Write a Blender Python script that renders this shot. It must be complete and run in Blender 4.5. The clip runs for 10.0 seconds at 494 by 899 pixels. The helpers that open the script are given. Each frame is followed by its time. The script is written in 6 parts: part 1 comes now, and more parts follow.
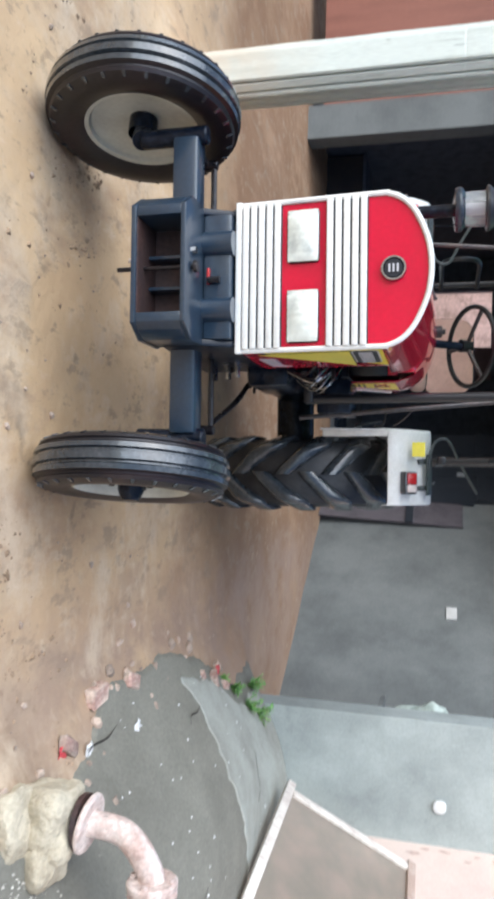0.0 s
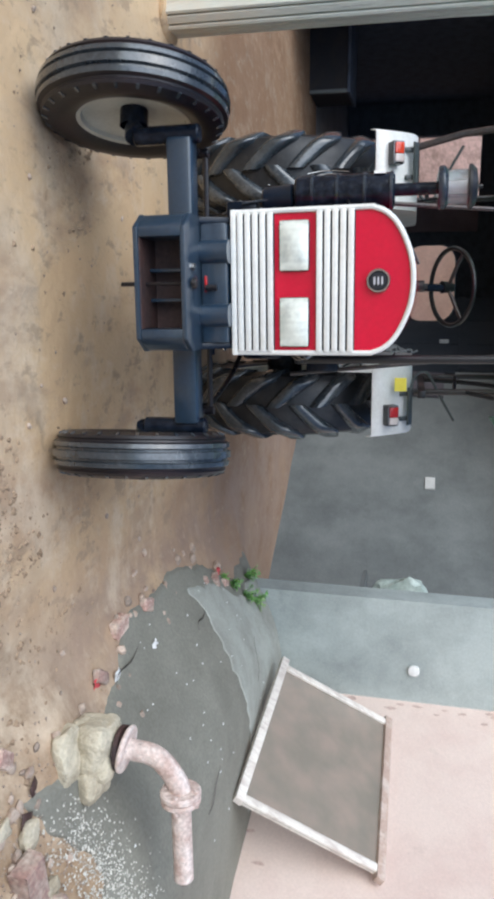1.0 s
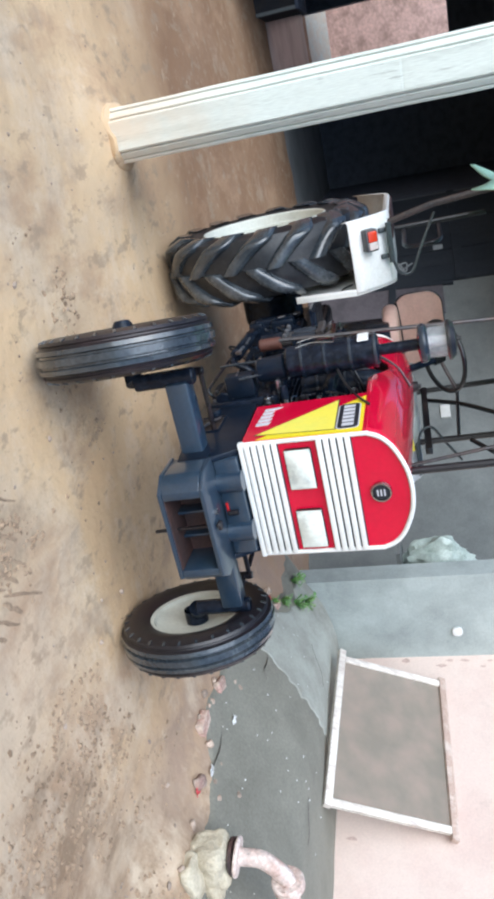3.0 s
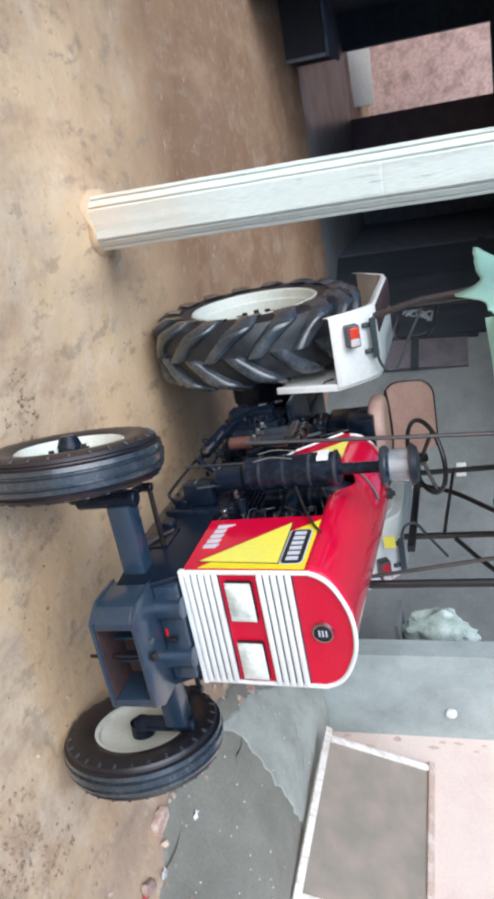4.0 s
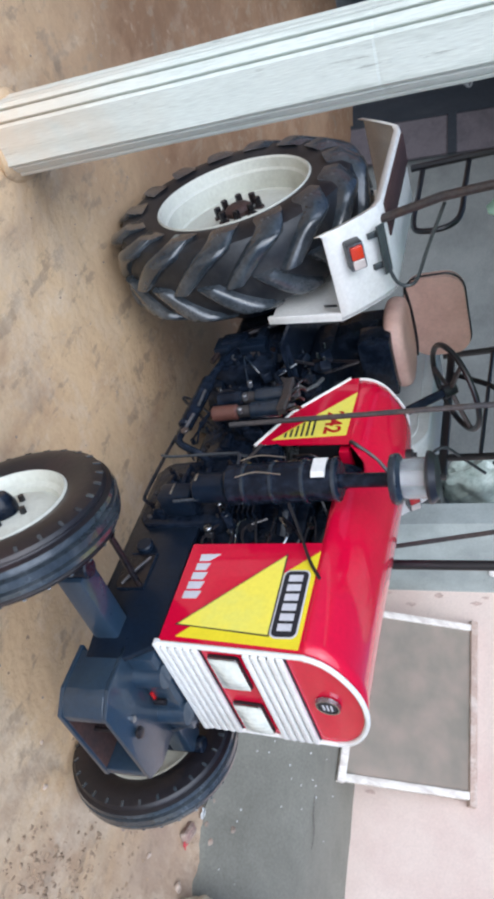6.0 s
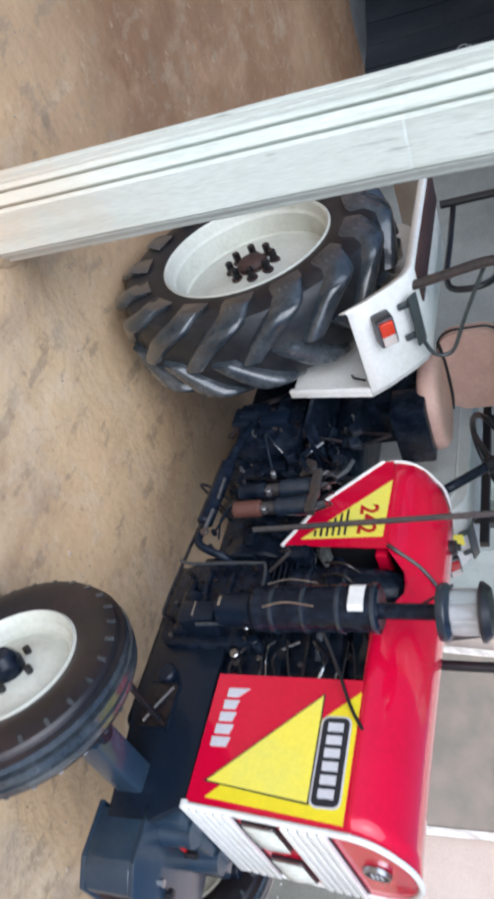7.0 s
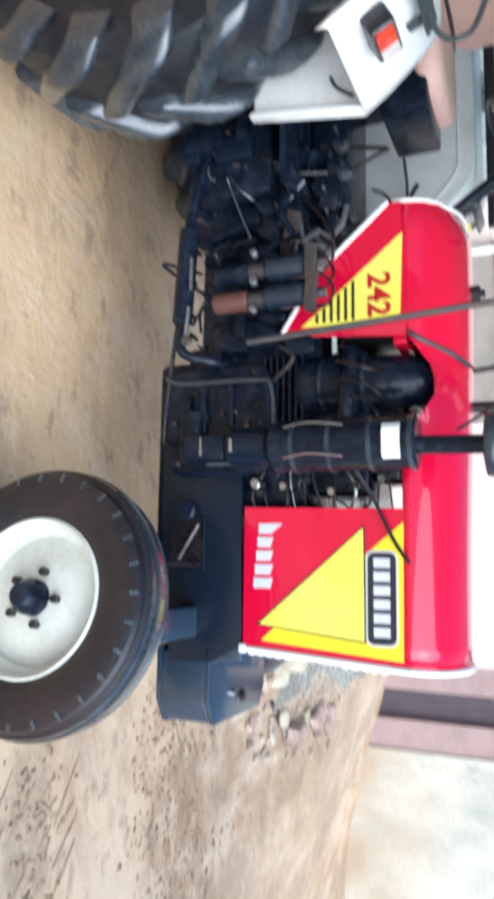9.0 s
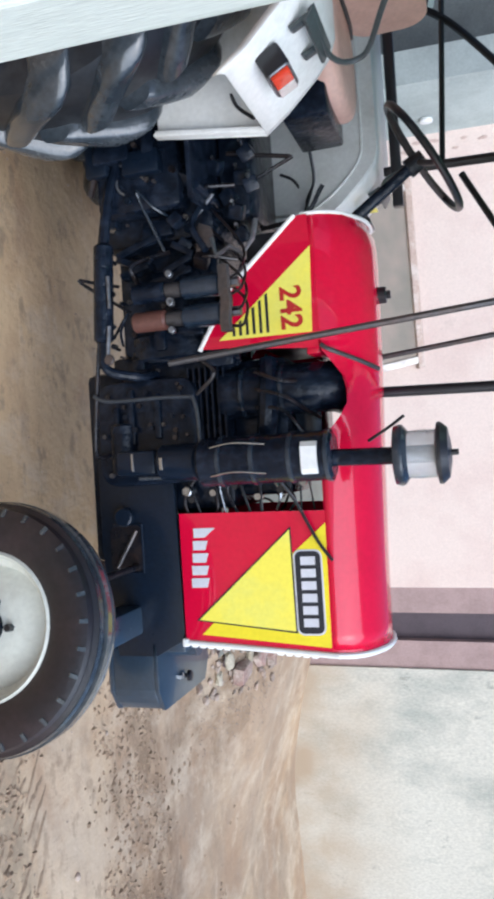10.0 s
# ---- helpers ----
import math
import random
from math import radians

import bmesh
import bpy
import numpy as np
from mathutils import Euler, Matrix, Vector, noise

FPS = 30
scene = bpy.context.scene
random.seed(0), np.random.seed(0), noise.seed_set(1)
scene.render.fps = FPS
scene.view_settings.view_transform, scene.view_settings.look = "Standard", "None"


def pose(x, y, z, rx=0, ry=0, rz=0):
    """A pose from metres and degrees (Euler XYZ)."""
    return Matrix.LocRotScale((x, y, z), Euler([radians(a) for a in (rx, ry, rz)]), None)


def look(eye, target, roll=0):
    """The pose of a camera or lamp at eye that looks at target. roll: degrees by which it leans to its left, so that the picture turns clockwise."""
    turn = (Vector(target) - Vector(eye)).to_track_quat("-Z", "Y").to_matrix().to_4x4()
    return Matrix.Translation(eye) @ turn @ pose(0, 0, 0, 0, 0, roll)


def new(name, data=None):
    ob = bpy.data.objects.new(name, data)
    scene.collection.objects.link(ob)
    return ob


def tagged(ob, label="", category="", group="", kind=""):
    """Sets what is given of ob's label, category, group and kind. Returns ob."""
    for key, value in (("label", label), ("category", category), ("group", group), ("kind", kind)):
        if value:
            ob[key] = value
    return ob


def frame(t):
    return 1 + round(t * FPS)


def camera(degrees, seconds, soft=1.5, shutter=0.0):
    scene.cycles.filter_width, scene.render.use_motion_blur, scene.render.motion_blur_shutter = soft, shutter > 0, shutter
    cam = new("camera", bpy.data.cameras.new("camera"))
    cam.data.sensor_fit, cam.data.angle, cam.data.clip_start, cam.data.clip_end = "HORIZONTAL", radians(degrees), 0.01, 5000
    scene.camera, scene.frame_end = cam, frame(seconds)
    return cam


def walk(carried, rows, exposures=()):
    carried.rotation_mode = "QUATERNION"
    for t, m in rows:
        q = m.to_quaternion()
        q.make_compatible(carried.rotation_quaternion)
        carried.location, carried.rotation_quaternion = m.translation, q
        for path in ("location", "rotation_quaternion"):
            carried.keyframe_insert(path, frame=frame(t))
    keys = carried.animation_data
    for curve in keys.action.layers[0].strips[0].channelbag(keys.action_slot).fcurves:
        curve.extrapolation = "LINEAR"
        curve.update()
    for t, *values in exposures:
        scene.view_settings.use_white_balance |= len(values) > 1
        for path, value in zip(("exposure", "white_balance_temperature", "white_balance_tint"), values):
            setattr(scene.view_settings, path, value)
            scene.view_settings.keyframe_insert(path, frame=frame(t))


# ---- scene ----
cam = camera(35.63, 10.0, soft=3.6, shutter=0.4)
PATH = [
    (0, (0.680, -2.629, 1.549), (0.625, -0.693, 1.049), 91.36),
    (0.5, (0.384, -2.769, 1.544), (0.596, -0.845, 1.040), 92.51),
    (1, (0.050, -2.920, 1.552), (0.430, -1.008, 1.107), 92.80),
    (1.5, (-0.413, -2.947, 1.486), (0.146, -1.079, 1.038), 90.21),
    (2, (-0.800, -3.045, 1.618), (-0.277, -1.193, 1.071), 85.58),
    (2.2, (-0.972, -3.033, 1.653), (-0.391, -1.195, 1.118), 87.38),
    (3.3, (-1.556, -2.701, 1.641), (-0.775, -0.931, 1.136), 83.36),
    (3.5, (-1.592, -2.602, 1.757), (-0.918, -0.813, 1.170), 83.20),
    (4, (-1.790, -2.449, 2.026), (-1.084, -0.678, 1.422), 86.68),
    (4.5, (-1.939, -2.217, 2.064), (-0.927, -0.616, 1.424), 88.30),
    (5, (-1.973, -1.888, 2.097), (-0.905, -0.295, 1.527), 85.74),
    (5.5, (-2.124, -1.563, 2.078), (-1.026, -0.000, 1.484), 85.79),
    (5.7, (-2.193, -1.459, 2.106), (-1.053, 0.039, 1.432), 86.55),
    (6.8, (-2.472, -0.786, 2.054), (-1.169, 0.511, 1.266), 86.63),
    (7, (-2.498, -0.700, 2.008), (-1.228, 0.620, 1.203), 86.21),
    (7.5, (-2.658, -0.376, 1.900), (-1.251, 0.823, 1.138), 84.61),
    (8, (-2.727, -0.144, 1.762), (-1.128, 0.901, 1.168), 86.33),
    (8.5, (-2.610, 0.172, 1.742), (-0.971, 1.053, 1.009), 83.65),
    (9, (-2.616, 0.338, 1.718), (-0.772, 0.608, 0.991), 88.97),
    (9.5, (-2.747, 0.605, 1.782), (-0.855, 0.616, 1.135), 87.55),
    (10, (-2.783, 0.671, 1.790), (-0.864, 0.695, 1.226), 87.31),
]
EXPOSURES = [(0, 0.28, 5550, 7), (0.5, 0.22, 5520, 6.5), (1, -0.05, 5500, 6), (1.5, 0.08, 5450, 5.5), (2, 0.06, 5400, 5.5), (3.5, 0.3, 5400, 5.5), (4, 0.18, 5400, 7), (5, 0.14, 5350, 7), (5.5, -0.04, 5300, 8), (7, 0.04, 5400, 8.5), (7.5, 0.05, 5450, 8.5), (8, 0.16, 5420, 8), (8.5, 0.2, 5400, 8.5), (9, 0.55, 5250, 5.5), (9.5, 0.2, 5250, 7), (10, 0.08, 5300, 7.5)]
walk(cam, [(t, look(eye, target, roll)) for t, eye, target, roll in PATH], EXPOSURES)

# ---- world, sun ----
world = bpy.data.worlds.new("world")
scene.world = world
world.use_nodes = True
wn, wl = world.node_tree.nodes, world.node_tree.links
sky = wn.new("ShaderNodeTexSky")
sky.sky_type = "NISHITA"
sky.sun_disc = False
SUN_ELEV, SUN_AZ = radians(40), radians(226)
sky.sun_elevation, sky.sun_rotation = SUN_ELEV, SUN_AZ
sky.air_density, sky.dust_density, sky.ozone_density = 1.0, 4.0, 1.0
wn["Background"].inputs["Strength"].default_value = 0.13
wl.new(sky.outputs["Color"], wn["Background"].inputs["Color"])
sun = new("sun", bpy.data.lights.new("sun", "SUN"))
sun.data.energy, sun.data.angle, sun.data.color = 2.6, radians(75), (1.0, 0.99, 0.975)
sun_way = Vector((math.sin(SUN_AZ) * math.cos(SUN_ELEV), math.cos(SUN_AZ) * math.cos(SUN_ELEV), math.sin(SUN_ELEV)))
sun.matrix_world = look(sun_way * 30, (0, 0, 0))

# ---- materials ----


def mat(name, color, rough=0.5, metal=0.0, vary=0.12, scale=6.0, fine=60.0, bump=0.1, tint=None, coat=0.0,
        spots=0.0, spec=0.5, coat_rough=0.08, per_object=0.0, depth=0.004, stretch=(1, 1, 1), edge=(0.45, 0.65)):
    """Base colour broken at two scales, stains of a second colour, fine relief."""
    m = bpy.data.materials.new(name)
    m.use_nodes = True
    n, l = m.node_tree.nodes, m.node_tree.links
    b = n["Principled BSDF"]
    b.inputs["Roughness"].default_value = rough
    b.inputs["Metallic"].default_value = metal
    b.inputs["Coat Weight"].default_value = coat
    b.inputs["Coat Roughness"].default_value = coat_rough
    b.inputs["Specular IOR Level"].default_value = spec
    tc = n.new("ShaderNodeTexCoord")
    mp = n.new("ShaderNodeMapping")
    mp.inputs["Scale"].default_value = stretch
    l.new(tc.outputs["Object"], mp.inputs["Vector"])
    big, small = n.new("ShaderNodeTexNoise"), n.new("ShaderNodeTexNoise")
    for t, s, d in ((big, scale, 6), (small, fine, 4)):
        t.inputs["Scale"].default_value, t.inputs["Detail"].default_value = s, d
        l.new(mp.outputs["Vector"], t.inputs["Vector"])
    big.inputs["Roughness"].default_value = 0.65
    ramp = n.new("ShaderNodeMapRange")
    ramp.inputs["From Min"].default_value, ramp.inputs["From Max"].default_value = edge
    l.new(big.outputs["Fac"], ramp.inputs["Value"])
    mix = n.new("ShaderNodeMix")
    mix.data_type = "RGBA"
    second = tint if tint else tuple(max(0.0, c * (1 - vary * 2.2)) for c in color)
    mix.inputs["A"].default_value, mix.inputs["B"].default_value = (*color, 1), (*second, 1)
    fac = n.new("ShaderNodeMath")
    fac.operation = "MULTIPLY"
    fac.inputs[1].default_value = 1.0 if tint else 0.8
    l.new(ramp.outputs["Result"], fac.inputs[0])
    l.new(fac.outputs["Value"], mix.inputs["Factor"])
    body = mix.outputs["Result"]
    if spots:
        # chips and dark flecks with a shape of their own
        fl = n.new("ShaderNodeTexNoise")
        fl.inputs["Scale"].default_value, fl.inputs["Detail"].default_value, fl.inputs["Roughness"].default_value = scale * 2.7, 8, 0.7
        l.new(mp.outputs["Vector"], fl.inputs["Vector"])
        cut = n.new("ShaderNodeMapRange")
        cut.inputs["From Min"].default_value, cut.inputs["From Max"].default_value = 0.62, 0.68
        cut.inputs["To Max"].default_value = spots
        l.new(fl.outputs["Fac"], cut.inputs["Value"])
        m2 = n.new("ShaderNodeMix")
        m2.data_type = "RGBA"
        m2.inputs["B"].default_value = (*(c * 0.42 for c in second), 1)
        l.new(cut.outputs["Result"], m2.inputs["Factor"])
        l.new(body, m2.inputs["A"])
        body = m2.outputs["Result"]
    hsv = n.new("ShaderNodeHueSaturation")
    val = n.new("ShaderNodeMapRange")
    val.inputs["To Min"].default_value, val.inputs["To Max"].default_value = 1 - vary, 1 + vary
    val.inputs["From Min"].default_value, val.inputs["From Max"].default_value = 0.3, 0.7
    l.new(small.outputs["Fac"], val.inputs["Value"])
    l.new(body, hsv.inputs["Color"])
    last = val.outputs["Result"]
    if per_object:
        oi = n.new("ShaderNodeObjectInfo")
        po = n.new("ShaderNodeMapRange")
        po.inputs["To Min"].default_value, po.inputs["To Max"].default_value = 1 - per_object, 1 + per_object
        l.new(oi.outputs["Random"], po.inputs["Value"])
        mu = n.new("ShaderNodeMath")
        mu.operation = "MULTIPLY"
        l.new(last, mu.inputs[0])
        l.new(po.outputs["Result"], mu.inputs[1])
        last = mu.outputs["Value"]
    l.new(last, hsv.inputs["Value"])
    l.new(hsv.outputs["Color"], b.inputs["Base Color"])
    rr = n.new("ShaderNodeMapRange")
    rr.inputs["To Min"].default_value, rr.inputs["To Max"].default_value = max(0.02, rough - 0.1), min(1, rough + 0.12)
    l.new(big.outputs["Fac"], rr.inputs["Value"])
    l.new(rr.outputs["Result"], b.inputs["Roughness"])
    if bump:
        bp = n.new("ShaderNodeBump")
        bp.inputs["Strength"].default_value, bp.inputs["Distance"].default_value = bump, depth
        l.new(small.outputs["Fac"], bp.inputs["Height"])
        l.new(bp.outputs["Normal"], b.inputs["Normal"])
    return m


def glass(name, color, rough=0.03, alpha=1.0):
    m = bpy.data.materials.new(name)
    m.use_nodes = True
    b = m.node_tree.nodes["Principled BSDF"]
    b.inputs["Base Color"].default_value = (*color, 1)
    b.inputs["Roughness"].default_value = rough
    b.inputs["Transmission Weight"].default_value = alpha
    b.inputs["IOR"].default_value = 1.45
    return m


RED = mat("red_paint", (0.58, 0.001, 0.034), 0.22, vary=0.05, bump=0.01, coat=0.95, spec=0.1, scale=3, coat_rough=0.03)
WHITE = mat("white_paint", (0.8, 0.8, 0.77), 0.38, vary=0.05, bump=0.03, coat=0.2, tint=(0.66, 0.65, 0.6), edge=(0.5, 0.8))
NAVY = mat("navy_paint", (0.018, 0.035, 0.061), 0.3, vary=0.12, bump=0.06, coat=0.5, tint=(0.028, 0.043, 0.062), scale=5)
DARKNAVY = mat("dark_frame_paint", (0.006, 0.011, 0.022), 0.3, vary=0.2, bump=0.25, coat=0.1, spec=0.22, tint=(0.007, 0.011, 0.019), scale=8)
ENGINE = mat("engine_black_paint", (0.0055, 0.009, 0.0175), 0.19, vary=0.3, bump=0.9, coat=0.04, spec=0.2, tint=(0.013, 0.018, 0.03), scale=14, fine=28, coat_rough=0.03, depth=0.006)
BLACK = mat("black_paint", (0.012, 0.012, 0.015), 0.35, vary=0.2, bump=0.08, coat=0.2)
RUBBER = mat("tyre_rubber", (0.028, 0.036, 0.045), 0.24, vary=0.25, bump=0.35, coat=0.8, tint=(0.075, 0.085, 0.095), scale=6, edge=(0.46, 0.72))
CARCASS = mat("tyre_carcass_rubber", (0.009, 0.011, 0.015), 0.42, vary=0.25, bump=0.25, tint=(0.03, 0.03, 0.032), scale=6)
SIDEWALL = mat("dusty_sidewall_rubber", (0.011, 0.01, 0.013), 0.36, vary=0.25, bump=0.2, tint=(0.024, 0.015, 0.017), scale=4)
CREAM = mat("cream_rim_paint", (0.6, 0.61, 0.54), 0.42, vary=0.06, bump=0.05, tint=(0.44, 0.43, 0.37), scale=6, edge=(0.5, 0.85))
CHROME = mat("worn_steel", (0.45, 0.46, 0.48), 0.25, 1.0, vary=0.1, bump=0.1)
STEEL = mat("grey_rod_steel", (0.07, 0.066, 0.068), 0.42, 0.5, vary=0.2, bump=0.1, tint=(0.1, 0.075, 0.065))
OILY = mat("oily_black_rod", (0.01, 0.01, 0.014), 0.28, 0.2, vary=0.25, bump=0.3, tint=(0.03, 0.02, 0.018), scale=14)
PADBROWN = mat("dark_brown_pad", (0.05, 0.022, 0.02), 0.6, vary=0.2, bump=0.2, tint=(0.08, 0.04, 0.035))
RUSTDARK = mat("dark_rust_inside", (0.06, 0.032, 0.028), 0.6, vary=0.25, bump=0.4, tint=(0.03, 0.022, 0.024), scale=7)
YELLOW = mat("yellow_decal", (0.86, 0.75, 0.08), 0.4, vary=0.04, bump=0.0, tint=(0.8, 0.74, 0.12))
YELLOW_RIM = mat("yellow_decal_border", (0.82, 0.68, 0.01), 0.4, vary=0.04, bump=0.0)
DECALBLACK = mat("black_decal", (0.015, 0.017, 0.025), 0.4, vary=0.05, bump=0.0)
DECALGREY = mat("silver_decal", (0.6, 0.6, 0.64), 0.4, vary=0.05, bump=0.0)
LENS = mat("headlight_lens", (0.76, 0.79, 0.72), 0.1, vary=0.08, bump=0.3, coat=0.8, fine=40, tint=(0.5, 0.53, 0.5), scale=9, edge=(0.5, 0.7))
ORANGE = mat("orange_lens", (0.68, 0.05, 0.012), 0.2, vary=0.1, bump=0.1, coat=0.5)
BRACKETGREY = mat("bare_bracket_steel", (0.22, 0.23, 0.25), 0.3, 0.7, vary=0.2, bump=0.3, tint=(0.16, 0.15, 0.15), scale=12)
REDLENS = mat("red_lens", (0.45, 0.01, 0.012), 0.2, vary=0.1, bump=0.1, coat=0.5)
CLEARLENS = mat("clear_lamp_lens", (0.7, 0.62, 0.58), 0.2, vary=0.1, bump=0.1, coat=0.5)
VINYL = mat("tan_pink_seat_vinyl", (0.74, 0.48, 0.39), 0.48, vary=0.06, bump=0.2, tint=(0.64, 0.39, 0.31))
TARP = mat("green_canopy_sheet", (0.38, 0.6, 0.495), 0.55, vary=0.1, bump=0.15, tint=(0.47, 0.67, 0.565), scale=4)
tn, tl_ = TARP.node_tree.nodes, TARP.node_tree.links
tb = tn.new("ShaderNodeBsdfTranslucent")
tb.inputs["Color"].default_value = (0.6, 0.8, 0.71, 1)
tm = tn.new("ShaderNodeMixShader")
tm.inputs["Fac"].default_value = 0.3
tl_.new(tn["Principled BSDF"].outputs["BSDF"], tm.inputs[1])
tl_.new(tb.outputs["BSDF"], tm.inputs[2])
tl_.new(tm.outputs["Shader"], tn["Material Output"].inputs["Surface"])
RUST = mat("rusty_cast_iron", (0.48, 0.35, 0.3), 0.7, 0.0, vary=0.2, bump=0.7, tint=(0.7, 0.61, 0.56), scale=9, edge=(0.4, 0.58), spots=0.85)
RUSTCAN = mat("copper_brown_paint", (0.12, 0.05, 0.038), 0.45, vary=0.15, bump=0.1)
HANDLE = mat("dull_grey_handle_paint", (0.05, 0.06, 0.062), 0.4, vary=0.2, bump=0.15, coat=0.1, tint=(0.08, 0.09, 0.09))
BRIGHTBAR = mat("blue_grey_bar_paint", (0.06, 0.07, 0.085), 0.28, 0.3, vary=0.2, bump=0.15, coat=0.3)
BOWL = glass("clear_bowl_plastic", (0.85, 0.88, 0.9), 0.08, 0.85)
BLUEGREY = mat("blue_grey_paint", (0.012, 0.02, 0.034), 0.22, vary=0.2, bump=0.4, coat=0.2, tint=(0.03, 0.038, 0.05), fine=40, coat_rough=0.04)
PILLAR = mat("whitewashed_plaster", (0.63, 0.675, 0.62), 0.8, vary=0.12, bump=0.45, tint=(0.44, 0.48, 0.43), scale=3, stretch=(5, 5, 0.3), edge=(0.5, 0.72), spots=0.7)
PINK = mat("pale_pink_wall_paint", (0.74, 0.605, 0.53), 0.8, vary=0.05, bump=0.3, tint=(0.66, 0.5, 0.44), scale=1.6, edge=(0.45, 0.75), spots=0.12)
WEATHERED = mat("weathered_lime_plaster", (0.6, 0.57, 0.485), 0.85, vary=0.12, bump=0.45, tint=(0.4, 0.4, 0.345), scale=1.9, edge=(0.47, 0.68), depth=0.008, stretch=(1, 1, 0.6), spots=0.45)
LIGHTGREY = mat("light_grey_plaster", (0.43, 0.475, 0.455), 0.8, vary=0.06, bump=0.3, tint=(0.28, 0.31, 0.3), scale=1.5, edge=(0.42, 0.7), spots=0.15)
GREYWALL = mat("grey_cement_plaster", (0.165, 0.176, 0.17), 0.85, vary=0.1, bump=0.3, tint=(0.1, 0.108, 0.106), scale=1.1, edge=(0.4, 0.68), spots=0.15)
CEMENT = mat("smooth_cement_apron", (0.222, 0.216, 0.178), 0.8, vary=0.12, bump=0.25, tint=(0.16, 0.154, 0.126), scale=1.5, edge=(0.38, 0.66), spots=0.12)
FILLET = mat("pale_cement_ledge", (0.36, 0.372, 0.33), 0.8, vary=0.08, bump=0.3, tint=(0.24, 0.24, 0.205), scale=2.2, edge=(0.4, 0.66))


def foot_tint(m, low, high, most, color, grain=7):
    """A second colour that strengthens towards the foot, with a ragged edge."""
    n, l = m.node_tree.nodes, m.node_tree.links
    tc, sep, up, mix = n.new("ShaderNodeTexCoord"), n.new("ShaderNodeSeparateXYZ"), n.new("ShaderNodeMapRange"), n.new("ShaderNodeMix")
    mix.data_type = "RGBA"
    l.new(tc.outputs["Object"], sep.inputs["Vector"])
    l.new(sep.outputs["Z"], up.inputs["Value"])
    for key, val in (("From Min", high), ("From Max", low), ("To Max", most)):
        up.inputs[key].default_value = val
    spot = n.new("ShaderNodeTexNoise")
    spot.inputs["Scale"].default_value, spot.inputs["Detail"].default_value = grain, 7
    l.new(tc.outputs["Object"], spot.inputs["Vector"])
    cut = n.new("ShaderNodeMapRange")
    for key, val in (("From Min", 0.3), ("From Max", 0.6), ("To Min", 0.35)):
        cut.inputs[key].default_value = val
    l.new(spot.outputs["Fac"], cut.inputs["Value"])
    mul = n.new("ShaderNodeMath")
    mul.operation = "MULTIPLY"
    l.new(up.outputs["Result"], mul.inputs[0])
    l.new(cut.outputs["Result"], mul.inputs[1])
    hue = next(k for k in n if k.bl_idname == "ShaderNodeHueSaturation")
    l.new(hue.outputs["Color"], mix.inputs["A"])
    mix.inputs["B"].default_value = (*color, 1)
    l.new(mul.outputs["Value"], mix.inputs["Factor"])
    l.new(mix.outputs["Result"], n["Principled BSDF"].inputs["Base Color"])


# warmer cream tone low on the pillar
foot_tint(PILLAR, 0.1, 0.9, 0.75, (0.66, 0.52, 0.37))
# brown dirt splash at the foot of the lime wall
foot_tint(WEATHERED, 0.15, 1.1, 1.0, (0.42, 0.325, 0.22), 2.2)
foot_tint(PINK, 0.3, 0.75, 0.6, (0.5, 0.42, 0.34), 3)
HALLFLOOR = mat("worn_smooth_cement", (0.2, 0.21, 0.21), 0.32, vary=0.1, bump=0.1, tint=(0.13, 0.135, 0.135), scale=1.5)
# dark hall colours: the shade of the interior is put into the base colour
DARKROOF = mat("dark_roof_sheet", (0.07, 0.08, 0.1), 0.8, vary=0.15, bump=0.3)
DARKWALL = mat("shade_dark_plaster", (0.075, 0.09, 0.125), 0.85, vary=0.15, bump=0.3, tint=(0.05, 0.06, 0.08))
SHADEBLACK = mat("shade_black_masonry", (0.022, 0.022, 0.026), 0.85, vary=0.2, bump=0.4, tint=(0.035, 0.03, 0.03))
REDDOOR = mat("red_brown_door_paint", (0.26, 0.1, 0.065), 0.6, vary=0.1, bump=0.2, scale=2, stretch=(4, 1, 0.4))
FARBRICK = mat("weathered_pink_brickwork", (0.62, 0.42, 0.36), 0.9, vary=0.2, bump=0.5, tint=(0.4, 0.27, 0.22), scale=3, fine=14)
CLOD = mat("dark_earth_clod", (0.31, 0.222, 0.145), 0.95, vary=0.25, bump=0.3, tint=(0.22, 0.155, 0.1), scale=3)
BRICK = mat("dusty_red_brick", (0.38, 0.24, 0.2), 0.9, vary=0.25, bump=0.5, tint=(0.5, 0.41, 0.34), scale=12, per_object=0.25, edge=(0.4, 0.6))
STONE = mat("pale_rubble_stone", (0.4, 0.32, 0.255), 0.9, vary=0.2, bump=0.5, tint=(0.3, 0.215, 0.165), scale=14, per_object=0.35)
SACK = mat("hardened_cement_lump", (0.52, 0.465, 0.35), 0.9, vary=0.14, bump=0.7, tint=(0.36, 0.305, 0.215), scale=5, depth=0.012, spots=0.6)
WOOD = mat("whitewashed_wood", (0.72, 0.67, 0.6), 0.75, vary=0.1, bump=0.3, tint=(0.52, 0.45, 0.4), scale=8, stretch=(1, 3, 1))
WOODBROWN = mat("worn_brown_wood", (0.42, 0.31, 0.25), 0.75, vary=0.12, bump=0.3, tint=(0.55, 0.46, 0.4), scale=8)
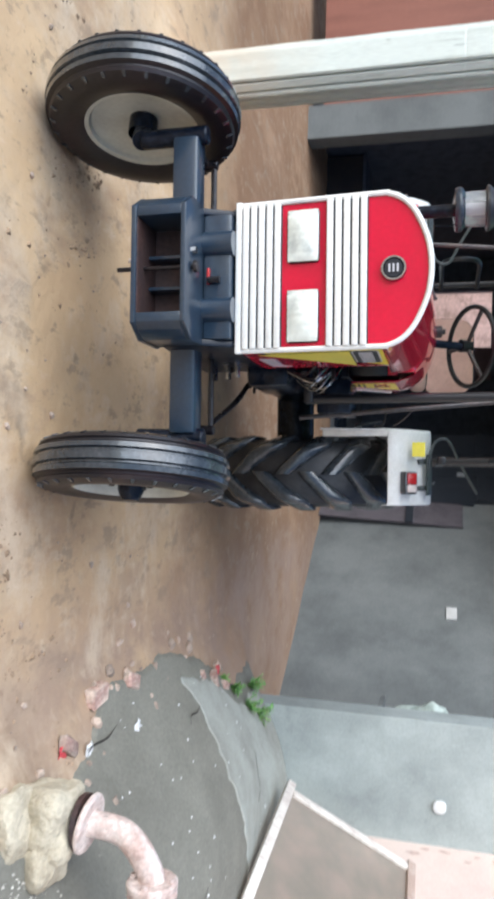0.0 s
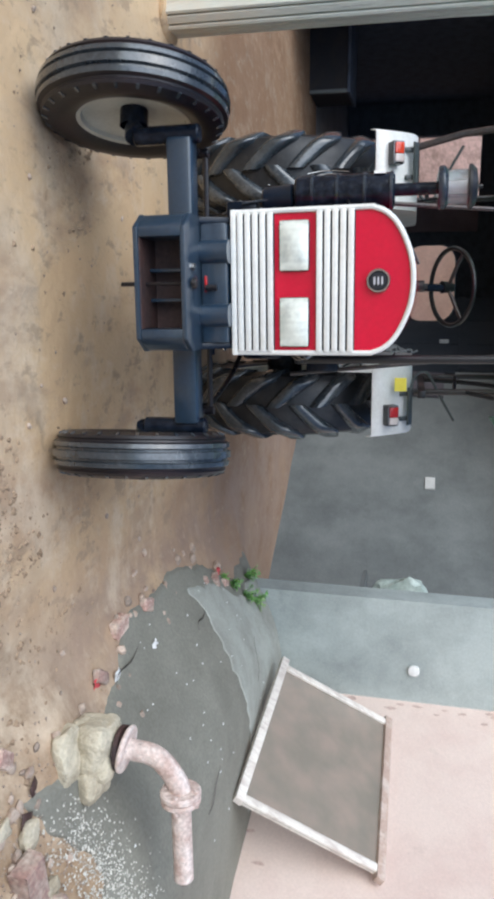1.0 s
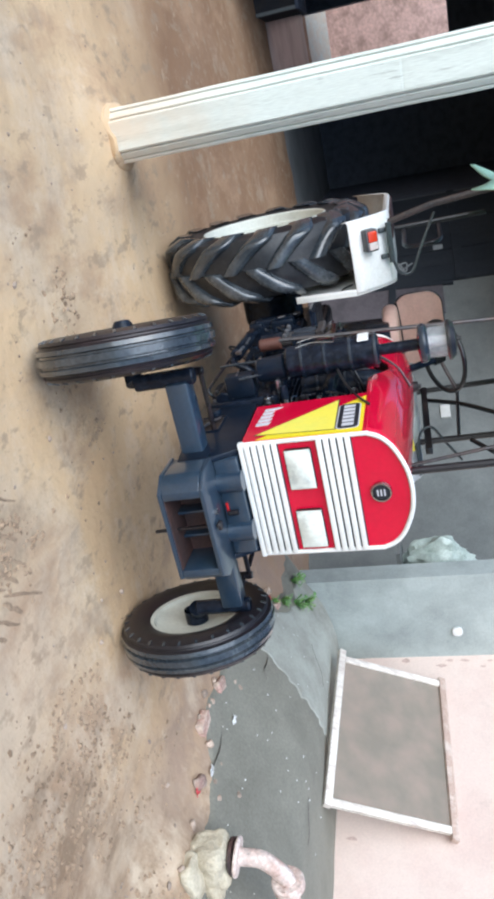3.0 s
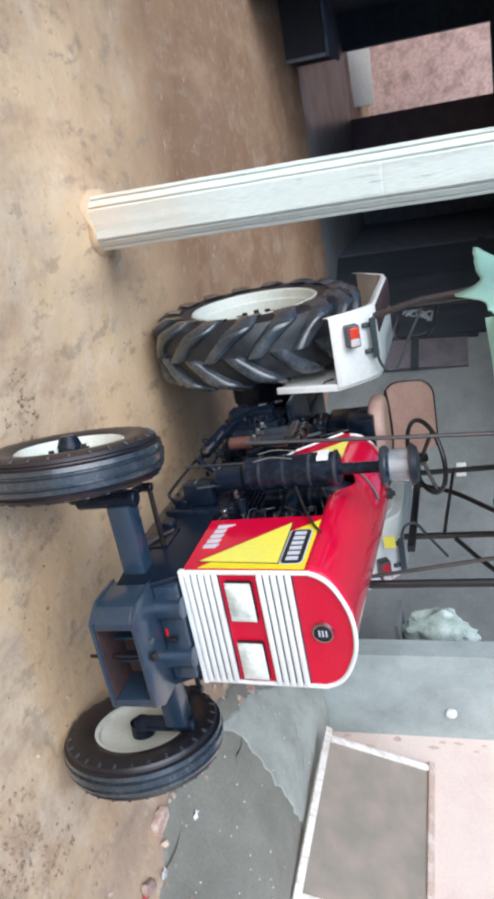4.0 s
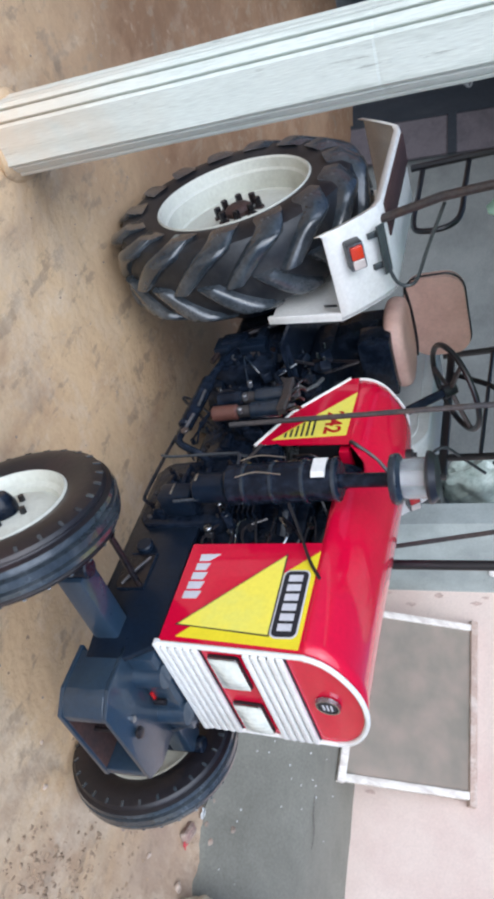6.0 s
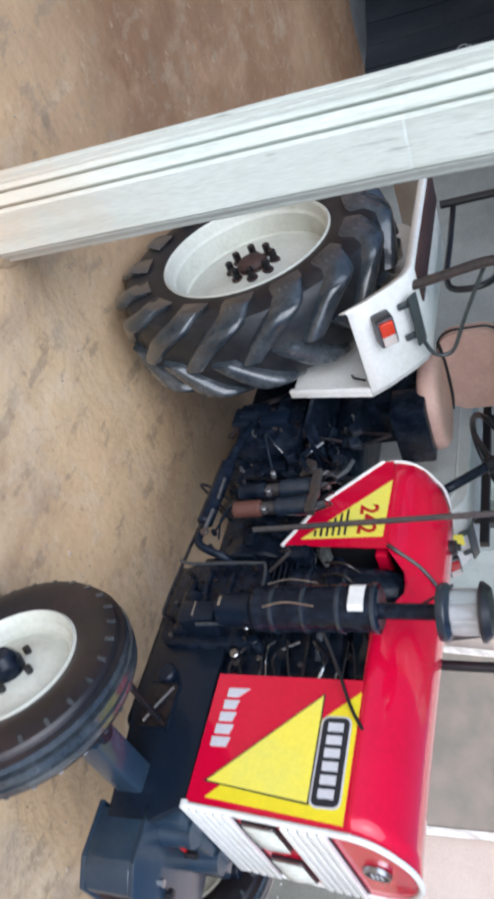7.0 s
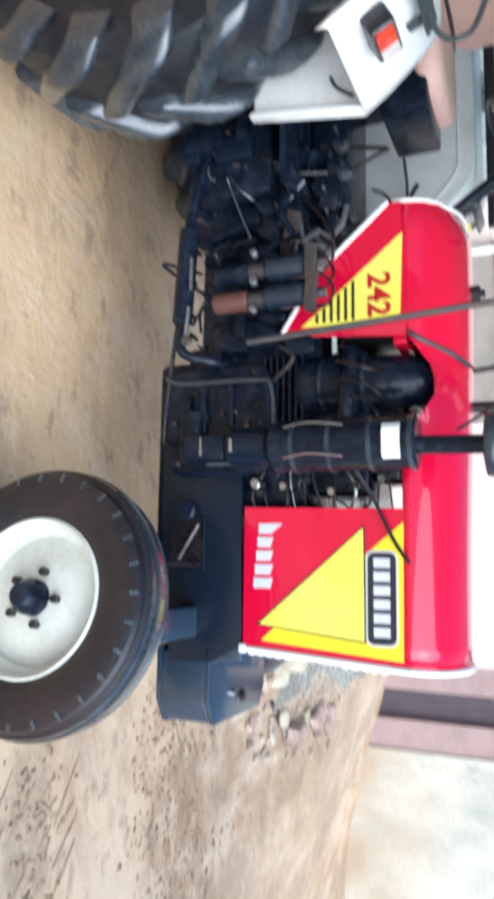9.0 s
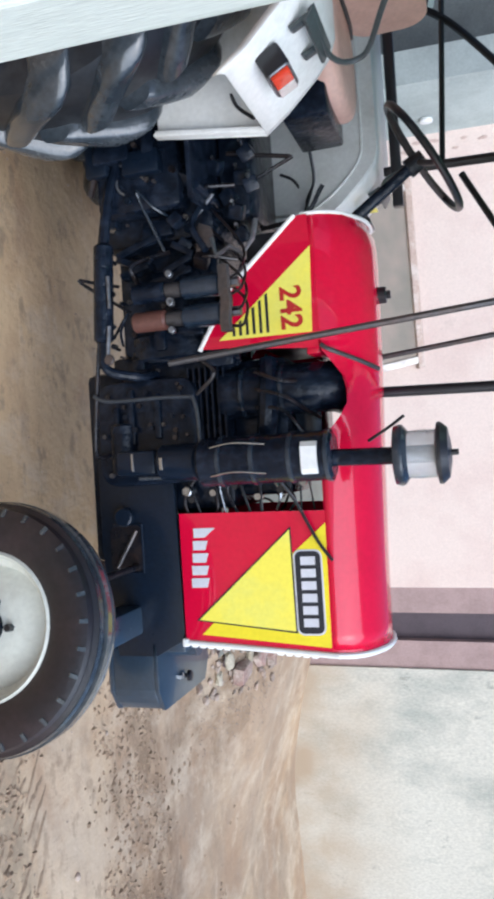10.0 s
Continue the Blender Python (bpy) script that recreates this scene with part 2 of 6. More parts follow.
BAGMAT = mat("pale_green_plastic_sack", (0.46, 0.53, 0.48), 0.35, vary=0.14, bump=0.6, tint=(0.3, 0.36, 0.32), scale=9)
LEAF = mat("weed_leaf", (0.16, 0.36, 0.09), 0.55, vary=0.25, bump=0.1, per_object=0.3, tint=(0.34, 0.42, 0.12), scale=12)
CRACK = mat("dark_crack_dirt", (0.05, 0.045, 0.038), 0.95, vary=0.2, bump=0.2)
CHALKPAPER = mat("dusty_paper", (0.5, 0.5, 0.48), 0.8, vary=0.06, bump=0.05)
BAREPLASTER = mat("bare_reddish_plaster", (0.58, 0.43, 0.37), 0.9, vary=0.15, bump=0.4, tint=(0.48, 0.35, 0.3), scale=9)
PAPER = mat("white_paper", (0.75, 0.75, 0.73), 0.7, vary=0.05, bump=0.05)
REDSCRAP = mat("red_plastic_scrap", (0.5, 0.05, 0.06), 0.5, vary=0.1, bump=0.1)
LIMESTONE = mat("pale_lime_gravel", (0.56, 0.54, 0.48), 0.9, vary=0.2, bump=0.1, tint=(0.36, 0.33, 0.28), scale=40)
STRIPE = mat("dark_gap_purple_brown", (0.07, 0.05, 0.06), 0.6, vary=0.1, bump=0.15)
DOORPAINT = mat("purple_brown_door_paint", (0.17, 0.115, 0.135), 0.55, vary=0.12, bump=0.15, scale=3)
JAMB = mat("shaded_pink_plaster", (0.38, 0.27, 0.25), 0.8, vary=0.08, bump=0.3)


def mesh_screen():
    """Fine wire mesh: a grid of dusty wires with open holes."""
    m = bpy.data.materials.new("dusty_wire_mesh")
    m.use_nodes = True
    n, l = m.node_tree.nodes, m.node_tree.links
    b = n["Principled BSDF"]
    tc = n.new("ShaderNodeTexCoord")
    noi = n.new("ShaderNodeTexNoise")
    noi.inputs["Scale"].default_value, noi.inputs["Detail"].default_value = 4.5, 5
    l.new(tc.outputs["Object"], noi.inputs["Vector"])
    cr = n.new("ShaderNodeValToRGB")
    cr.color_ramp.elements[0].position, cr.color_ramp.elements[1].position = 0.36, 0.66
    cr.color_ramp.elements[0].color, cr.color_ramp.elements[1].color = (0.28, 0.25, 0.2, 1), (0.38, 0.31, 0.25, 1)
    l.new(noi.outputs["Fac"], cr.inputs["Fac"])
    l.new(cr.outputs["Color"], b.inputs["Base Color"])
    b.inputs["Roughness"].default_value = 0.7
    b.inputs["Alpha"].default_value = 0.6
    return m


SCREEN = mesh_screen()


def dirt():
    """Trodden sandy earth: brown soil, pale sand, dark damp spots, grit; shade painted in towards the shed."""
    m = bpy.data.materials.new("trodden_earth")
    m.use_nodes = True
    n, l = m.node_tree.nodes, m.node_tree.links
    b = n["Principled BSDF"]
    b.inputs["Roughness"].default_value = 0.92
    tc = n.new("ShaderNodeTexCoord")

    def noise_tex(scale, detail=6, rough=0.6, stretch=(1, 1, 1)):
        mp = n.new("ShaderNodeMapping")
        mp.inputs["Scale"].default_value = stretch
        l.new(tc.outputs["Object"], mp.inputs["Vector"])
        t = n.new("ShaderNodeTexNoise")
        t.inputs["Scale"].default_value, t.inputs["Detail"].default_value, t.inputs["Roughness"].default_value = scale, detail, rough
        l.new(mp.outputs["Vector"], t.inputs["Vector"])
        return t.outputs["Fac"]

    def band(src, a, c, lo=0.0, hi=1.0):
        r = n.new("ShaderNodeMapRange")
        r.inputs["From Min"].default_value, r.inputs["From Max"].default_value = a, c
        r.inputs["To Min"].default_value, r.inputs["To Max"].default_value = lo, hi
        l.new(src, r.inputs["Value"])
        return r.outputs["Result"]

    def blend(fac, a, c):
        x = n.new("ShaderNodeMix")
        x.data_type = "RGBA"
        l.new(fac, x.inputs["Factor"])
        for k, v in (("A", a), ("B", c)):
            if isinstance(v, tuple):
                x.inputs[k].default_value = (*v, 1)
            else:
                l.new(v, x.inputs[k])
        return x.outputs["Result"]

    soil = blend(band(noise_tex(0.7, 8, 0.62), 0.38, 0.62), (0.54, 0.39, 0.24), (0.61, 0.475, 0.31))
    # paler, drier sand towards the open yard in front
    sep = n.new("ShaderNodeSeparateXYZ")
    l.new(tc.outputs["Object"], sep.inputs["Vector"])
    add = n.new("ShaderNodeMath")
    add.operation = "ADD"
    l.new(band(sep.outputs["Y"], 1.8, -1.2, -0.25, 0.45), add.inputs[0])
    l.new(band(noise_tex(0.9, 9, 0.68, (1, 0.7, 1)), 0.36, 0.64, -0.6, 0.6), add.inputs[1])
    add.use_clamp = True
    # browner soil towards the shed, its shade mixed into the colour
    shed_shade = n.new("ShaderNodeMath")
    shed_shade.operation = "ADD"
    shed_shade.use_clamp = True
    l.new(band(sep.outputs["Y"], 1.8, 3.4, 0, 1.0), shed_shade.inputs[0])
    l.new(band(noise_tex(0.8, 6, 0.6), 0.3, 0.7, -0.25, 0.25), shed_shade.inputs[1])
    def times(a, b):
        x = n.new("ShaderNodeMath")
        x.operation = "MULTIPLY"
        l.new(a, x.inputs[0])
        l.new(b, x.inputs[1])
        return x.outputs["Value"]

    # browner tone towards the apron side, broken up by noise
    east_brown = times(band(sep.outputs["X"], 0.2, 1.2, 0, 1), band(noise_tex(1.6, 8, 0.68), 0.3, 0.62, 0.25, 1))
    east_brown = times(east_brown, band(sep.outputs["Y"], -1.0, -0.3, 1, 0.45))
    soil = blend(east_brown, soil, (0.34, 0.235, 0.155))
    soil = blend(shed_shade.outputs["Value"], soil, (0.225, 0.135, 0.077))
    sand = blend(east_brown, (0.5, 0.42, 0.33), (0.31, 0.245, 0.185))
    c = blend(add.outputs["Value"], soil, sand)
    c = blend(band(noise_tex(1.3, 9, 0.7, (1.3, 0.6, 1)), 0.5, 0.64, 0, 0.75), c, (0.37, 0.25, 0.16))
    c = blend(band(noise_tex(2.6, 7, 0.62, (1, 1.4, 1)), 0.62, 0.7, 0, 0.75), c, (0.21, 0.165, 0.12))
    c = blend(times(band(sep.outputs["Y"], 3.0, 1.4, 0.15, 1), band(noise_tex(3.3, 8, 0.7, (1.5, 0.7, 1)), 0.56, 0.68, 0, 0.45)), c, (0.66, 0.58, 0.47))
    for cx, cy, rx, ry, most, tone_rgb in ((0.3, -1.2, 0.36, 1.0, 0.75, (0.6, 0.5, 0.385)), (1.02, -1.4, 0.46, 0.95, 0.9, (0.2, 0.135, 0.085)),
                                         (-0.22, -0.95, 0.24, 0.8, 0.8, (0.3, 0.25, 0.185)), (2.0, -0.7, 0.75, 0.65, 0.9, (0.24, 0.175, 0.115))):
        mp = n.new("ShaderNodeMapping")
        mp.inputs["Location"].default_value = (-cx / rx, -cy / ry, 0)
        mp.inputs["Scale"].default_value = (1 / rx, 1 / ry, 0)
        l.new(tc.outputs["Object"], mp.inputs["Vector"])
        ln = n.new("ShaderNodeVectorMath")
        ln.operation = "LENGTH"
        l.new(mp.outputs["Vector"], ln.inputs[0])
        sm = n.new("ShaderNodeMath")
        sm.operation = "ADD"
        sm.use_clamp = True
        l.new(band(ln.outputs["Value"], 1.25, 0.4, -0.3, 0.75), sm.inputs[0])
        l.new(band(noise_tex(7, 8, 0.7, (1.2, 0.6, 1)), 0.38, 0.62, -0.5, 0.6), sm.inputs[1])
        sc = n.new("ShaderNodeMath")
        sc.operation = "MULTIPLY"
        sc.inputs[1].default_value = most
        l.new(sm.outputs["Value"], sc.inputs[0])
        c = blend(sc.outputs["Value"], c, tone_rgb)
    # reddish mud beside the cement apron, with brick dust in it
    mud = times(band(sep.outputs["X"], 1.15, 1.6, 0, 1), band(sep.outputs["Y"], -0.5, 0.1, 0, 1))
    mud = times(mud, band(noise_tex(2.2, 8, 0.7), 0.34, 0.6, 0.2, 0.95))
    c = blend(mud, c, (0.29, 0.215, 0.175))
    # broad pale dusty drifts and greyish scuffs, kept out of the painted shed shade
    dry = band(sep.outputs["Y"], 2.6, 1.2, 0, 1)
    c = blend(times(dry, band(noise_tex(1.7, 9, 0.72, (0.9, 1.3, 1)), 0.5, 0.64, 0, 0.6)), c, (0.6, 0.52, 0.42))
    c = blend(times(dry, band(noise_tex(2.1, 9, 0.74, (1.6, 0.8, 1)), 0.53, 0.68, 0, 0.55)), c, (0.33, 0.27, 0.21))
    c = blend(band(noise_tex(0.55, 7, 0.66), 0.5, 0.68, 0, 0.35), c, (0.34, 0.24, 0.165))
    c = blend(band(noise_tex(9, 7, 0.66), 0.6, 0.72, 0, 0.4), c, (0.62, 0.53, 0.41))
    c = blend(band(noise_tex(13, 5, 0.65), 0.62, 0.7, 0, 0.4), c, (0.24, 0.17, 0.115))
    c = blend(band(noise_tex(34, 4, 0.6), 0.64, 0.72, 0, 0.3), c, (0.2, 0.15, 0.11))
    tone = n.new("ShaderNodeMix")
    tone.data_type, tone.blend_type = "RGBA", "MULTIPLY"
    tone.inputs["Factor"].default_value = 1.0
    l.new(c, tone.inputs["A"])
    tone.inputs["B"].default_value = (1.02, 0.97, 0.89, 1)
    l.new(tone.outputs["Result"], b.inputs["Base Color"])
    bp = n.new("ShaderNodeBump")
    bp.inputs["Strength"].default_value, bp.inputs["Distance"].default_value = 0.26, 0.014
    l.new(noise_tex(17, 6, 0.6), bp.inputs["Height"])
    bq = n.new("ShaderNodeBump")
    bq.inputs["Strength"].default_value, bq.inputs["Distance"].default_value = 0.45, 0.05
    l.new(noise_tex(4, 7, 0.6), bq.inputs["Height"])
    l.new(bp.outputs["Normal"], bq.inputs["Normal"])
    l.new(bq.outputs["Normal"], b.inputs["Normal"])
    return m


DIRT = dirt()

# ---- mesh tools ----


def part(name, bm, material, parent, label="", smooth=True, angle=35, at=None):
    me = bpy.data.meshes.new(name)
    bmesh.ops.recalc_face_normals(bm, faces=bm.faces)
    bm.to_mesh(me)
    bm.free()
    me.materials.append(material)
    if smooth:
        me.shade_smooth()
        me.set_sharp_from_angle(angle=radians(angle))
    ob = new(name, me)
    if parent is not None:
        ob.parent = parent
    if at is not None:
        ob.matrix_basis = at
    if label:
        tagged(ob, label)
    return ob


def thing(name, label, category, group="", m=None):
    ob = new(name)
    ob.empty_display_size = 0.1
    tagged(ob, label, category, group)
    if m is not None:
        ob.matrix_basis = m
    return ob


def box(x0, x1, y0, y1, z0, z1, bev=0.0, bm=None, seg=2):
    out = bm or bmesh.new()
    v = [out.verts.new((x, y, z)) for x in (x0, x1) for y in (y0, y1) for z in (z0, z1)]
    fs = [out.faces.new([v[i] for i in f]) for f in ((0, 1, 3, 2), (4, 6, 7, 5), (0, 4, 5, 1), (2, 3, 7, 6), (0, 2, 6, 4), (1, 5, 7, 3))]
    if bev:
        es = {e for f in fs for e in f.edges}
        bmesh.ops.bevel(out, geom=list(es), offset=bev, segments=seg, affect="EDGES", profile=0.5)
    return out


def frame_axes(d):
    d = Vector(d).normalized()
    a = d.orthogonal().normalized()
    return a, d.cross(a).normalized(), d


def cyl(p, q, r, r2=None, n=20, bm=None, bev=0.0):
    out = bm or bmesh.new()
    p, q = Vector(p), Vector(q)
    a, b, d = frame_axes(q - p)
    r2 = r if r2 is None else r2
    prof = [(r, p), (r2, q)]
    if bev:
        prof = [(r - bev, p), (r, p + d * bev), (r2, q - d * bev), (r2 - bev, q)]
    rings = [[out.verts.new(c + a * (rr * math.cos(t)) + b * (rr * math.sin(t))) for t in (2 * math.pi * i / n for i in range(n))] for rr, c in prof]
    for u, w in zip(rings, rings[1:]):
        for i in range(n):
            out.faces.new((u[i], u[(i + 1) % n], w[(i + 1) % n], w[i]))
    out.faces.new(rings[0][::-1])
    out.faces.new(rings[-1])
    return out


def lathe(prof, n=32, bm=None, m=None, closed=False):
    """Revolve (radius, height) rows about the local x axis; m places it."""
    out = bm or bmesh.new()
    m = m or Matrix()
    rings = []
    for r, h in prof:
        if r < 1e-5:
            rings.append([out.verts.new(m @ Vector((h, 0, 0)))])
        else:
            rings.append([out.verts.new(m @ Vector((h, r * math.cos(2 * math.pi * i / n), r * math.sin(2 * math.pi * i / n)))) for i in range(n)])
    pairs = list(zip(rings, rings[1:]))
    if closed:
        pairs.append((rings[-1], rings[0]))
    for u, w in pairs:
        for i in range(n):
            j = (i + 1) % n
            if len(u) == 1 and len(w) > 1:
                out.faces.new((u[0], w[j], w[i]))
            elif len(w) == 1 and len(u) > 1:
                out.faces.new((u[i], u[j], w[0]))
            elif len(u) > 1:
                out.faces.new((u[i], u[j], w[j], w[i]))
    return out


def spline(pts, k=6):
    """Catmull-Rom through the points."""
    pts = [Vector(p) for p in pts]
    if len(pts) < 3:
        return pts
    ext = [pts[0] * 2 - pts[1], *pts, pts[-1] * 2 - pts[-2]]
    out = []
    for a, b, c, d in zip(ext, ext[1:], ext[2:], ext[3:]):
        for i in range(k):
            t = i / k
            out.append(0.5 * ((2 * b) + (c - a) * t + (2 * a - 5 * b + 4 * c - d) * t * t + (3 * b - a - 3 * c + d) * t ** 3))
    return out + [pts[-1]]


def tube(pts, r, n=8, bm=None, smooth=6):
    out = bm or bmesh.new()
    pts = spline(pts, smooth) if smooth else [Vector(p) for p in pts]
    a = None
    rings = []
    for i, p in enumerate(pts):
        d = (pts[min(i + 1, len(pts) - 1)] - pts[max(i - 1, 0)]).normalized()
        a = d.orthogonal().normalized() if a is None else (a - d * a.dot(d)).normalized()
        b = d.cross(a)
        rings.append([out.verts.new(p + a * (r * math.cos(2 * math.pi * k / n)) + b * (r * math.sin(2 * math.pi * k / n))) for k in range(n)])
    for u, w in zip(rings, rings[1:]):
        for k in range(n):
            out.faces.new((u[k], u[(k + 1) % n], w[(k + 1) % n], w[k]))
    out.faces.new(rings[0][::-1])
    out.faces.new(rings[-1])
    return out


def prism(poly, a, b, axis="x", bm=None, bev=0.0):
    """Extrude a flat outline: (y, z) along x, (x, z) along y or (x, y) along z, from a to b."""
    out = bm or bmesh.new()

    def at(p, h):
        return {"x": (h, p[0], p[1]), "y": (p[0], h, p[1]), "z": (p[0], p[1], h)}[axis]
    lo, hi = [out.verts.new(at(p, a)) for p in poly], [out.verts.new(at(p, b)) for p in poly]
    fs = [out.faces.new(lo), out.faces.new(hi[::-1])]
    n = len(poly)
    for i in range(n):
        fs.append(out.faces.new((lo[i], lo[(i + 1) % n], hi[(i + 1) % n], hi[i])))
    if bev:
        bmesh.ops.bevel(out, geom=list({e for f in fs for e in f.edges}), offset=bev, segments=2, affect="EDGES", profile=0.5)
    return out


def round_rect(x0, x1, z0, z1, r, k=4):
    pts = []
    for cx, cz, a0 in ((x1 - r, z1 - r, 0), (x0 + r, z1 - r, 90), (x0 + r, z0 + r, 180), (x1 - r, z0 + r, 270)):
        for i in range(k + 1):
            a = radians(a0 + 90 * i / k)
            pts.append((cx + r * math.cos(a), cz + r * math.sin(a)))
    return pts


def lump(c, size, seed, n=2, rough=0.25):
    """An uneven stone: a jittered ball, flattened."""
    bm = bmesh.new()
    bmesh.ops.create_icosphere(bm, subdivisions=n, radius=1)
    for v in bm.verts:
        k = 1 + rough * noise.noise(v.co * 1.3 + Vector((seed * 3.1, seed * 1.7, 0)))
        v.co = Vector((v.co.x * k * size[0] + c[0], v.co.y * k * size[1] + c[1], v.co.z * k * size[2] + c[2]))
    return bm


def smoothstep(a, b, x):
    t = min(1, max(0, (x - a) / (b - a)))
    return t * t * (3 - 2 * t)


# ---- the yard ----


def clamp(v, a, b):
    return max(a, min(b, v))


def ground_z(x, y):
    z = 0.018 * clamp(x, -3, 1.5) - 0.02 * clamp(y, -3, 15)
    rise = smoothstep(1.45, 2.75, x - 0.25 * smoothstep(1.5, 3, y)) * 0.5 * (1 - 1.1 * smoothstep(0.2, -2.6, y)) * (1 - smoothstep(2.9, 4.0, y))
    heap = 0.11 * math.exp(-((x + 1.57) ** 2 + (y - 1.59) ** 2) / 0.14)
    heap += 0.1 * math.exp(-((x - 1.8) ** 2 + (y + 0.32) ** 2) / 0.05)
    near = smoothstep(60, 8, math.hypot(x, y))
    bumps = 0.018 * noise.noise(Vector((x * 0.9, y * 0.9, 0.3))) + 0.008 * noise.noise(Vector((x * 3.1, y * 3.1, 2)))
    return z + heap + rise * smoothstep(-9, -3, y) + bumps * near


def sheet(xs, ys, height, keep=None, bm=None):
    out = bm or bmesh.new()
    g = {}
    for i, x in enumerate(xs):
        for j, y in enumerate(ys):
            g[i, j] = out.verts.new((x, y, height(x, y)))
    for i in range(len(xs) - 1):
        for j in range(len(ys) - 1):
            if keep is None or keep((xs[i] + xs[i + 1]) / 2, (ys[j] + ys[j + 1]) / 2):
                out.faces.new((g[i, j], g[i + 1, j], g[i + 1, j + 1], g[i, j + 1]))
    loose = [v for v in out.verts if not v.link_faces]
    bmesh.ops.delete(out, geom=loose, context="VERTS")
    return out


def steps(a, b, d):
    n = max(1, round((b - a) / d))
    return [a + (b - a) * i / n for i in range(n + 1)]


far = [-900, -300, -100, -40, -20, -12, -8]
gx = far + steps(-6.5, 5, 0.08) + [7, 10, 20, 40, 100, 300, 900]
gy = far + steps(-6, 4.5, 0.08) + steps(4.9, 16, 0.5) + [20, 40, 100, 300, 900]
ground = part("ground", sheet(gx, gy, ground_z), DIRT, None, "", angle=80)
tagged(ground, "trodden sandy brown earth with pale and damp patches, darkened towards the shed for its shade", "ground", kind="structure")


def apron_edge(y):
    return 1.7 + 0.46 * smoothstep(1.4, 2.8, y) + 0.2 * smoothstep(0.8, 0.1, y) + 0.06 * noise.noise(Vector((y * 2.2, 4, 0))) + 0.035 * noise.noise(Vector((y * 7, 1, 0))) + 0.015 * noise.noise(Vector((y * 21, 3, 0)))


def slab(edge, south, x1, y1, lift, nu, nv):
    """A thin skin of cement whose west and south sides run out raggedly into the earth."""
    bm = bmesh.new()
    rows = []
    for j in range(nv + 1):
        row = []
        for i in range(nu + 1):
            u, v = (i / nu) ** 1.5, (j / nv) ** 1.3
            ys = south(edge(0.5) + u * (x1 - edge(0.5)))
            y = ys + v * (y1 - ys)
            x = edge(y) + u * (x1 - edge(y))
            rim = min(smoothstep(0, 0.03, x - edge(y)), smoothstep(0, 0.03, y - ys))
            row.append(bm.verts.new((x, y, ground_z(x, y) - 0.006 + (lift + 0.006) * rim)))
        rows.append(row)
    for p, q in zip(rows, rows[1:]):
        for i in range(nu):
            bm.faces.new((p[i], p[i + 1], q[i + 1], q[i]))
    return bm


apron = part("pavement_apron", slab(apron_edge, lambda x: -0.5 + 0.22 * noise.noise(Vector((x * 2.5, 0, 3))) + 0.05 * noise.noise(Vector((x * 11, 0, 3))), 3.95, 3.2, 0.016, 70, 130), CEMENT, None, "", angle=80)
tagged(apron, "sloping grey cement apron with a broken edge", "pavement", kind="structure")

fillet = part("pavement_fillet", slab(lambda y: apron_edge(y) + 0.12, lambda x: 1.5 + 0.12 * (x - 2) + 0.2 * noise.noise(Vector((x * 2, 1.5, 6))) + 0.07 * noise.noise(Vector((x * 9, 3, 2))) + 0.03 * noise.noise(Vector((x * 25, 3, 2))), 3.5, 3.1, 0.023, 60, 70), FILLET, None, "", angle=80)
tagged(fillet, "paler cement skim rising to the wall foot", "pavement", kind="structure")

cracks = bmesh.new()
for pts in (((2.02, 1.62), (2.04, 1.52), (2.03, 1.43), (2.06, 1.36)), ((1.84, 0.62), (1.86, 0.5), (1.85, 0.36), (1.87, 0.28)), ((2.62, 0.86), (2.66, 0.74), (2.72, 0.66), (2.71, 0.55)), ((2.5, 2.3), (2.56, 2.2), (2.66, 2.12), (2.7, 2.0))):
    line = spline([Vector((x, y, ground_z(x, y) + 0.024)) for x, y in pts], 5)
    rows = []
    for k, p in enumerate(line):
        w = 0.006 * math.sin(math.pi * (k + 0.6) / (len(line) + 0.2)) + 0.002 * noise.noise(p * 40)
        rows.append([cracks.verts.new((p.x - w, p.y, p.z)), cracks.verts.new((p.x, p.y, p.z + 0.0015)), cracks.verts.new((p.x + w, p.y, p.z))])
    for u, w in zip(rows, rows[1:]):
        for k in range(2):
            cracks.faces.new((u[k], u[k + 1], w[k + 1], w[k]))
crack_ob = part("dirt_filled_cracks", cracks, CRACK, None)
tagged(crack_ob, "thin dark dirt-filled cracks in the cement", "cracks", kind="stuff")

# ---- walls ----
def wall_run(name, a, b, z0, z1, thick, material, label, category="wall"):
    """A wall whose seen face runs from a to b; its thickness lies to the right of that way."""
    a, b = Vector((*a, 0)), Vector((*b, 0))
    d = (b - a).normalized()
    out_way = Vector((d.y, -d.x, 0)) * thick
    poly = [(p.x, p.y) for p in (a, b, b + out_way, a + out_way)]
    ob = part(name, prism(poly, z0, z1, "z"), material, None, smooth=False)
    return tagged(ob, label, category, kind="structure")


def on_pink(y, off=0.0):
    return (3.385 - (y - 2.772) * 0.19 + off, y)


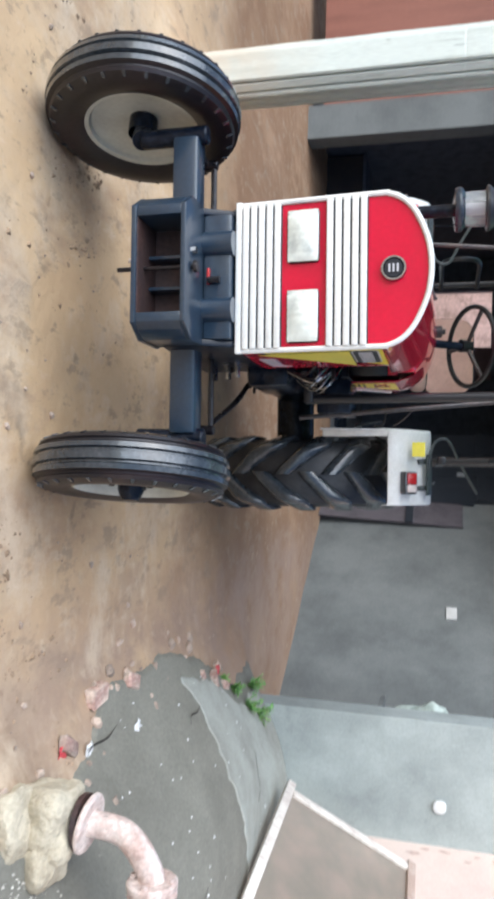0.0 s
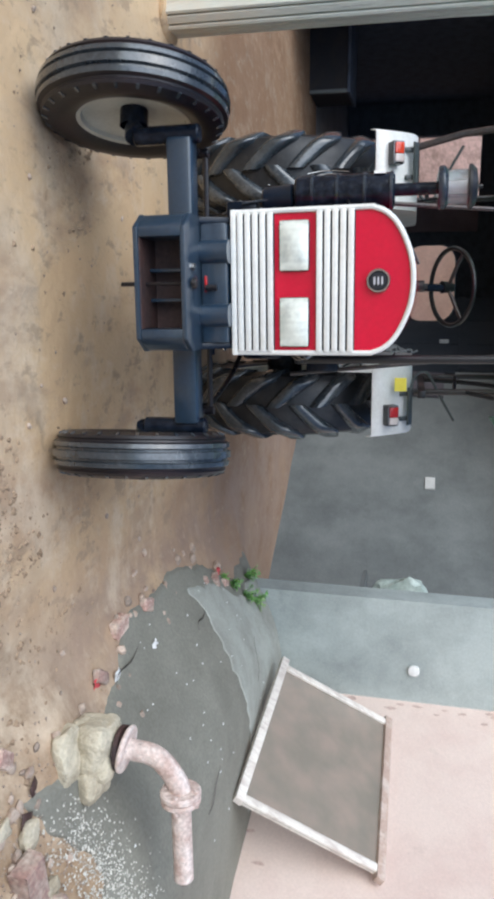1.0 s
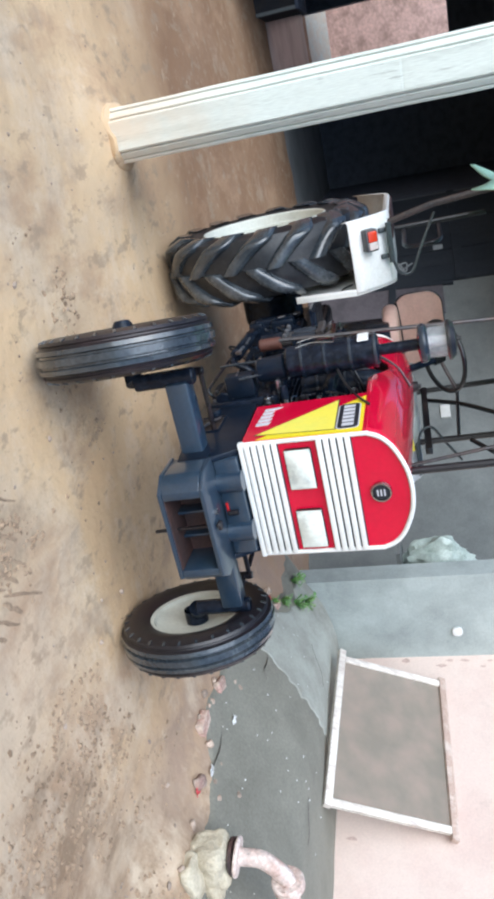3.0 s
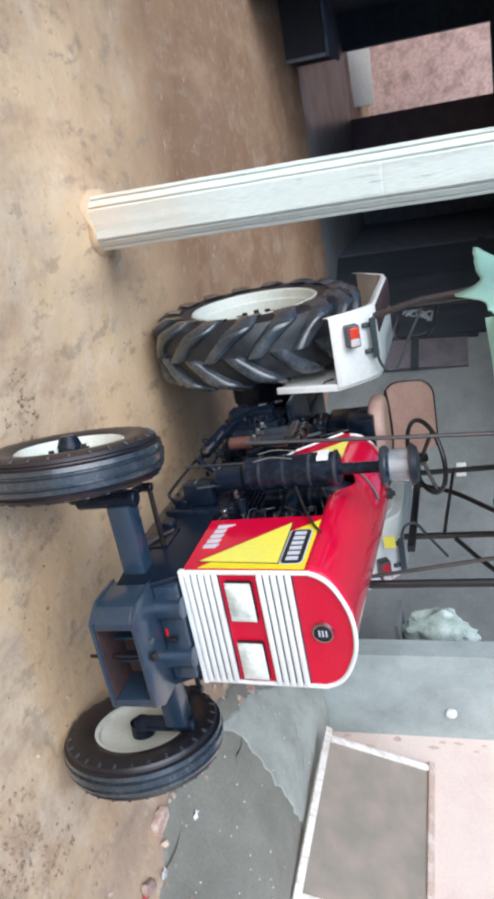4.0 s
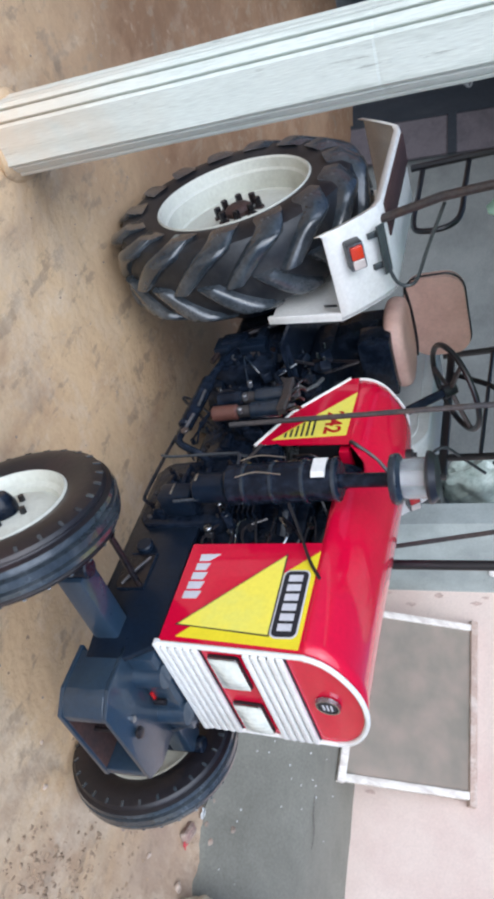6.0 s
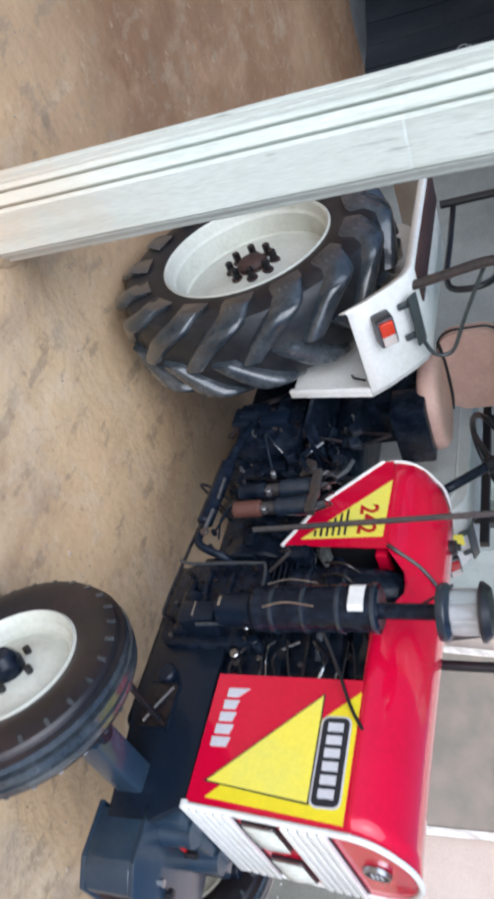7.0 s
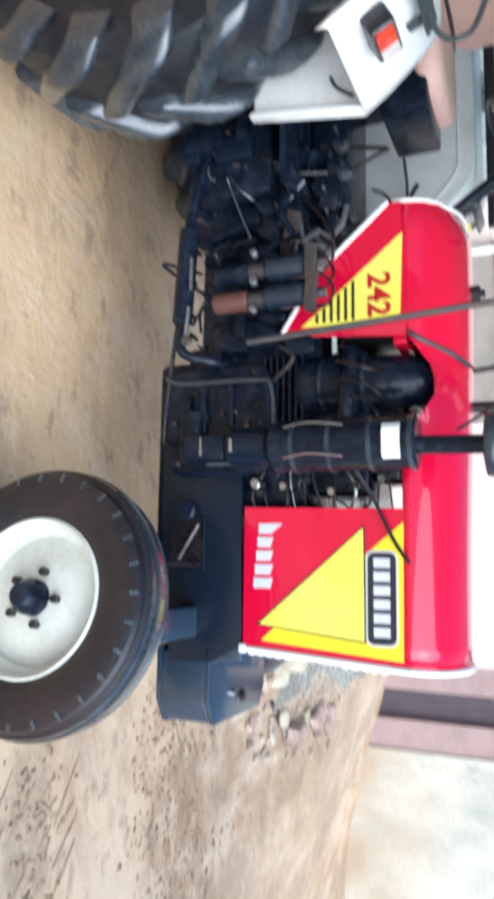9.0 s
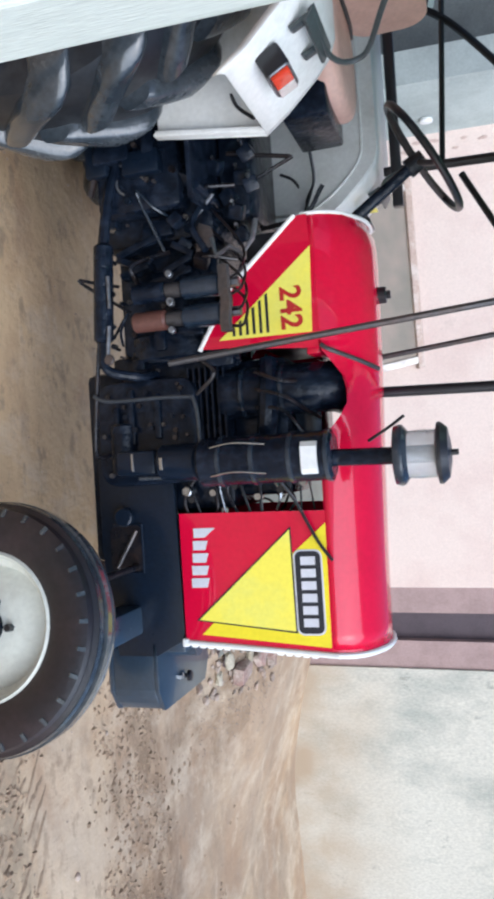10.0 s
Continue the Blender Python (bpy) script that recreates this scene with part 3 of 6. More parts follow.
wall_run("wall_east", on_pink(3.12), on_pink(-0.505), -0.3, 3.3, -0.25, PINK, "pale pink painted house wall with faint stains")
# recess shade put into the duller pink; the dark band stands for a gap
wall_run("wall_east_reveal", on_pink(-0.505, 0.012), on_pink(-0.735, 0.012), -0.3, 3.3, -0.25, JAMB, "pink plaster reveal beside the dark strip, dulled for its shade")
wall_run("wall_east_stripe", on_pink(-0.735, 0.05), on_pink(-0.985, 0.05), -0.3, 3.3, -0.2, STRIPE, "recessed purple-brown band, dark as the gap in the wall it stands for")
wall_run("wall_east_jamb", on_pink(-0.985, -0.01), on_pink(-1.24, -0.01), -0.3, 3.3, -0.25, JAMB, "pink plaster jamb beside the dark band, dulled for its shade")
wall_run("wall_south_east", on_pink(-1.24, -0.03), on_pink(-9, -0.03), -0.3, 3.0, -0.25, WEATHERED, "weathered whitish lime-plastered wall with dark stains")
wall_run("wall_pier", (2.44, 3.12), (3.6, 3.12), -0.3, 3.3, -0.23, LIGHTGREY, "light grey plastered pier wall facing the yard")
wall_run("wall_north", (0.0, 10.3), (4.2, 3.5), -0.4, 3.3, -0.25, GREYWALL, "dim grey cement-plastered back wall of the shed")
wall_run("wall_hall_east", (0.0, 14.6), (0.0, 10.3), -0.5, 3.3, -0.25, DARKWALL, "plaster wall inside the hall, coloured dark for its shade")
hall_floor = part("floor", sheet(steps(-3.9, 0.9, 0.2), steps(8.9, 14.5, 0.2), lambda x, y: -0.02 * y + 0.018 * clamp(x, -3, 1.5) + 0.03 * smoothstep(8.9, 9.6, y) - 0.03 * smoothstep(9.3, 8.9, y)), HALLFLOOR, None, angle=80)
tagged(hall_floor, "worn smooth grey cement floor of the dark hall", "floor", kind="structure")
# plinth coloured near black so it reads as deep under the roof
plinth = part("trim_plinth", box(-3.95, -2.8, 8.45, 9.3, -0.4, 0.3, 0.01), SHADEBLACK, None, smooth=False)
tagged(plinth, "low masonry plinth just inside the hall, coloured black for its shade", "plinth", kind="structure")
part("plinth_cap", box(-3.97, -2.78, 8.43, 9.32, 0.3, 0.345, 0.008), DARKWALL, plinth, "worn cement cap, coloured dark for the shade of the hall")
part("plinth_corner", box(-2.83, -2.785, 8.435, 8.5, -0.4, 0.3, 0.006), GREYWALL, plinth, "worn grey plaster corner")
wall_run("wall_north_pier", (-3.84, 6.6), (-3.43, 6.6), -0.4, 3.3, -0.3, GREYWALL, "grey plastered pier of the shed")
wall_run("wall_north_door", (-8, 6.62), (-3.84, 6.62), 0.0, 3.3, -0.06, REDDOOR, "red-brown painted boarded door panels")
wall_run("wall_hall_west", (-4.0, 14.6), (-4.0, 6.9), -0.5, 3.3, 0.25, DARKWALL, "plaster wall inside the hall, coloured dark for its shade")
wall_run("wall_hall_end_west", (-4.3, 14.5), (-3.35, 14.5), -0.5, 3.3, -0.25, DARKWALL, "end wall of the hall, coloured dark for its shade")
wall_run("wall_hall_end_east", (-2.1, 14.5), (1.2, 14.5), -0.5, 3.3, -0.25, DARKWALL, "end wall of the hall, coloured dark for its shade")
wall_run("wall_hall_lintel", (-3.35, 14.5), (-2.1, 14.5), 2.45, 3.3, -0.25, DARKWALL, "lintel over the far doorway, coloured dark for its shade")
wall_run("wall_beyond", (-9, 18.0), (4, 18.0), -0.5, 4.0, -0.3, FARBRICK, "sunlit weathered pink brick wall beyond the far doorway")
# roof out of view, added to keep daylight off the hall and back wall
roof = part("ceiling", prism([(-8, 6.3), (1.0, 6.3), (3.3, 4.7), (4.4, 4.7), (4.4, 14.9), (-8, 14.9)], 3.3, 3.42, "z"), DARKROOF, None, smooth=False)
tagged(roof, "unseen dark roof over the shed, added to shade the hall and back wall", "ceiling", kind="structure")


def fluted_pillar():
    x0, x1, y0, y1 = -1.72, -1.434, 1.45, 1.736
    poly, c = [], 0.07

    def side(a, b, grooves, deep, wide=0.0052):
        a, b = Vector(a), Vector(b)
        d = (b - a).normalized()
        inward = Vector((-d.y, d.x))
        poly.append(tuple(a))
        for k in grooves:
            m = a + (b - a) * k
            for dt, dep in ((-wide * 1.6, 0), (-wide, 0.003), (-wide * 0.8, deep), (wide * 0.8, deep), (wide, 0.003), (wide * 1.6, 0)):
                poly.append(tuple(m + d * dt + inward * dep))
    # plain front and back, fluted cants and sides
    side((x0 + c, y0), (x1 - c, y0), (), 0)
    side((x1 - c, y0), (x1, y0 + c), (0.22, 0.76), 0.03)
    side((x1, y0 + c), (x1, y1 - c), (0.26, 0.74), 0.03)
    side((x1, y1 - c), (x1 - c, y1), (0.24, 0.78), 0.03)
    side((x1 - c, y1), (x0 + c, y1), (), 0)
    side((x0 + c, y1), (x0, y1 - c), (0.22, 0.76), 0.03)
    side((x0, y1 - c), (x0, y0 + c), (0.26, 0.74), 0.03)
    side((x0, y0 + c), (x0 + c, y0), (0.24, 0.78), 0.03)
    out = bmesh.new()
    n = len(poly)
    cx, cy = (x0 + x1) / 2, (y0 + y1) / 2
    prev = None
    for z in sorted(steps(-0.1, 3.3, 0.1) + [1.595, 1.602, 1.61, 1.617]):
        ring = []
        pinch = 0.0007 if z in (1.602, 1.61) else 0.0
        for k, p in enumerate(poly):
            w = 0.003 * noise.noise(Vector((p[0] * 9, p[1] * 9, z * 3)))
            s = 1 + (w - pinch) / 0.13
            ring.append(out.verts.new((cx + (p[0] - cx) * s, cy + (p[1] - cy) * s, z)))
        if prev:
            for i in range(n):
                out.faces.new((prev[i], prev[(i + 1) % n], ring[(i + 1) % n], ring[i]))
        prev = ring
    out.faces.new(prev)
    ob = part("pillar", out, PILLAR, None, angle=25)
    tagged(ob, "whitewashed fluted square pillar of the shed front", "pillar", kind="structure")
    foot = part("trim_pillar_foot", lump((-1.569, 1.604, 0.03), (0.18, 0.18, 0.06), 5, 3, 0.25), DIRT, None)
    tagged(foot, "low heap of earth round the pillar foot", "trim", kind="structure")


fluted_pillar()

def on_north(a, out_by, z):
    """A point at the run a along the back wall's face, standing out from it."""
    return Vector((0.5255 * a - 0.851 * out_by, 10.3 - 0.851 * a - 0.5255 * out_by, z))


def north_slab(a0, a1, z0, z1, o0, o1, tilt=0.0):
    out = bmesh.new()
    low = [out.verts.new(on_north(a, o + tilt, z0)) for a, o in ((a0, o0), (a1, o0), (a1, o1), (a0, o1))]
    top = [out.verts.new(on_north(a, o, z1)) for a, o in ((a0, o0), (a1, o0), (a1, o1), (a0, o1))]
    out.faces.new(low[::-1])
    out.faces.new(top)
    for k in range(4):
        out.faces.new((low[k], low[(k + 1) % 4], top[(k + 1) % 4], top[k]))
    bmesh.ops.recalc_face_normals(out, faces=out.faces)
    return out


# shade of the far back wall as a board colour; battens share it
SHADE_BATTEN_BLACK = mat("blue_black_shade_and_batten", (0.017, 0.022, 0.03), 0.6, vary=0.2, bump=0.2, tint=(0.03, 0.034, 0.042), scale=3, stretch=(1, 1, 0.3))
MAUVE = mat("faded_mauve_board", (0.1, 0.088, 0.098), 0.75, vary=0.15, bump=0.2, tint=(0.07, 0.062, 0.07), scale=4)
CHALK = mat("chalk_mark", (0.3, 0.32, 0.33), 0.9, vary=0.2, bump=0.1)
# boards added to darken the back wall where it lies in deep shade
shutter = thing("door_shutter", "blue-black boards added for the deep shade on the back wall, with faint chalk scribble", "shutter")
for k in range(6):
    part("board", north_slab(0.06 + 0.325 * k, 0.06 + 0.325 * k + 0.315, -0.38, 3.0, 0.0, 0.035 + 0.006 * (k % 2)), SHADE_BATTEN_BLACK, shutter, smooth=False)
part("ledge", north_slab(0.06, 2.0, 2.0, 2.12, 0.041, 0.07), SHADE_BATTEN_BLACK, shutter, smooth=False)
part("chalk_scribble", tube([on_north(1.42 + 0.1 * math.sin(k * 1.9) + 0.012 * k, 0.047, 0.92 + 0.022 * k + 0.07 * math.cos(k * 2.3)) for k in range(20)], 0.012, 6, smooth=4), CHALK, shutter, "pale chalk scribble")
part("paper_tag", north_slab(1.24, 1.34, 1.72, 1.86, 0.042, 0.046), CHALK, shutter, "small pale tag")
lean = thing("leaning_board", "faded mauve board leaning on the shed wall", "board")
part("panel", north_slab(2.08, 2.62, -0.32, 1.8, 0.01, 0.035, 0.12), MAUVE, lean, smooth=False)
part("batten", north_slab(2.06, 2.64, 1.04, 1.14, 0.08, 0.11), SHADE_BATTEN_BLACK, lean, smooth=False)
part("edge_strip", north_slab(2.03, 2.08, -0.32, 1.95, 0.01, 0.05, 0.12), SHADE_BATTEN_BLACK, lean, smooth=False)

# ---- the tractor ----
TRACTOR = Matrix(((0.99984, 0.0, -0.018, 0), (0.00036, 0.9998, 0.01999, 0), (0.01799, -0.01999, 0.99964, 0), (0, 0, 0, 1)))
tractor = thing("tractor", "small red and white farm tractor parked on earth", "tractor", m=TRACTOR)


def rear_wheel(side):
    """A lugged drive wheel in its own axes: x is the axle, outwards positive."""
    wheel = new("rear_wheel")
    wheel.parent = tractor
    wheel.matrix_basis = pose(side * 0.698, 2.33, 0.676) @ (Matrix() if side > 0 else pose(0, 0, 0, 0, 0, 180)) @ Matrix.Diagonal((1.11, 1.075, 1.075, 1))
    prof = [(0.374, -0.145), (0.385, -0.165), (0.46, -0.178), (0.53, -0.174), (0.572, -0.158), (0.592, -0.12), (0.6, -0.06), (0.602, 0.0),
            (0.6, 0.06), (0.592, 0.12), (0.572, 0.158), (0.53, 0.174), (0.46, 0.178), (0.385, 0.165), (0.374, 0.145)]
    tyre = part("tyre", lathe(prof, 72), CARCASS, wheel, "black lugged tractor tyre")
    # chevron lugs: the inner end of each trails downwards at the front of the tyre
    sy = -1 if side > 0 else 1
    for half in (-1, 1):
        out = bmesh.new()
        rows = []
        for i in range(13):
            t = i / 12
            xx = half * (0.196 - 0.203 * t)
            a = -(0.56 * t - 0.13 * t * t)
            wide = (0.061 - 0.025 * t) * (0.86 + 0.18 * smoothstep(0, 0.22, t))
            top = 0.535 + 0.103 * smoothstep(-0.03, 0.32, t) ** 0.7 + 0.006 * smoothstep(0.6, 1, t)
            low = 0.455 + 0.13 * smoothstep(0, 0.28, t)
            ring = []
            for k, f in ((-1.55, 0.0), (-1.3, 0.45), (-1.08, 0.78), (-0.75, 0.95), (-0.3, 1.0), (0.3, 1.0), (0.75, 0.95), (1.08, 0.78), (1.3, 0.45), (1.55, 0.0)):
                rr = low + (top - low) * f
                ang = a + k * wide / 0.6
                ring.append(out.verts.new((xx * (0.95 + 0.05 * f), sy * rr * math.cos(ang), rr * math.sin(ang))))
            rows.append(ring)
        for u, w in zip(rows, rows[1:]):
            for j in range(9):
                out.faces.new((u[j], u[j + 1], w[j + 1], w[j]))
        out.faces.new(rows[0])
        out.faces.new(rows[-1][::-1])
        first = part("tread_lug", out, RUBBER, tyre, angle=55)
        for k in range(15):
            ob = first if k == 0 else new("tread_lug", first.data)
            ob.parent = tyre
            ob.matrix_basis = pose(0, 0, 0, 360 * (k + (0.5 if half > 0 else 0)) / 15)
    part("rim", lathe([(0.386, 0.163), (0.378, 0.171), (0.368, 0.163), (0.36, 0.12), (0.348, 0.11), (0.345, 0.02), (0.332, 0.015), (0.3, 0.03), (0.12, 0.055),
                             (0.1, 0.06), (0.0, 0.06)], 56), CREAM, wheel, "cream painted pressed steel rim")
    part("rim_back", lathe([(0.372, -0.155), (0.352, -0.15), (0.34, -0.1), (0.325, -0.09), (0.322, 0.0)], 56), CREAM, wheel)
    hub = part("hub", lathe([(0.07, 0.06), (0.07, 0.08), (0.055, 0.095), (0.035, 0.1), (0.0, 0.1)], 24), RUSTDARK, wheel, "dark rusty hub")
    for i in range(8):
        a = 2 * math.pi * i / 8 + 0.2
        part("bolt", cyl((0.055, 0.1 * math.cos(a), 0.1 * math.sin(a)), (0.11, 0.1 * math.cos(a), 0.1 * math.sin(a)), 0.017, n=6, bev=0.003), OILY, hub)
        part("washer", cyl((0.05, 0.1 * math.cos(a), 0.1 * math.sin(a)), (0.064, 0.1 * math.cos(a), 0.1 * math.sin(a)), 0.026, n=12), RUSTDARK, hub)
    return wheel


rear_wheel(-1)
rear_wheel(1)


def front_wheel(side):
    wheel = new("front_wheel")
    wheel.parent = tractor
    c = (-0.715, 0.178, 0.375) if side < 0 else (0.70, 0.14, 0.366)
    wheel.matrix_basis = pose(*c, 0, 0, -11 if side < 0 else -8.5) @ (Matrix() if side > 0 else pose(0, 0, 0, 0, 0, 180)) @ Matrix.Scale(1.035 if side < 0 else 1.02, 4)
    prof = [(0.205, -0.06), (0.225, -0.075), (0.27, -0.09), (0.315, -0.09), (0.345, -0.078), (0.352, -0.066), (0.347, -0.06), (0.349, -0.054), (0.364, -0.047),
            (0.367, -0.03), (0.356, -0.024), (0.356, -0.018), (0.371, -0.013), (0.372, 0.013), (0.356, 0.018), (0.356, 0.024), (0.367, 0.03), (0.364, 0.047),
            (0.349, 0.054), (0.347, 0.06), (0.352, 0.066), (0.345, 0.078), (0.315, 0.09), (0.27, 0.09), (0.225, 0.075), (0.205, 0.06)]
    tyre = part("tyre", lathe(prof, 64), SIDEWALL, wheel, "black ribbed front tyre with dusty brown sidewall", angle=28)
    out = bmesh.new()
    for i in range(28):
        for s in (-1, 1):
            a = 2 * math.pi * (i + 0.25 * s) / 28
            m = pose(0, 0, 0, math.degrees(a))
            k = len(out.verts)
            vs = [out.verts.new((s * x, r, h)) for h in (-0.006, 0.006) for x, r in ((0.088, 0.322), (0.0895, 0.326), (0.081, 0.3475), (0.077, 0.344))]
            for f in ((0, 1, 2, 3), (7, 6, 5, 4), (0, 4, 5, 1), (1, 5, 6, 2), (2, 6, 7, 3), (3, 7, 4, 0)):
                out.faces.new([vs[j] for j in f])
            out.verts.ensure_lookup_table()
            for v in list(out.verts)[k:]:
                v.co = m @ v.co
    tagged(part("shoulder_rib", out, RUBBER, tyre), kind="stuff")
    part("tread_band", lathe([(0.3655, -0.047), (0.369, -0.03), (0.3575, -0.024), (0.3575, -0.018), (0.3725, -0.013), (0.3735, 0.013), (0.3575, 0.018), (0.3575, 0.024),
                              (0.369, 0.03), (0.3655, 0.047)], 64), RUBBER, tyre)
    part("rim", lathe([(0.222, 0.072), (0.214, 0.078), (0.205, 0.068), (0.2, 0.04), (0.182, 0.03), (0.178, 0.012), (0.165, 0.016), (0.12, 0.04), (0.06, 0.046), (0.0, 0.046)], 48),
         CREAM, wheel, "cream painted pressed steel rim")
    part("rim_back", lathe([(0.222, -0.072), (0.205, -0.068), (0.198, -0.035), (0.198, -0.052), (0.186, -0.044), (0.11, -0.034), (0.05, -0.02)], 48), CREAM, wheel)
    hub = part("hub", lathe([(0.05, 0.03), (0.05, 0.075), (0.04, 0.1), (0.03, 0.115), (0.0, 0.118)], 20), ENGINE, wheel, "black greasy hub cap")
    part("hub_back", lathe([(0.055, -0.085), (0.055, -0.03), (0.05, 0.03)], 20), ENGINE, wheel)
    for i in range(5):
        a = 2 * math.pi * i / 5 + 0.3
        p = (0.04, 0.075 * math.cos(a), 0.075 * math.sin(a))
        part("bolt", cyl(p, (0.066, p[1], p[2]), 0.012, n=6), BLACK, hub)
    return wheel


front_wheel(-1)
front_wheel(1)

# front axle, its bracket and the steering
axle = part("front_axle", box(-0.56, 0.56, 0.05, 0.15, 0.54, 0.64, 0.012), NAVY, tractor, "navy painted front axle beam")
for s in (-1, 1):
    yy = 0.1 if s > 0 else 0.12
    knuckle = part("knuckle", cyl((s * 0.575, 0.1, 0.40), (s * 0.575, 0.1, 0.665), 0.036, n=20, bev=0.006), ENGINE, axle)
    part("spindle", cyl((s * 0.575, 0.1, 0.40), (s * 0.66, yy + 0.05, 0.37), 0.04, 0.035, n=16), ENGINE, axle)
    part("steering_arm", tube([(s * 0.575, 0.1, 0.62), (s * 0.555, 0.2, 0.60), (s * 0.535, 0.29, 0.60)], 0.018, 8), OILY, axle)
    part("ball_joint", cyl((s * 0.535, 0.29, 0.585), (s * 0.535, 0.29, 0.65), 0.02, n=12, bev=0.003), OILY, axle)
part("tie_rod", tube([(-0.535, 0.29, 0.635), (0.535, 0.29, 0.635)], 0.012, 10, smooth=0), OILY, axle)

bracket = part("front_bracket", prism([(-0.25, 0.02), (-0.25, -0.155), (-0.2, -0.235), (0.2, -0.235), (0.25, -0.155), (0.25, 0.02)], 0.672, 0.69, "z", bev=0.003), NAVY, tractor, "navy front weight bracket with a drawbar pin")
part("bottom_plate", prism([(-0.25, 0.02), (-0.25, -0.155), (-0.2, -0.235), (0.2, -0.235), (0.25, -0.155), (0.25, 0.02)], 0.495, 0.513, "z", bev=0.003), NAVY, bracket)
for s in (-1, 1):
    part("cheek", prism([(s * 0.248, 0.0), (s * 0.248, -0.15), (s * 0.24, -0.175), (s * 0.222, -0.203), (s * 0.197, -0.231), (s * 0.165, -0.231), (s * 0.165, 0.0)], 0.513, 0.672, "z", bev=0.004), NAVY, bracket)
part("back_plate", box(-0.165, 0.165, -0.05, 0.0, 0.513, 0.672), RUSTDARK, bracket, "rusty inside of the bracket")
part("inner_floor", box(-0.163, 0.163, -0.225, -0.05, 0.513, 0.518), RUSTDARK, bracket)
for x in (-0.05, 0.06):
    part("rib", box(x - 0.006, x + 0.006, -0.12, -0.05, 0.518, 0.668, 0.002), NAVY, bracket)
part("drawbar_pin", cyl((0, -0.165, 0.42), (0, -0.165, 0.70), 0.008, n=12), OILY, bracket)
part("pin_head", lathe([(0.0, 0.715), (0.02, 0.712), (0.022, 0.7), (0.012, 0.695)], 12, m=pose(0, -0.165, 0, 0, -90, 0)), OILY, bracket)
part("plate_bolt", cyl((-0.06, -0.15, 0.69), (-0.06, -0.15, 0.703), 0.014, n=6), CHROME, bracket)

# frame, engine, gearbox
chassis = part("chassis", prism([(-0.03, 0.69), (-0.03, 0.54), (0.35, 0.50), (0.68, 0.50), (0.68, 0.79), (0.03, 0.80)], -0.25, -0.225, "x", bev=0.004), DARKNAVY, tractor, "dark navy front frame plates")
part("side_plate", prism([(-0.03, 0.69), (-0.03, 0.54), (0.35, 0.50), (0.68, 0.50), (0.68, 0.79), (0.03, 0.80)], 0.225, 0.25, "x", bev=0.004), DARKNAVY, chassis)
part("cross_member", box(-0.225, 0.225, -0.02, 0.1, 0.69, 0.79, 0.006), NAVY, chassis)
for s in (-1, 1):
    part("radiator_support", cyl((s * 0.12, -0.01, 0.69), (s * 0.12, -0.01, 0.80), 0.045, n=20), NAVY, chassis)
part("red_pin", box(-0.03, 0.03, -0.032, -0.02, 0.705, 0.715, 0.002), REDLENS, chassis)
part("hook", cyl((0.015, -0.035, 0.71), (0.015, -0.035, 0.755), 0.012, n=10), OILY, chassis)
part("oil_pan", box(-0.2, 0.2, 0.3, 1.0, 0.44, 0.6, 0.03), ENGINE, chassis)
# no hole is cut: a black plate gives the dark of the slot
part("frame_slot", prism(round_rect(0.27, 0.44, 0.535, 0.66, 0.03), -0.253, -0.25, "x"), OILY, chassis, "dark plate standing in for the shaded slot in the frame")
part("slot_rod", tube([(-0.256, 0.29, 0.56), (-0.262, 0.35, 0.6), (-0.256, 0.42, 0.64)], 0.007, 6), STEEL, chassis)
part("slot_rim", tube([(-0.253, 0.27, 0.55), (-0.253, 0.27, 0.66), (-0.253, 0.44, 0.66), (-0.253, 0.44, 0.55)], 0.005, 6, smooth=0), DARKNAVY, chassis)
part("frame_boss", cyl((-0.25, 0.47, 0.60), (-0.28, 0.47, 0.60), 0.035, n=18, bev=0.006), DARKNAVY, chassis)

engine = part("engine", box(-0.19, 0.19, 0.48, 1.05, 0.55, 1.0, 0.02), ENGINE, tractor, "greasy black diesel engine with pipes and filters")
part("cylinder_head", box(-0.16, 0.16, 0.52, 1.0, 1.0, 1.2, 0.02), ENGINE, engine)
part("rocker_cover", box(-0.1, 0.1, 0.56, 0.98, 1.2, 1.31, 0.03), BLUEGREY, engine)
for i in range(7):
    z = 0.86 + i * 0.022
    part("cooling_fin", box(-0.235, -0.16, 0.66, 0.98, z, z + 0.006), ENGINE, engine)
part("radiator", box(-0.22, 0.22, 0.09, 0.17, 0.82, 1.38, 0.01), ENGINE, engine)
part("radiator_cowl", box(-0.2, 0.2, 0.17, 0.25, 0.85, 1.35, 0.02), BLACK, engine)
fan = part("fan", cyl((0, 0.28, 1.05), (0, 0.42, 1.05), 0.05, n=16), ENGINE, engine)
for i in range(6):
    a = 60 * i
    ob = part("fan_blade", box(-0.025, 0.025, 0.30, 0.315, 0.03, 0.16, 0.004), BLACK, fan, at=pose(0, 0, 1.05) @ pose(0, 0, 0, 0, a, 0))
part("crankcase_cover", prism(round_rect(0.58, 0.95, 0.52, 0.9, 0.06), -0.27, -0.19, "x", bev=0.01), ENGINE, engine)
part("oil_cup", cyl((-0.385, 0.655, 0.81), (-0.39, 0.65, 0.955), 0.058, 0.062, n=24, bev=0.01), DARKNAVY, engine)
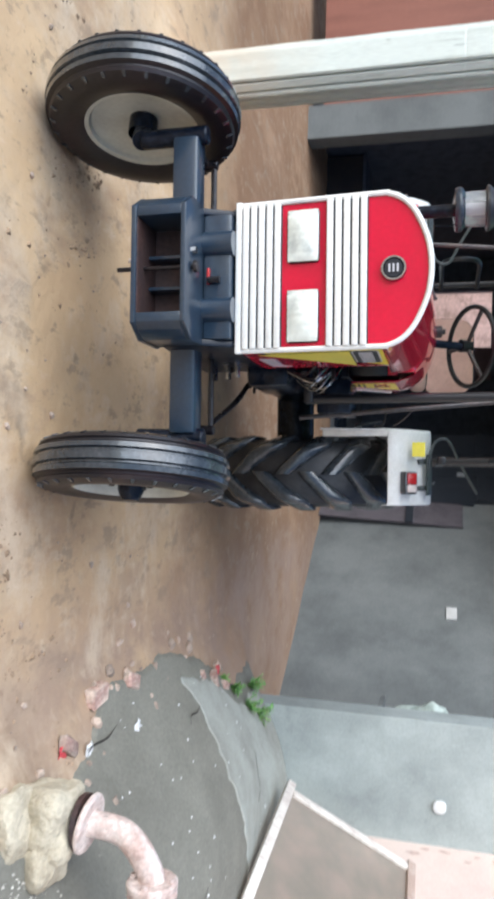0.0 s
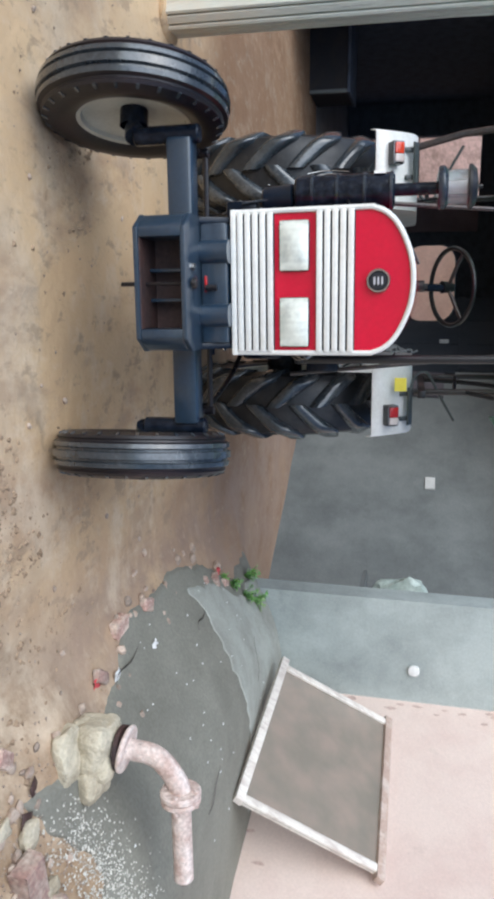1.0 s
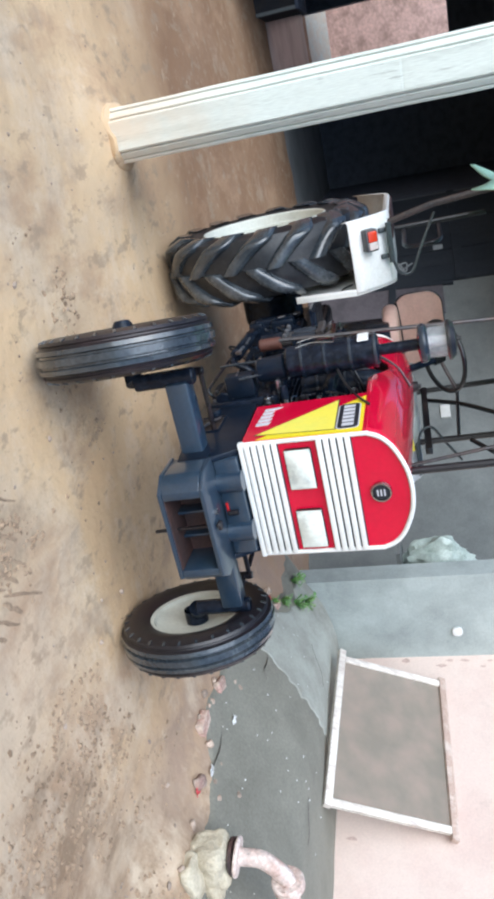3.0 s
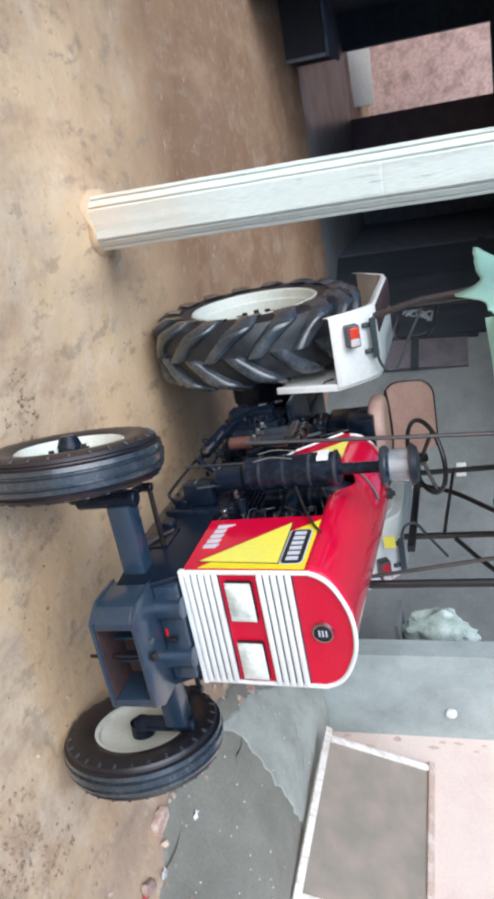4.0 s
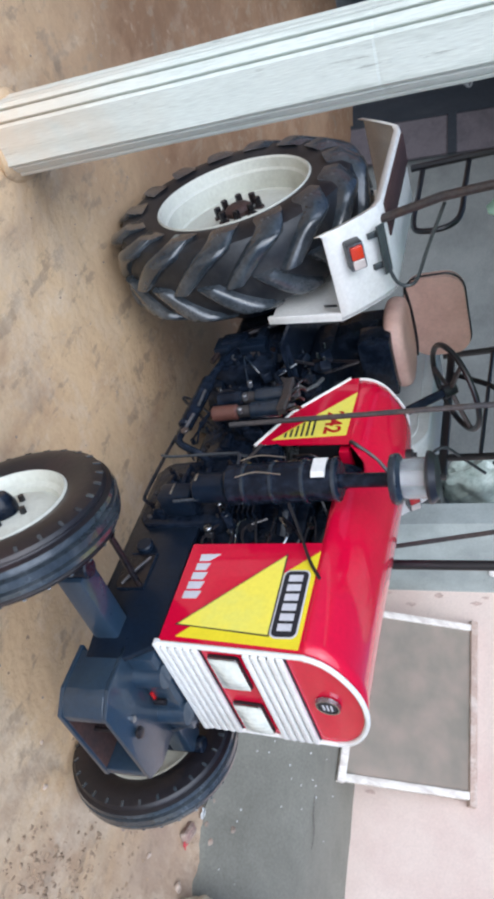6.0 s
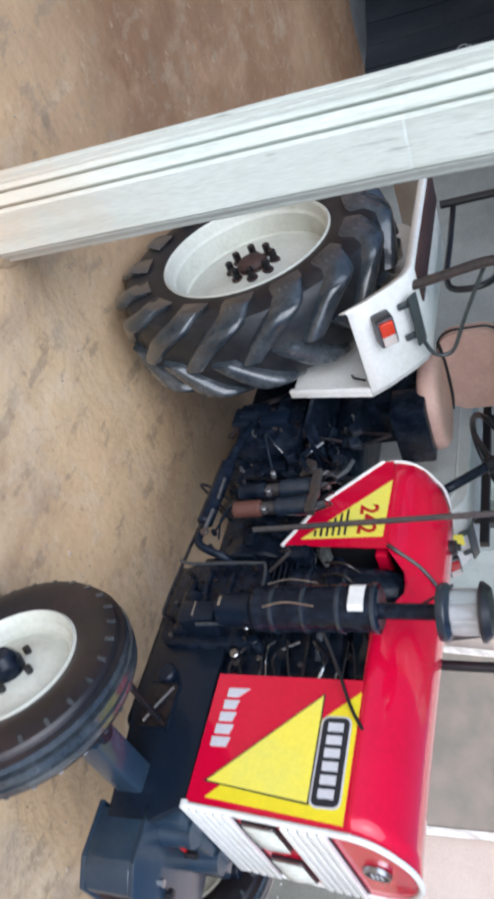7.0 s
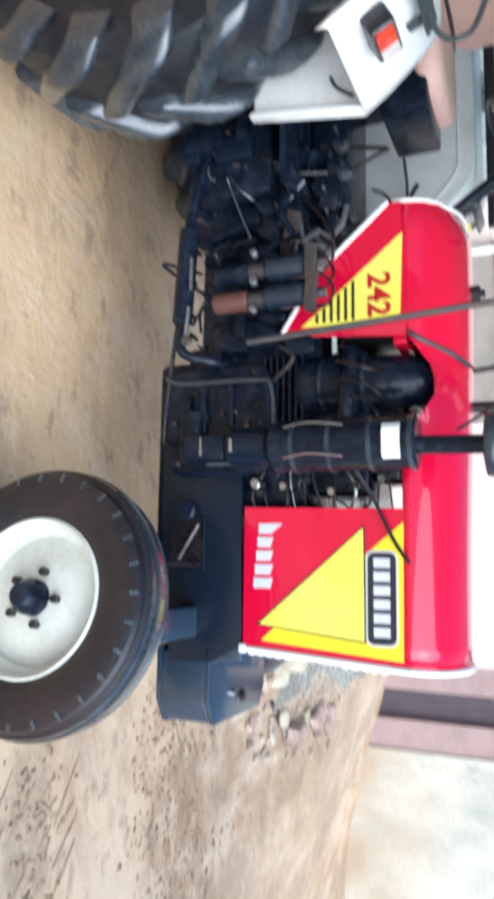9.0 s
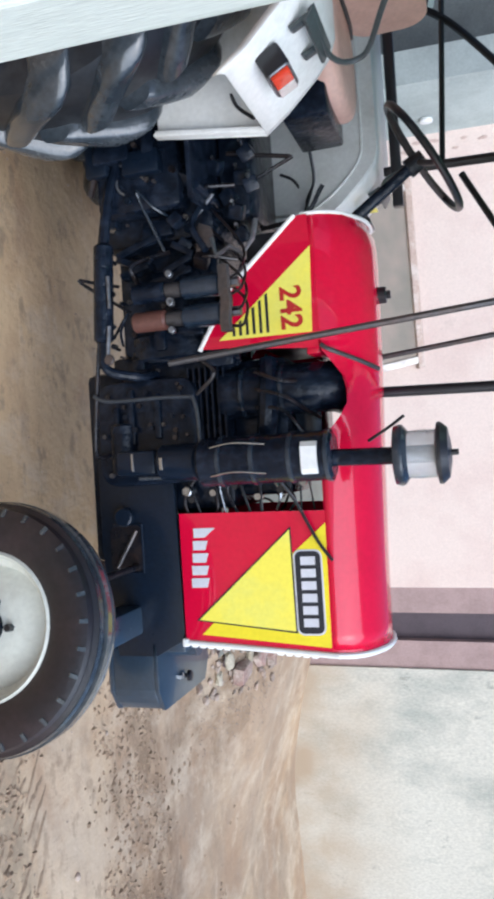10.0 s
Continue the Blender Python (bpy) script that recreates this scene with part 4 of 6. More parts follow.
part("feed_pump", box(-0.385, -0.27, 0.615, 0.70, 0.64, 0.785, 0.014), DARKNAVY, engine)
part("pump_clip", box(-0.389, -0.383, 0.63, 0.69, 0.70, 0.708, 0.001), CHROME, engine)
part("cup_clip", box(-0.452, -0.447, 0.63, 0.67, 0.83, 0.842, 0.001), CHROME, engine)
for k, (yy, zz) in enumerate(((0.62, 0.57), (0.9, 0.57), (0.91, 0.85), (0.76, 0.55), (0.79, 0.73), (0.86, 0.69), (0.74, 0.82))):
    part("cover_bolt", cyl((-0.265, yy, zz), (-0.282, yy, zz), 0.009, n=6), OILY if k % 3 else STEEL, engine)
for k, (y0, y1, zz) in enumerate(((0.72, 0.92, 0.66), (0.74, 0.9, 0.76), (0.73, 0.86, 0.6))):
    part("cover_rib", box(-0.285, -0.265, y0, y1, zz - 0.012, zz + 0.012, 0.006), ENGINE, engine)
part("starter_motor", cyl((-0.26, 0.62, 0.62), (-0.26, 0.80, 0.62), 0.05, n=18, bev=0.008), ENGINE, engine)
part("injector_pump", box(-0.27, -0.17, 0.97, 1.04, 0.94, 1.05, 0.02), ENGINE, engine)

for i in range(3):
    part("injector_pipe", tube([(-0.27, 0.82 + i * 0.06, 1.12), (-0.3, 0.8 + i * 0.05, 1.22), (-0.2, 0.7 + i * 0.1, 1.28), (-0.1, 0.66 + i * 0.12, 1.3)], 0.006, 6), OILY, engine)
part("exhaust_manifold", tube([(-0.16, 0.6, 1.12), (-0.24, 0.7, 1.14), (-0.26, 0.85, 1.16), (-0.2, 0.98, 1.15)], 0.035, 10), ENGINE, engine)
part("intake_elbow", tube([(-0.17, 0.88, 0.98), (-0.175, 0.88, 1.12), (-0.17, 0.88, 1.25), (-0.13, 0.88, 1.36), (-0.06, 0.87, 1.40)], 0.088, 20), ENGINE, engine, "black intake drum")
for z in (1.06, 1.2):
    part("drum_band", lathe([(0.089, z - 0.008), (0.093, z - 0.005), (0.093, z + 0.005), (0.089, z + 0.008)], 28, m=pose(-0.173, 0.88, 0, 0, -90, 0)), BLUEGREY, engine)
part("guard_bar", tube([(-0.36, 0.9, 0.56), (-0.37, 0.875, 0.63), (-0.37, 0.87, 0.88), (-0.375, 0.84, 0.94), (-0.40, 0.65, 0.955), (-0.39, 0.605, 0.92), (-0.37, 0.605, 0.72)], 0.0065, 10), BRIGHTBAR, engine)
for k, (yy, zz, rr, ll) in enumerate(((0.58, 0.93, 0.02, 0.1), (0.62, 0.9, 0.015, 0.12), (0.7, 0.86, 0.02, 0.08), (0.55, 0.85, 0.018, 0.06))):
    part("fitting", cyl((-0.22, yy, zz), (-0.22 - ll, yy, zz), rr, n=10, bev=0.003), CHROME if k % 2 else ENGINE, engine)

# fuel filters with the copper-coloured bowl
for yy, m, lab in ((1.13, RUSTCAN, "copper-brown filter bowl"), (1.225, ENGINE, "black filter bowl")):
    f = part("fuel_filter", cyl((-0.38, yy, 0.74), (-0.38, yy, 0.862), 0.034, n=20, bev=0.008), m, tractor, lab)
    part("filter_neck", cyl((-0.38, yy, 0.862), (-0.38, yy, 0.925), 0.026, n=14, bev=0.004), STEEL, f)
    part("filter_head", cyl((-0.38, yy, 0.92), (-0.38, yy, 1.06), 0.038, n=20, bev=0.008), BLUEGREY, f)
    for d in (-0.045, 0.045):
        part("filter_union", cyl((-0.405, yy + d, 0.89), (-0.435, yy + d, 0.895), 0.012, n=8, bev=0.003), BRACKETGREY, f)
    part("filter_bolt", cyl((-0.38, yy, 1.06), (-0.38, yy, 1.12), 0.016, n=6), BRACKETGREY, f)
bridge = bmesh.new()
rows = []
for i in range(13):
    yy = 1.06 + 0.215 * i / 12
    zz = 1.075 + 0.012 * noise.noise(Vector((yy * 16, 2, 5)))
    rows.append([bridge.verts.new((x, yy, zz + h)) for x, h in ((-0.425, -0.012), (-0.43, 0.02), (-0.422, 0.026), (-0.4, 0.022), (-0.4, 0.0))])
for u, w in zip(rows, rows[1:]):
    for i in range(5):
        bridge.faces.new((u[i], u[(i + 1) % 5], w[(i + 1) % 5], w[i]))
bridge.faces.new(rows[0][::-1])
bridge.faces.new(rows[-1])
part("filter_bridge", bridge, STEEL, tractor, "worn bare steel filter bracket")
for k in range(4):
    part("fuel_pipe", tube([(-0.4, 1.08 + 0.05 * k, 1.09), (-0.42, 1.08 + 0.06 * k, 1.14), (-0.33, 1.18 + 0.06 * k, 1.12), (-0.25, 1.3 + 0.08 * k, 0.98)], 0.005, 6), OILY, tractor)

gearbox = part("gearbox", box(-0.2, 0.2, 1.04, 1.45, 0.6, 0.98, 0.03), ENGINE, tractor, "black painted clutch and gear housing")
part("bell_housing", cyl((0, 1.02, 0.78), (0, 1.12, 0.78), 0.24, n=36, bev=0.01), ENGINE, gearbox)
part("rear_housing", box(-0.24, 0.24, 1.43, 2.55, 0.55, 1.0, 0.04), ENGINE, gearbox)
part("gear_top_cover", box(-0.18, 0.18, 1.5, 2.1, 1.0, 1.12, 0.03), ENGINE, gearbox)
part("axle_trumpet", cyl((-0.62, 2.33, 0.63), (0.62, 2.33, 0.63), 0.12, n=28), ENGINE, gearbox)
part("brake_housing", cyl((-0.42, 2.33, 0.63), (-0.24, 2.33, 0.63), 0.2, n=32, bev=0.01), ENGINE, gearbox)
for yy, zz in ((1.5, 0.62), (1.5, 0.9), (1.7, 0.95), (1.6, 0.78), (1.75, 0.62)):
    part("housing_bolt", cyl((-0.24, yy, zz), (-0.262, yy, zz), 0.014, n=6), CHROME, gearbox)
part("side_casting", box(-0.34, -0.22, 1.52, 1.82, 0.60, 0.92, 0.03), ENGINE, gearbox)
part("brake_drum_link", tube([(-0.34, 1.6, 0.58), (-0.36, 1.75, 0.66), (-0.36, 1.85, 0.88)], 0.014, 8), OILY, gearbox)
mix_up = random.Random(11)
for k in range(6):
    yy = 1.34 + 0.075 * k + mix_up.uniform(-0.02, 0.02)
    zz = mix_up.uniform(0.86, 1.0)
    tip = (-0.27 + mix_up.uniform(-0.05, 0.02), yy + mix_up.uniform(-0.1, 0.1), zz + mix_up.uniform(0.08, 0.2))
    if k % 3 == 0:
        part("control_lever", tube([(-0.25, yy, zz), (-0.31, yy + mix_up.uniform(-0.03, 0.03), zz + 0.05), tip], mix_up.uniform(0.006, 0.012), 8), (OILY, ENGINE, ENGINE)[k % 3], gearbox)
    part("linkage_block", box(-0.025, 0.025, -0.022, 0.022, -0.02, 0.03, 0.007), ENGINE if k % 3 else OILY, gearbox, at=pose(-0.29 + mix_up.uniform(-0.03, 0.03), yy, zz + 0.02, mix_up.uniform(-40, 40), mix_up.uniform(-30, 30), mix_up.uniform(-40, 40)))
part("gear_lever", tube([(0.0, 1.5, 1.1), (0.0, 1.528, 1.266), (0.0, 1.627, 1.341)], 0.009, 8), OILY, gearbox)
part("link_rod", tube([(-0.2, 1.721, 1.047), (-0.2, 1.672, 1.272)], 0.008, 8, smooth=0), OILY, gearbox)
part("link_rod", tube([(-0.2, 1.606, 1.124), (-0.2, 1.67, 1.282)], 0.007, 8, smooth=0), OILY, gearbox)
part("bright_rod", tube([(-0.31, 1.548, 1.023), (-0.31, 1.474, 0.952)], 0.0055, 8, smooth=0), BRACKETGREY, gearbox)
part("bright_clip", box(-0.315, -0.295, 1.522, 1.568, 0.962, 0.982, 0.004), BRACKETGREY, gearbox)
part("bent_wire", tube([(-0.345, 1.585, 0.715), (-0.345, 1.61, 0.69), (-0.345, 1.69, 0.69), (-0.345, 1.67, 0.74)], 0.005, 6, smooth=2), BRACKETGREY, gearbox)
part("bent_wire", tube([(-0.345, 1.683, 0.742), (-0.345, 1.628, 0.79), (-0.345, 1.65, 0.795)], 0.0045, 6, smooth=0), BRACKETGREY, gearbox)
part("quadrant_plate", prism([(1.36, 0.95), (1.46, 0.965), (1.44, 1.01), (1.39, 1.02), (1.37, 1.0)], -0.31, -0.3, "x", bev=0.003), STEEL, gearbox, "dull rusty lever quadrant")
part("bent_strip", tube([(-0.31, 1.40, 1.01), (-0.32, 1.335, 1.025), (-0.32, 1.36, 1.075), (-0.31, 1.335, 1.115), (-0.3, 1.38, 1.15), (-0.28, 1.45, 1.16)], 0.009, 6, smooth=0), BRACKETGREY, gearbox)
for yy, zz in ((1.56, 1.05), (1.62, 1.1), (1.5, 1.08), (1.66, 1.02), (1.58, 1.14), (1.42, 1.09), (1.7, 1.12)):
    part("linkage_block", box(-0.02, 0.02, -0.026, 0.026, -0.022, 0.03, 0.007), ENGINE, gearbox, at=pose(-0.24 + 0.02 * math.sin(yy * 90), yy, zz, 500 * yy % 70 - 35, 300 * zz % 60 - 30, 20))
    part("linkage_pin", cyl((-0.27, yy + 0.015, zz), (-0.295, yy + 0.02, zz + 0.004), 0.007, n=6), CHROME, gearbox)
part("side_rod", tube([(-0.39, 1.3, 0.655), (-0.39, 1.19, 0.655)], 0.006, 8, smooth=0), BRACKETGREY, gearbox)
part("side_rod", tube([(-0.39, 1.13, 0.65), (-0.39, 1.03, 0.64)], 0.007, 8, smooth=0), BRACKETGREY, gearbox)
part("rod_eye", cyl((-0.385, 1.015, 0.645), (-0.4, 1.015, 0.645), 0.018, n=12, bev=0.003), STEEL, gearbox)
part("pedal_shaft", cyl((-0.42, 1.55, 1.0), (0.4, 1.55, 1.0), 0.016, n=12), ENGINE, gearbox)
for s in (-1, 1):
    part("pedal_arm", tube([(s * 0.3, 1.55, 1.0), (s * 0.33, 1.45, 0.95), (s * 0.35, 1.35, 1.0)], 0.012, 8), ENGINE, gearbox)

# bolts, clips, unions and small pipes over the engine and gear housing
def flank(y, z):
    """x of the outermost casting on the tractor's right flank."""
    if 1.54 < y < 1.8 and 0.62 < z < 0.9:
        return -0.34
    if 0.6 < y < 0.93 and 0.54 < z < 0.88:
        return -0.27
    if 1.03 < y < 1.11 and 0.55 < z < 0.93:
        return -0.2
    if y > 1.45 and 0.52 < z < 0.97:
        return -0.24
    return -0.19 if y < 1.03 and z < 0.98 else (-0.2 if 1.1 < y < 1.43 and 0.54 < z < 0.95 else None)


for k in range(120):
    yy, zz = mix_up.uniform(0.5, 1.8), mix_up.uniform(0.56, 0.98)
    xs = flank(yy, zz)
    if xs is None or (yy < 0.68 and zz < 0.8):
        continue
    r, ln = mix_up.uniform(0.005, 0.012), mix_up.uniform(0.008, 0.02)
    part("bolt", cyl((xs + 0.01, yy, zz), (xs - ln, yy, zz), r, n=6), (STEEL, OILY, ENGINE, DARKNAVY)[k % 4], engine if yy < 1.04 else gearbox)
for k in range(14):
    yy, zz = mix_up.uniform(0.96, 1.75), mix_up.uniform(0.6, 0.95)
    xs = flank(yy, zz)
    if xs is None:
        continue
    w, h, d = mix_up.uniform(0.02, 0.06), mix_up.uniform(0.02, 0.07), mix_up.uniform(0.02, 0.06)
    part("casting_boss", box(xs - d, xs + 0.01, yy - w, yy + w, zz - h, zz + h, 0.01), (ENGINE, DARKNAVY)[k % 2], gearbox)
for k in range(5):
    yy, zz = mix_up.uniform(0.95, 1.5), mix_up.uniform(0.6, 0.9)
    d = [mix_up.uniform(-0.12, 0.12) for _ in range(4)]
    part("pipe", tube([(-0.26, yy, zz), (-0.34, yy + d[0] * 0.4, zz + d[1] * 0.5), (-0.35, yy + d[0], zz + d[1]), (-0.26, yy + d[2], zz + d[3])], mix_up.uniform(0.004, 0.009), 6), (OILY, ENGINE, ENGINE, BLUEGREY)[k % 4], gearbox)
for k in range(9):
    yy, zz = mix_up.uniform(1.06, 1.5), mix_up.uniform(0.58, 0.95)
    part("casting_rib", box(-0.04, 0.02, -0.012, 0.012, -mix_up.uniform(0.04, 0.1), mix_up.uniform(0.04, 0.1), 0.005), ENGINE, gearbox, at=pose(-0.25, yy, zz, mix_up.uniform(-50, 50), 0, 0))
# the other flank: pump with bright pipes, filter and box
part("side_pump", box(0.19, 0.33, 0.55, 0.9, 0.72, 0.9, 0.02), ENGINE, engine)
for k in range(9):
    yy = 0.5 + 0.05 * k
    part("injector_pipe", tube([(0.27, yy, 0.9), (0.3 + mix_up.uniform(-0.03, 0.04), yy - 0.02, 0.98), (0.27 + mix_up.uniform(-0.02, 0.05), yy - 0.06, 1.04), (0.2, yy + mix_up.uniform(-0.05, 0.05), 1.1)], 0.005, 6), CHROME if k % 3 else OILY, engine)
for k in range(26):
    yy, zz = mix_up.uniform(0.3, 1.3), mix_up.uniform(0.56, 1.1)
    part("bolt", cyl((0.19, yy, zz), (0.26 + mix_up.uniform(0, 0.05), yy, zz), mix_up.uniform(0.007, 0.014), n=6), (CHROME, OILY, ENGINE)[k % 3], engine)
part("drop_arm", tube([(0.3, 0.75, 0.68), (0.4, 0.55, 0.67), (0.5, 0.32, 0.635)], 0.012, 8), OILY, tractor)

for k in range(11):
    y0, z0 = mix_up.uniform(0.47, 0.58), 0.84 + 0.045 * k
    part("wire", tube([(-0.235, 0.46, z0), (-0.25, y0, z0 + mix_up.uniform(-0.03, 0.03)), (-0.24, 0.62, z0 + mix_up.uniform(-0.08, 0.08))], mix_up.uniform(0.003, 0.006), 6), (OILY, BLACK, OILY, CHROME)[k % 4], engine)
for k in range(6):
    z0 = 0.86 + 0.08 * k
    part("hose_clip", cyl((-0.245, 0.52 + 0.02 * (k % 3), z0), (-0.262, 0.52 + 0.02 * (k % 3), z0), 0.012, n=8), (BLACK, CHROME)[k % 2], engine)

# low drag link and silencer along the side
part("drag_link", tube([(-0.33, 1.34, 0.63), (-0.358, 1.1, 0.595), (-0.318, 0.74, 0.535), (-0.295, 0.69, 0.535), (-0.26, 0.70, 0.56)], 0.008, 8), OILY, tractor)
part("silencer", cyl((-0.36, 1.08, 0.61), (-0.36, 1.42, 0.63), 0.034, n=18, bev=0.01), ENGINE, tractor)
part("silencer_pipe", tube([(-0.36, 1.42, 0.63), (-0.35, 1.6, 0.66), (-0.33, 1.72, 0.7)], 0.02, 10), ENGINE, tractor)
part("silencer_inlet", tube([(-0.36, 1.08, 0.61), (-0.35, 0.99, 0.61), (-0.3, 0.96, 0.7), (-0.22, 0.97, 0.74)], 0.017, 10), ENGINE, tractor)

# bonnet
HALF = 0.265


def hood_profile(top=1.488):
    return [(HALF, 1.30), (HALF - 0.003, 1.345), (0.243, 1.39), (0.205, 1.428), (0.15, 1.458), (0.08, top - 0.008), (0.0, top)]


bonnet = part("bonnet_grille_plate", prism([(x, z) for x, z in [(HALF, 0.812), *hood_profile(), *[(-x, z) for x, z in hood_profile()[-2::-1]], (-HALF, 0.812)]], 0.03, 0.045, "y"),
              RED, tractor, "red grille plate with white slats")


def hood_shell():
    """The red top of the bonnet, with an arched cut-out over the engine."""
    def low(y):
        arch = 0.1 * smoothstep(0.66, 0.83, y) * smoothstep(1.06, 0.86, y)
        return 1.325 + arch
    out = bmesh.new()
    rows = []
    for y in steps(0.045, 1.40, 0.045) + [1.42, 1.44, 1.452]:
        rise = 0.032 * smoothstep(0, 1.3, y)
        squeeze = 1 - 0.05 * smoothstep(1.38, 1.455, y)
        drop = 0.03 * smoothstep(1.38, 1.455, y)
        l = low(y)
        half = []
        for x, z in hood_profile():
            zz = z + rise * smoothstep(1.3, 1.45, z) - drop * smoothstep(1.3, 1.5, z)
            half.append((x, zz))
        # the lower edge slides up the flank where the cut-out is
        trimmed = [(half[0][0], min(l, 1.34))] + half[1:]
        if l > 1.345:
            trimmed = []
            for (x, z) in half:
                trimmed.append((x - 0.35 * max(0.0, l - z) ** 1.0 * 0.6 if z < l else x, max(z, l)))
        ring = [Vector((x * squeeze, y, z)) for x, z in trimmed] + [Vector((-x * squeeze, y, z)) for x, z in trimmed[-2::-1]]
        rows.append([out.verts.new(p) for p in ring])
    for u, w in zip(rows, rows[1:]):
        for i in range(len(u) - 1):
            out.faces.new((u[i], u[i + 1], w[i + 1], w[i]))
    ob = part("bonnet_top", out, RED, tractor, "glossy red bonnet top", angle=50)
    sol = ob.modifiers.new("thickness", "SOLIDIFY")
    sol.thickness, sol.offset = 0.004, -1
    return ob


hood_shell()
for s in (-1, 1):
    fp = part("bonnet_side_panel", prism([(0.045, 0.812), (0.473, 0.812), (0.465, 1.328), (0.045, 1.328)], s * 0.2655, s * 0.2595, "x"), RED, tractor, "red side panel with yellow flash decals")
    rp = part("bonnet_rear_panel", prism([(1.035, 0.93), (1.24, 1.06), (1.445, 1.29), (1.445, 1.33), (1.0, 1.345)], s * 0.2655, s * 0.2595, "x"), RED, tractor, "red rear side panel with a yellow decal")
    part("white_trim", tube([(s * 0.263, 1.03, 0.925), (s * 0.263, 1.24, 1.055), (s * 0.263, 1.448, 1.288)], 0.009, 8, smooth=0), WHITE, rp)
    x0, x1, x2, x3 = (s * v for v in (0.2655, 0.2675, 0.269, 0.2705))
    d2 = part("decal_flash_back", prism([(0.054, 0.874), (0.094, 0.917), (0.325, 1.21), (0.424, 1.327), (0.013, 1.323)], x0, x1, "x"), YELLOW_RIM, fp, smooth=False)
    part("decal_outline", prism([(0.102, 0.856), (0.416, 1.209), (0.06, 1.213)], x1, x1 + s * 0.0006, "x"), DECALBLACK, fp, smooth=False)
    part("decal_flash_front", prism([(0.105, 0.867), (0.406, 1.204), (0.067, 1.207)], x1 + s * 0.0006, x2, "x"), YELLOW, fp, smooth=False)
    lab = part("name_label", prism(round_rect(0.06, 0.332, 1.218, 1.304, 0.02), x2, x3, "x"), DECALBLACK, fp, "black label with pale bars", smooth=False)
    part("label_border", prism(round_rect(0.054, 0.338, 1.212, 1.310, 0.024), x1 + s * 0.0003, x2 - s * 0.0002, "x"), DECALGREY, fp, smooth=False)
    for i in range(6):
        y0 = 0.315 - i * 0.041
        part("label_bar", prism([(y0, 1.236), (y0 - 0.028, 1.236), (y0 - 0.028, 1.286), (y0, 1.286)], x3, x3 + s * 0.001, "x"), DECALGREY, lab, smooth=False)
    for i in range(5):
        y0 = 0.42 - i * 0.043
        part("emblem_bar", prism([(y0, 0.862 - 0.004 * i), (y0 - 0.032, 0.862 - 0.004 * i), (y0 - 0.032, 0.902), (y0, 0.912 + (0.03 if i == 0 else 0))], x0, x1, "x"), DECALGREY, fp, smooth=False)
    part("rear_flash", prism([(1.058, 1.0), (1.34, 1.335), (1.055, 1.325)], x0, x1, "x"), YELLOW, rp, smooth=False)
    for i in range(6):
        part("flash_stripe", prism([(1.068, 1.05 + i * 0.024), (1.075 + 0.02 * (i + 1), 1.05 + i * 0.024), (1.075 + 0.02 * (i + 1) + 0.006, 1.060 + i * 0.024), (1.068, 1.060 + i * 0.024)], x1, x1 + s * 0.0006, "x"), DECALBLACK, rp, smooth=False)
    font = bpy.data.curves.new("model_number", "FONT")
    font.body, font.size, font.extrude, font.align_x, font.align_y = "242", 0.118, 0.0006, "CENTER", "CENTER"
    font.offset = 0.003
    tmp = bpy.data.objects.new("model_number", font)
    scene.collection.objects.link(tmp)
    bpy.context.view_layer.update()
    me = bpy.data.meshes.new_from_object(tmp.evaluated_get(bpy.context.evaluated_depsgraph_get()))
    bpy.data.objects.remove(tmp)
    me.materials.append(REDLENS)
    num = new("model_number", me)
    num.parent = rp
    num.matrix_basis = pose(s * 0.2682, 1.143, 1.255, 90, 0, 90 * s) @ Matrix.Diagonal((0.82, 0.85, 1, 1))
part("bonnet_rear_wall", prism([(x * 0.94, z + (0.0 if z < 1.4 else 0.0)) for x, z in [(HALF, 1.29), *hood_profile(1.485), *[(-x, z) for x, z in hood_profile(1.485)[-2::-1]], (-HALF, 1.29)]], 1.435, 1.45, "y"), WHITE, tractor)
part("bonnet_rear_trim", tube([(x * 0.955, 1.452, z + 0.005) for x, z in hood_profile(1.495)] + [(-x * 0.955, 1.452, z + 0.005) for x, z in hood_profile(1.495)[-2::-1]], 0.007, 8, smooth=3), WHITE, tractor)
part("fuel_tank", box(-0.24, 0.24, 1.03, 1.42, 1.1, 1.33, 0.03), BLACK, tractor)
part("bonnet_inner_rib", box(-0.235, 0.235, 0.985, 1.03, 1.295, 1.34, 0.006), RED, tractor, "red folded rib under the bonnet")
cap = part("filler_cap", cyl((0, 1.2, 1.51), (0, 1.2, 1.545), 0.03, n=20, bev=0.004), BLACK, tractor)
part("cap_stem", cyl((0, 1.2, 1.545), (0, 1.2, 1.56), 0.014, n=12), BLACK, cap)
part("grille_border", tube([(HALF, 0.026, 0.812)] + [(x, 0.026, z) for x, z in hood_profile(1.49)] + [(-x, 0.026, z) for x, z in hood_profile(1.49)[-2::-1]] + [(-HALF, 0.026, 0.812)], 0.010, 8, smooth=3), WHITE, bonnet, "white edge trim")
part("grille_sill", box(-0.275, 0.275, 0.012, 0.04, 0.800, 0.822, 0.004), WHITE, bonnet)
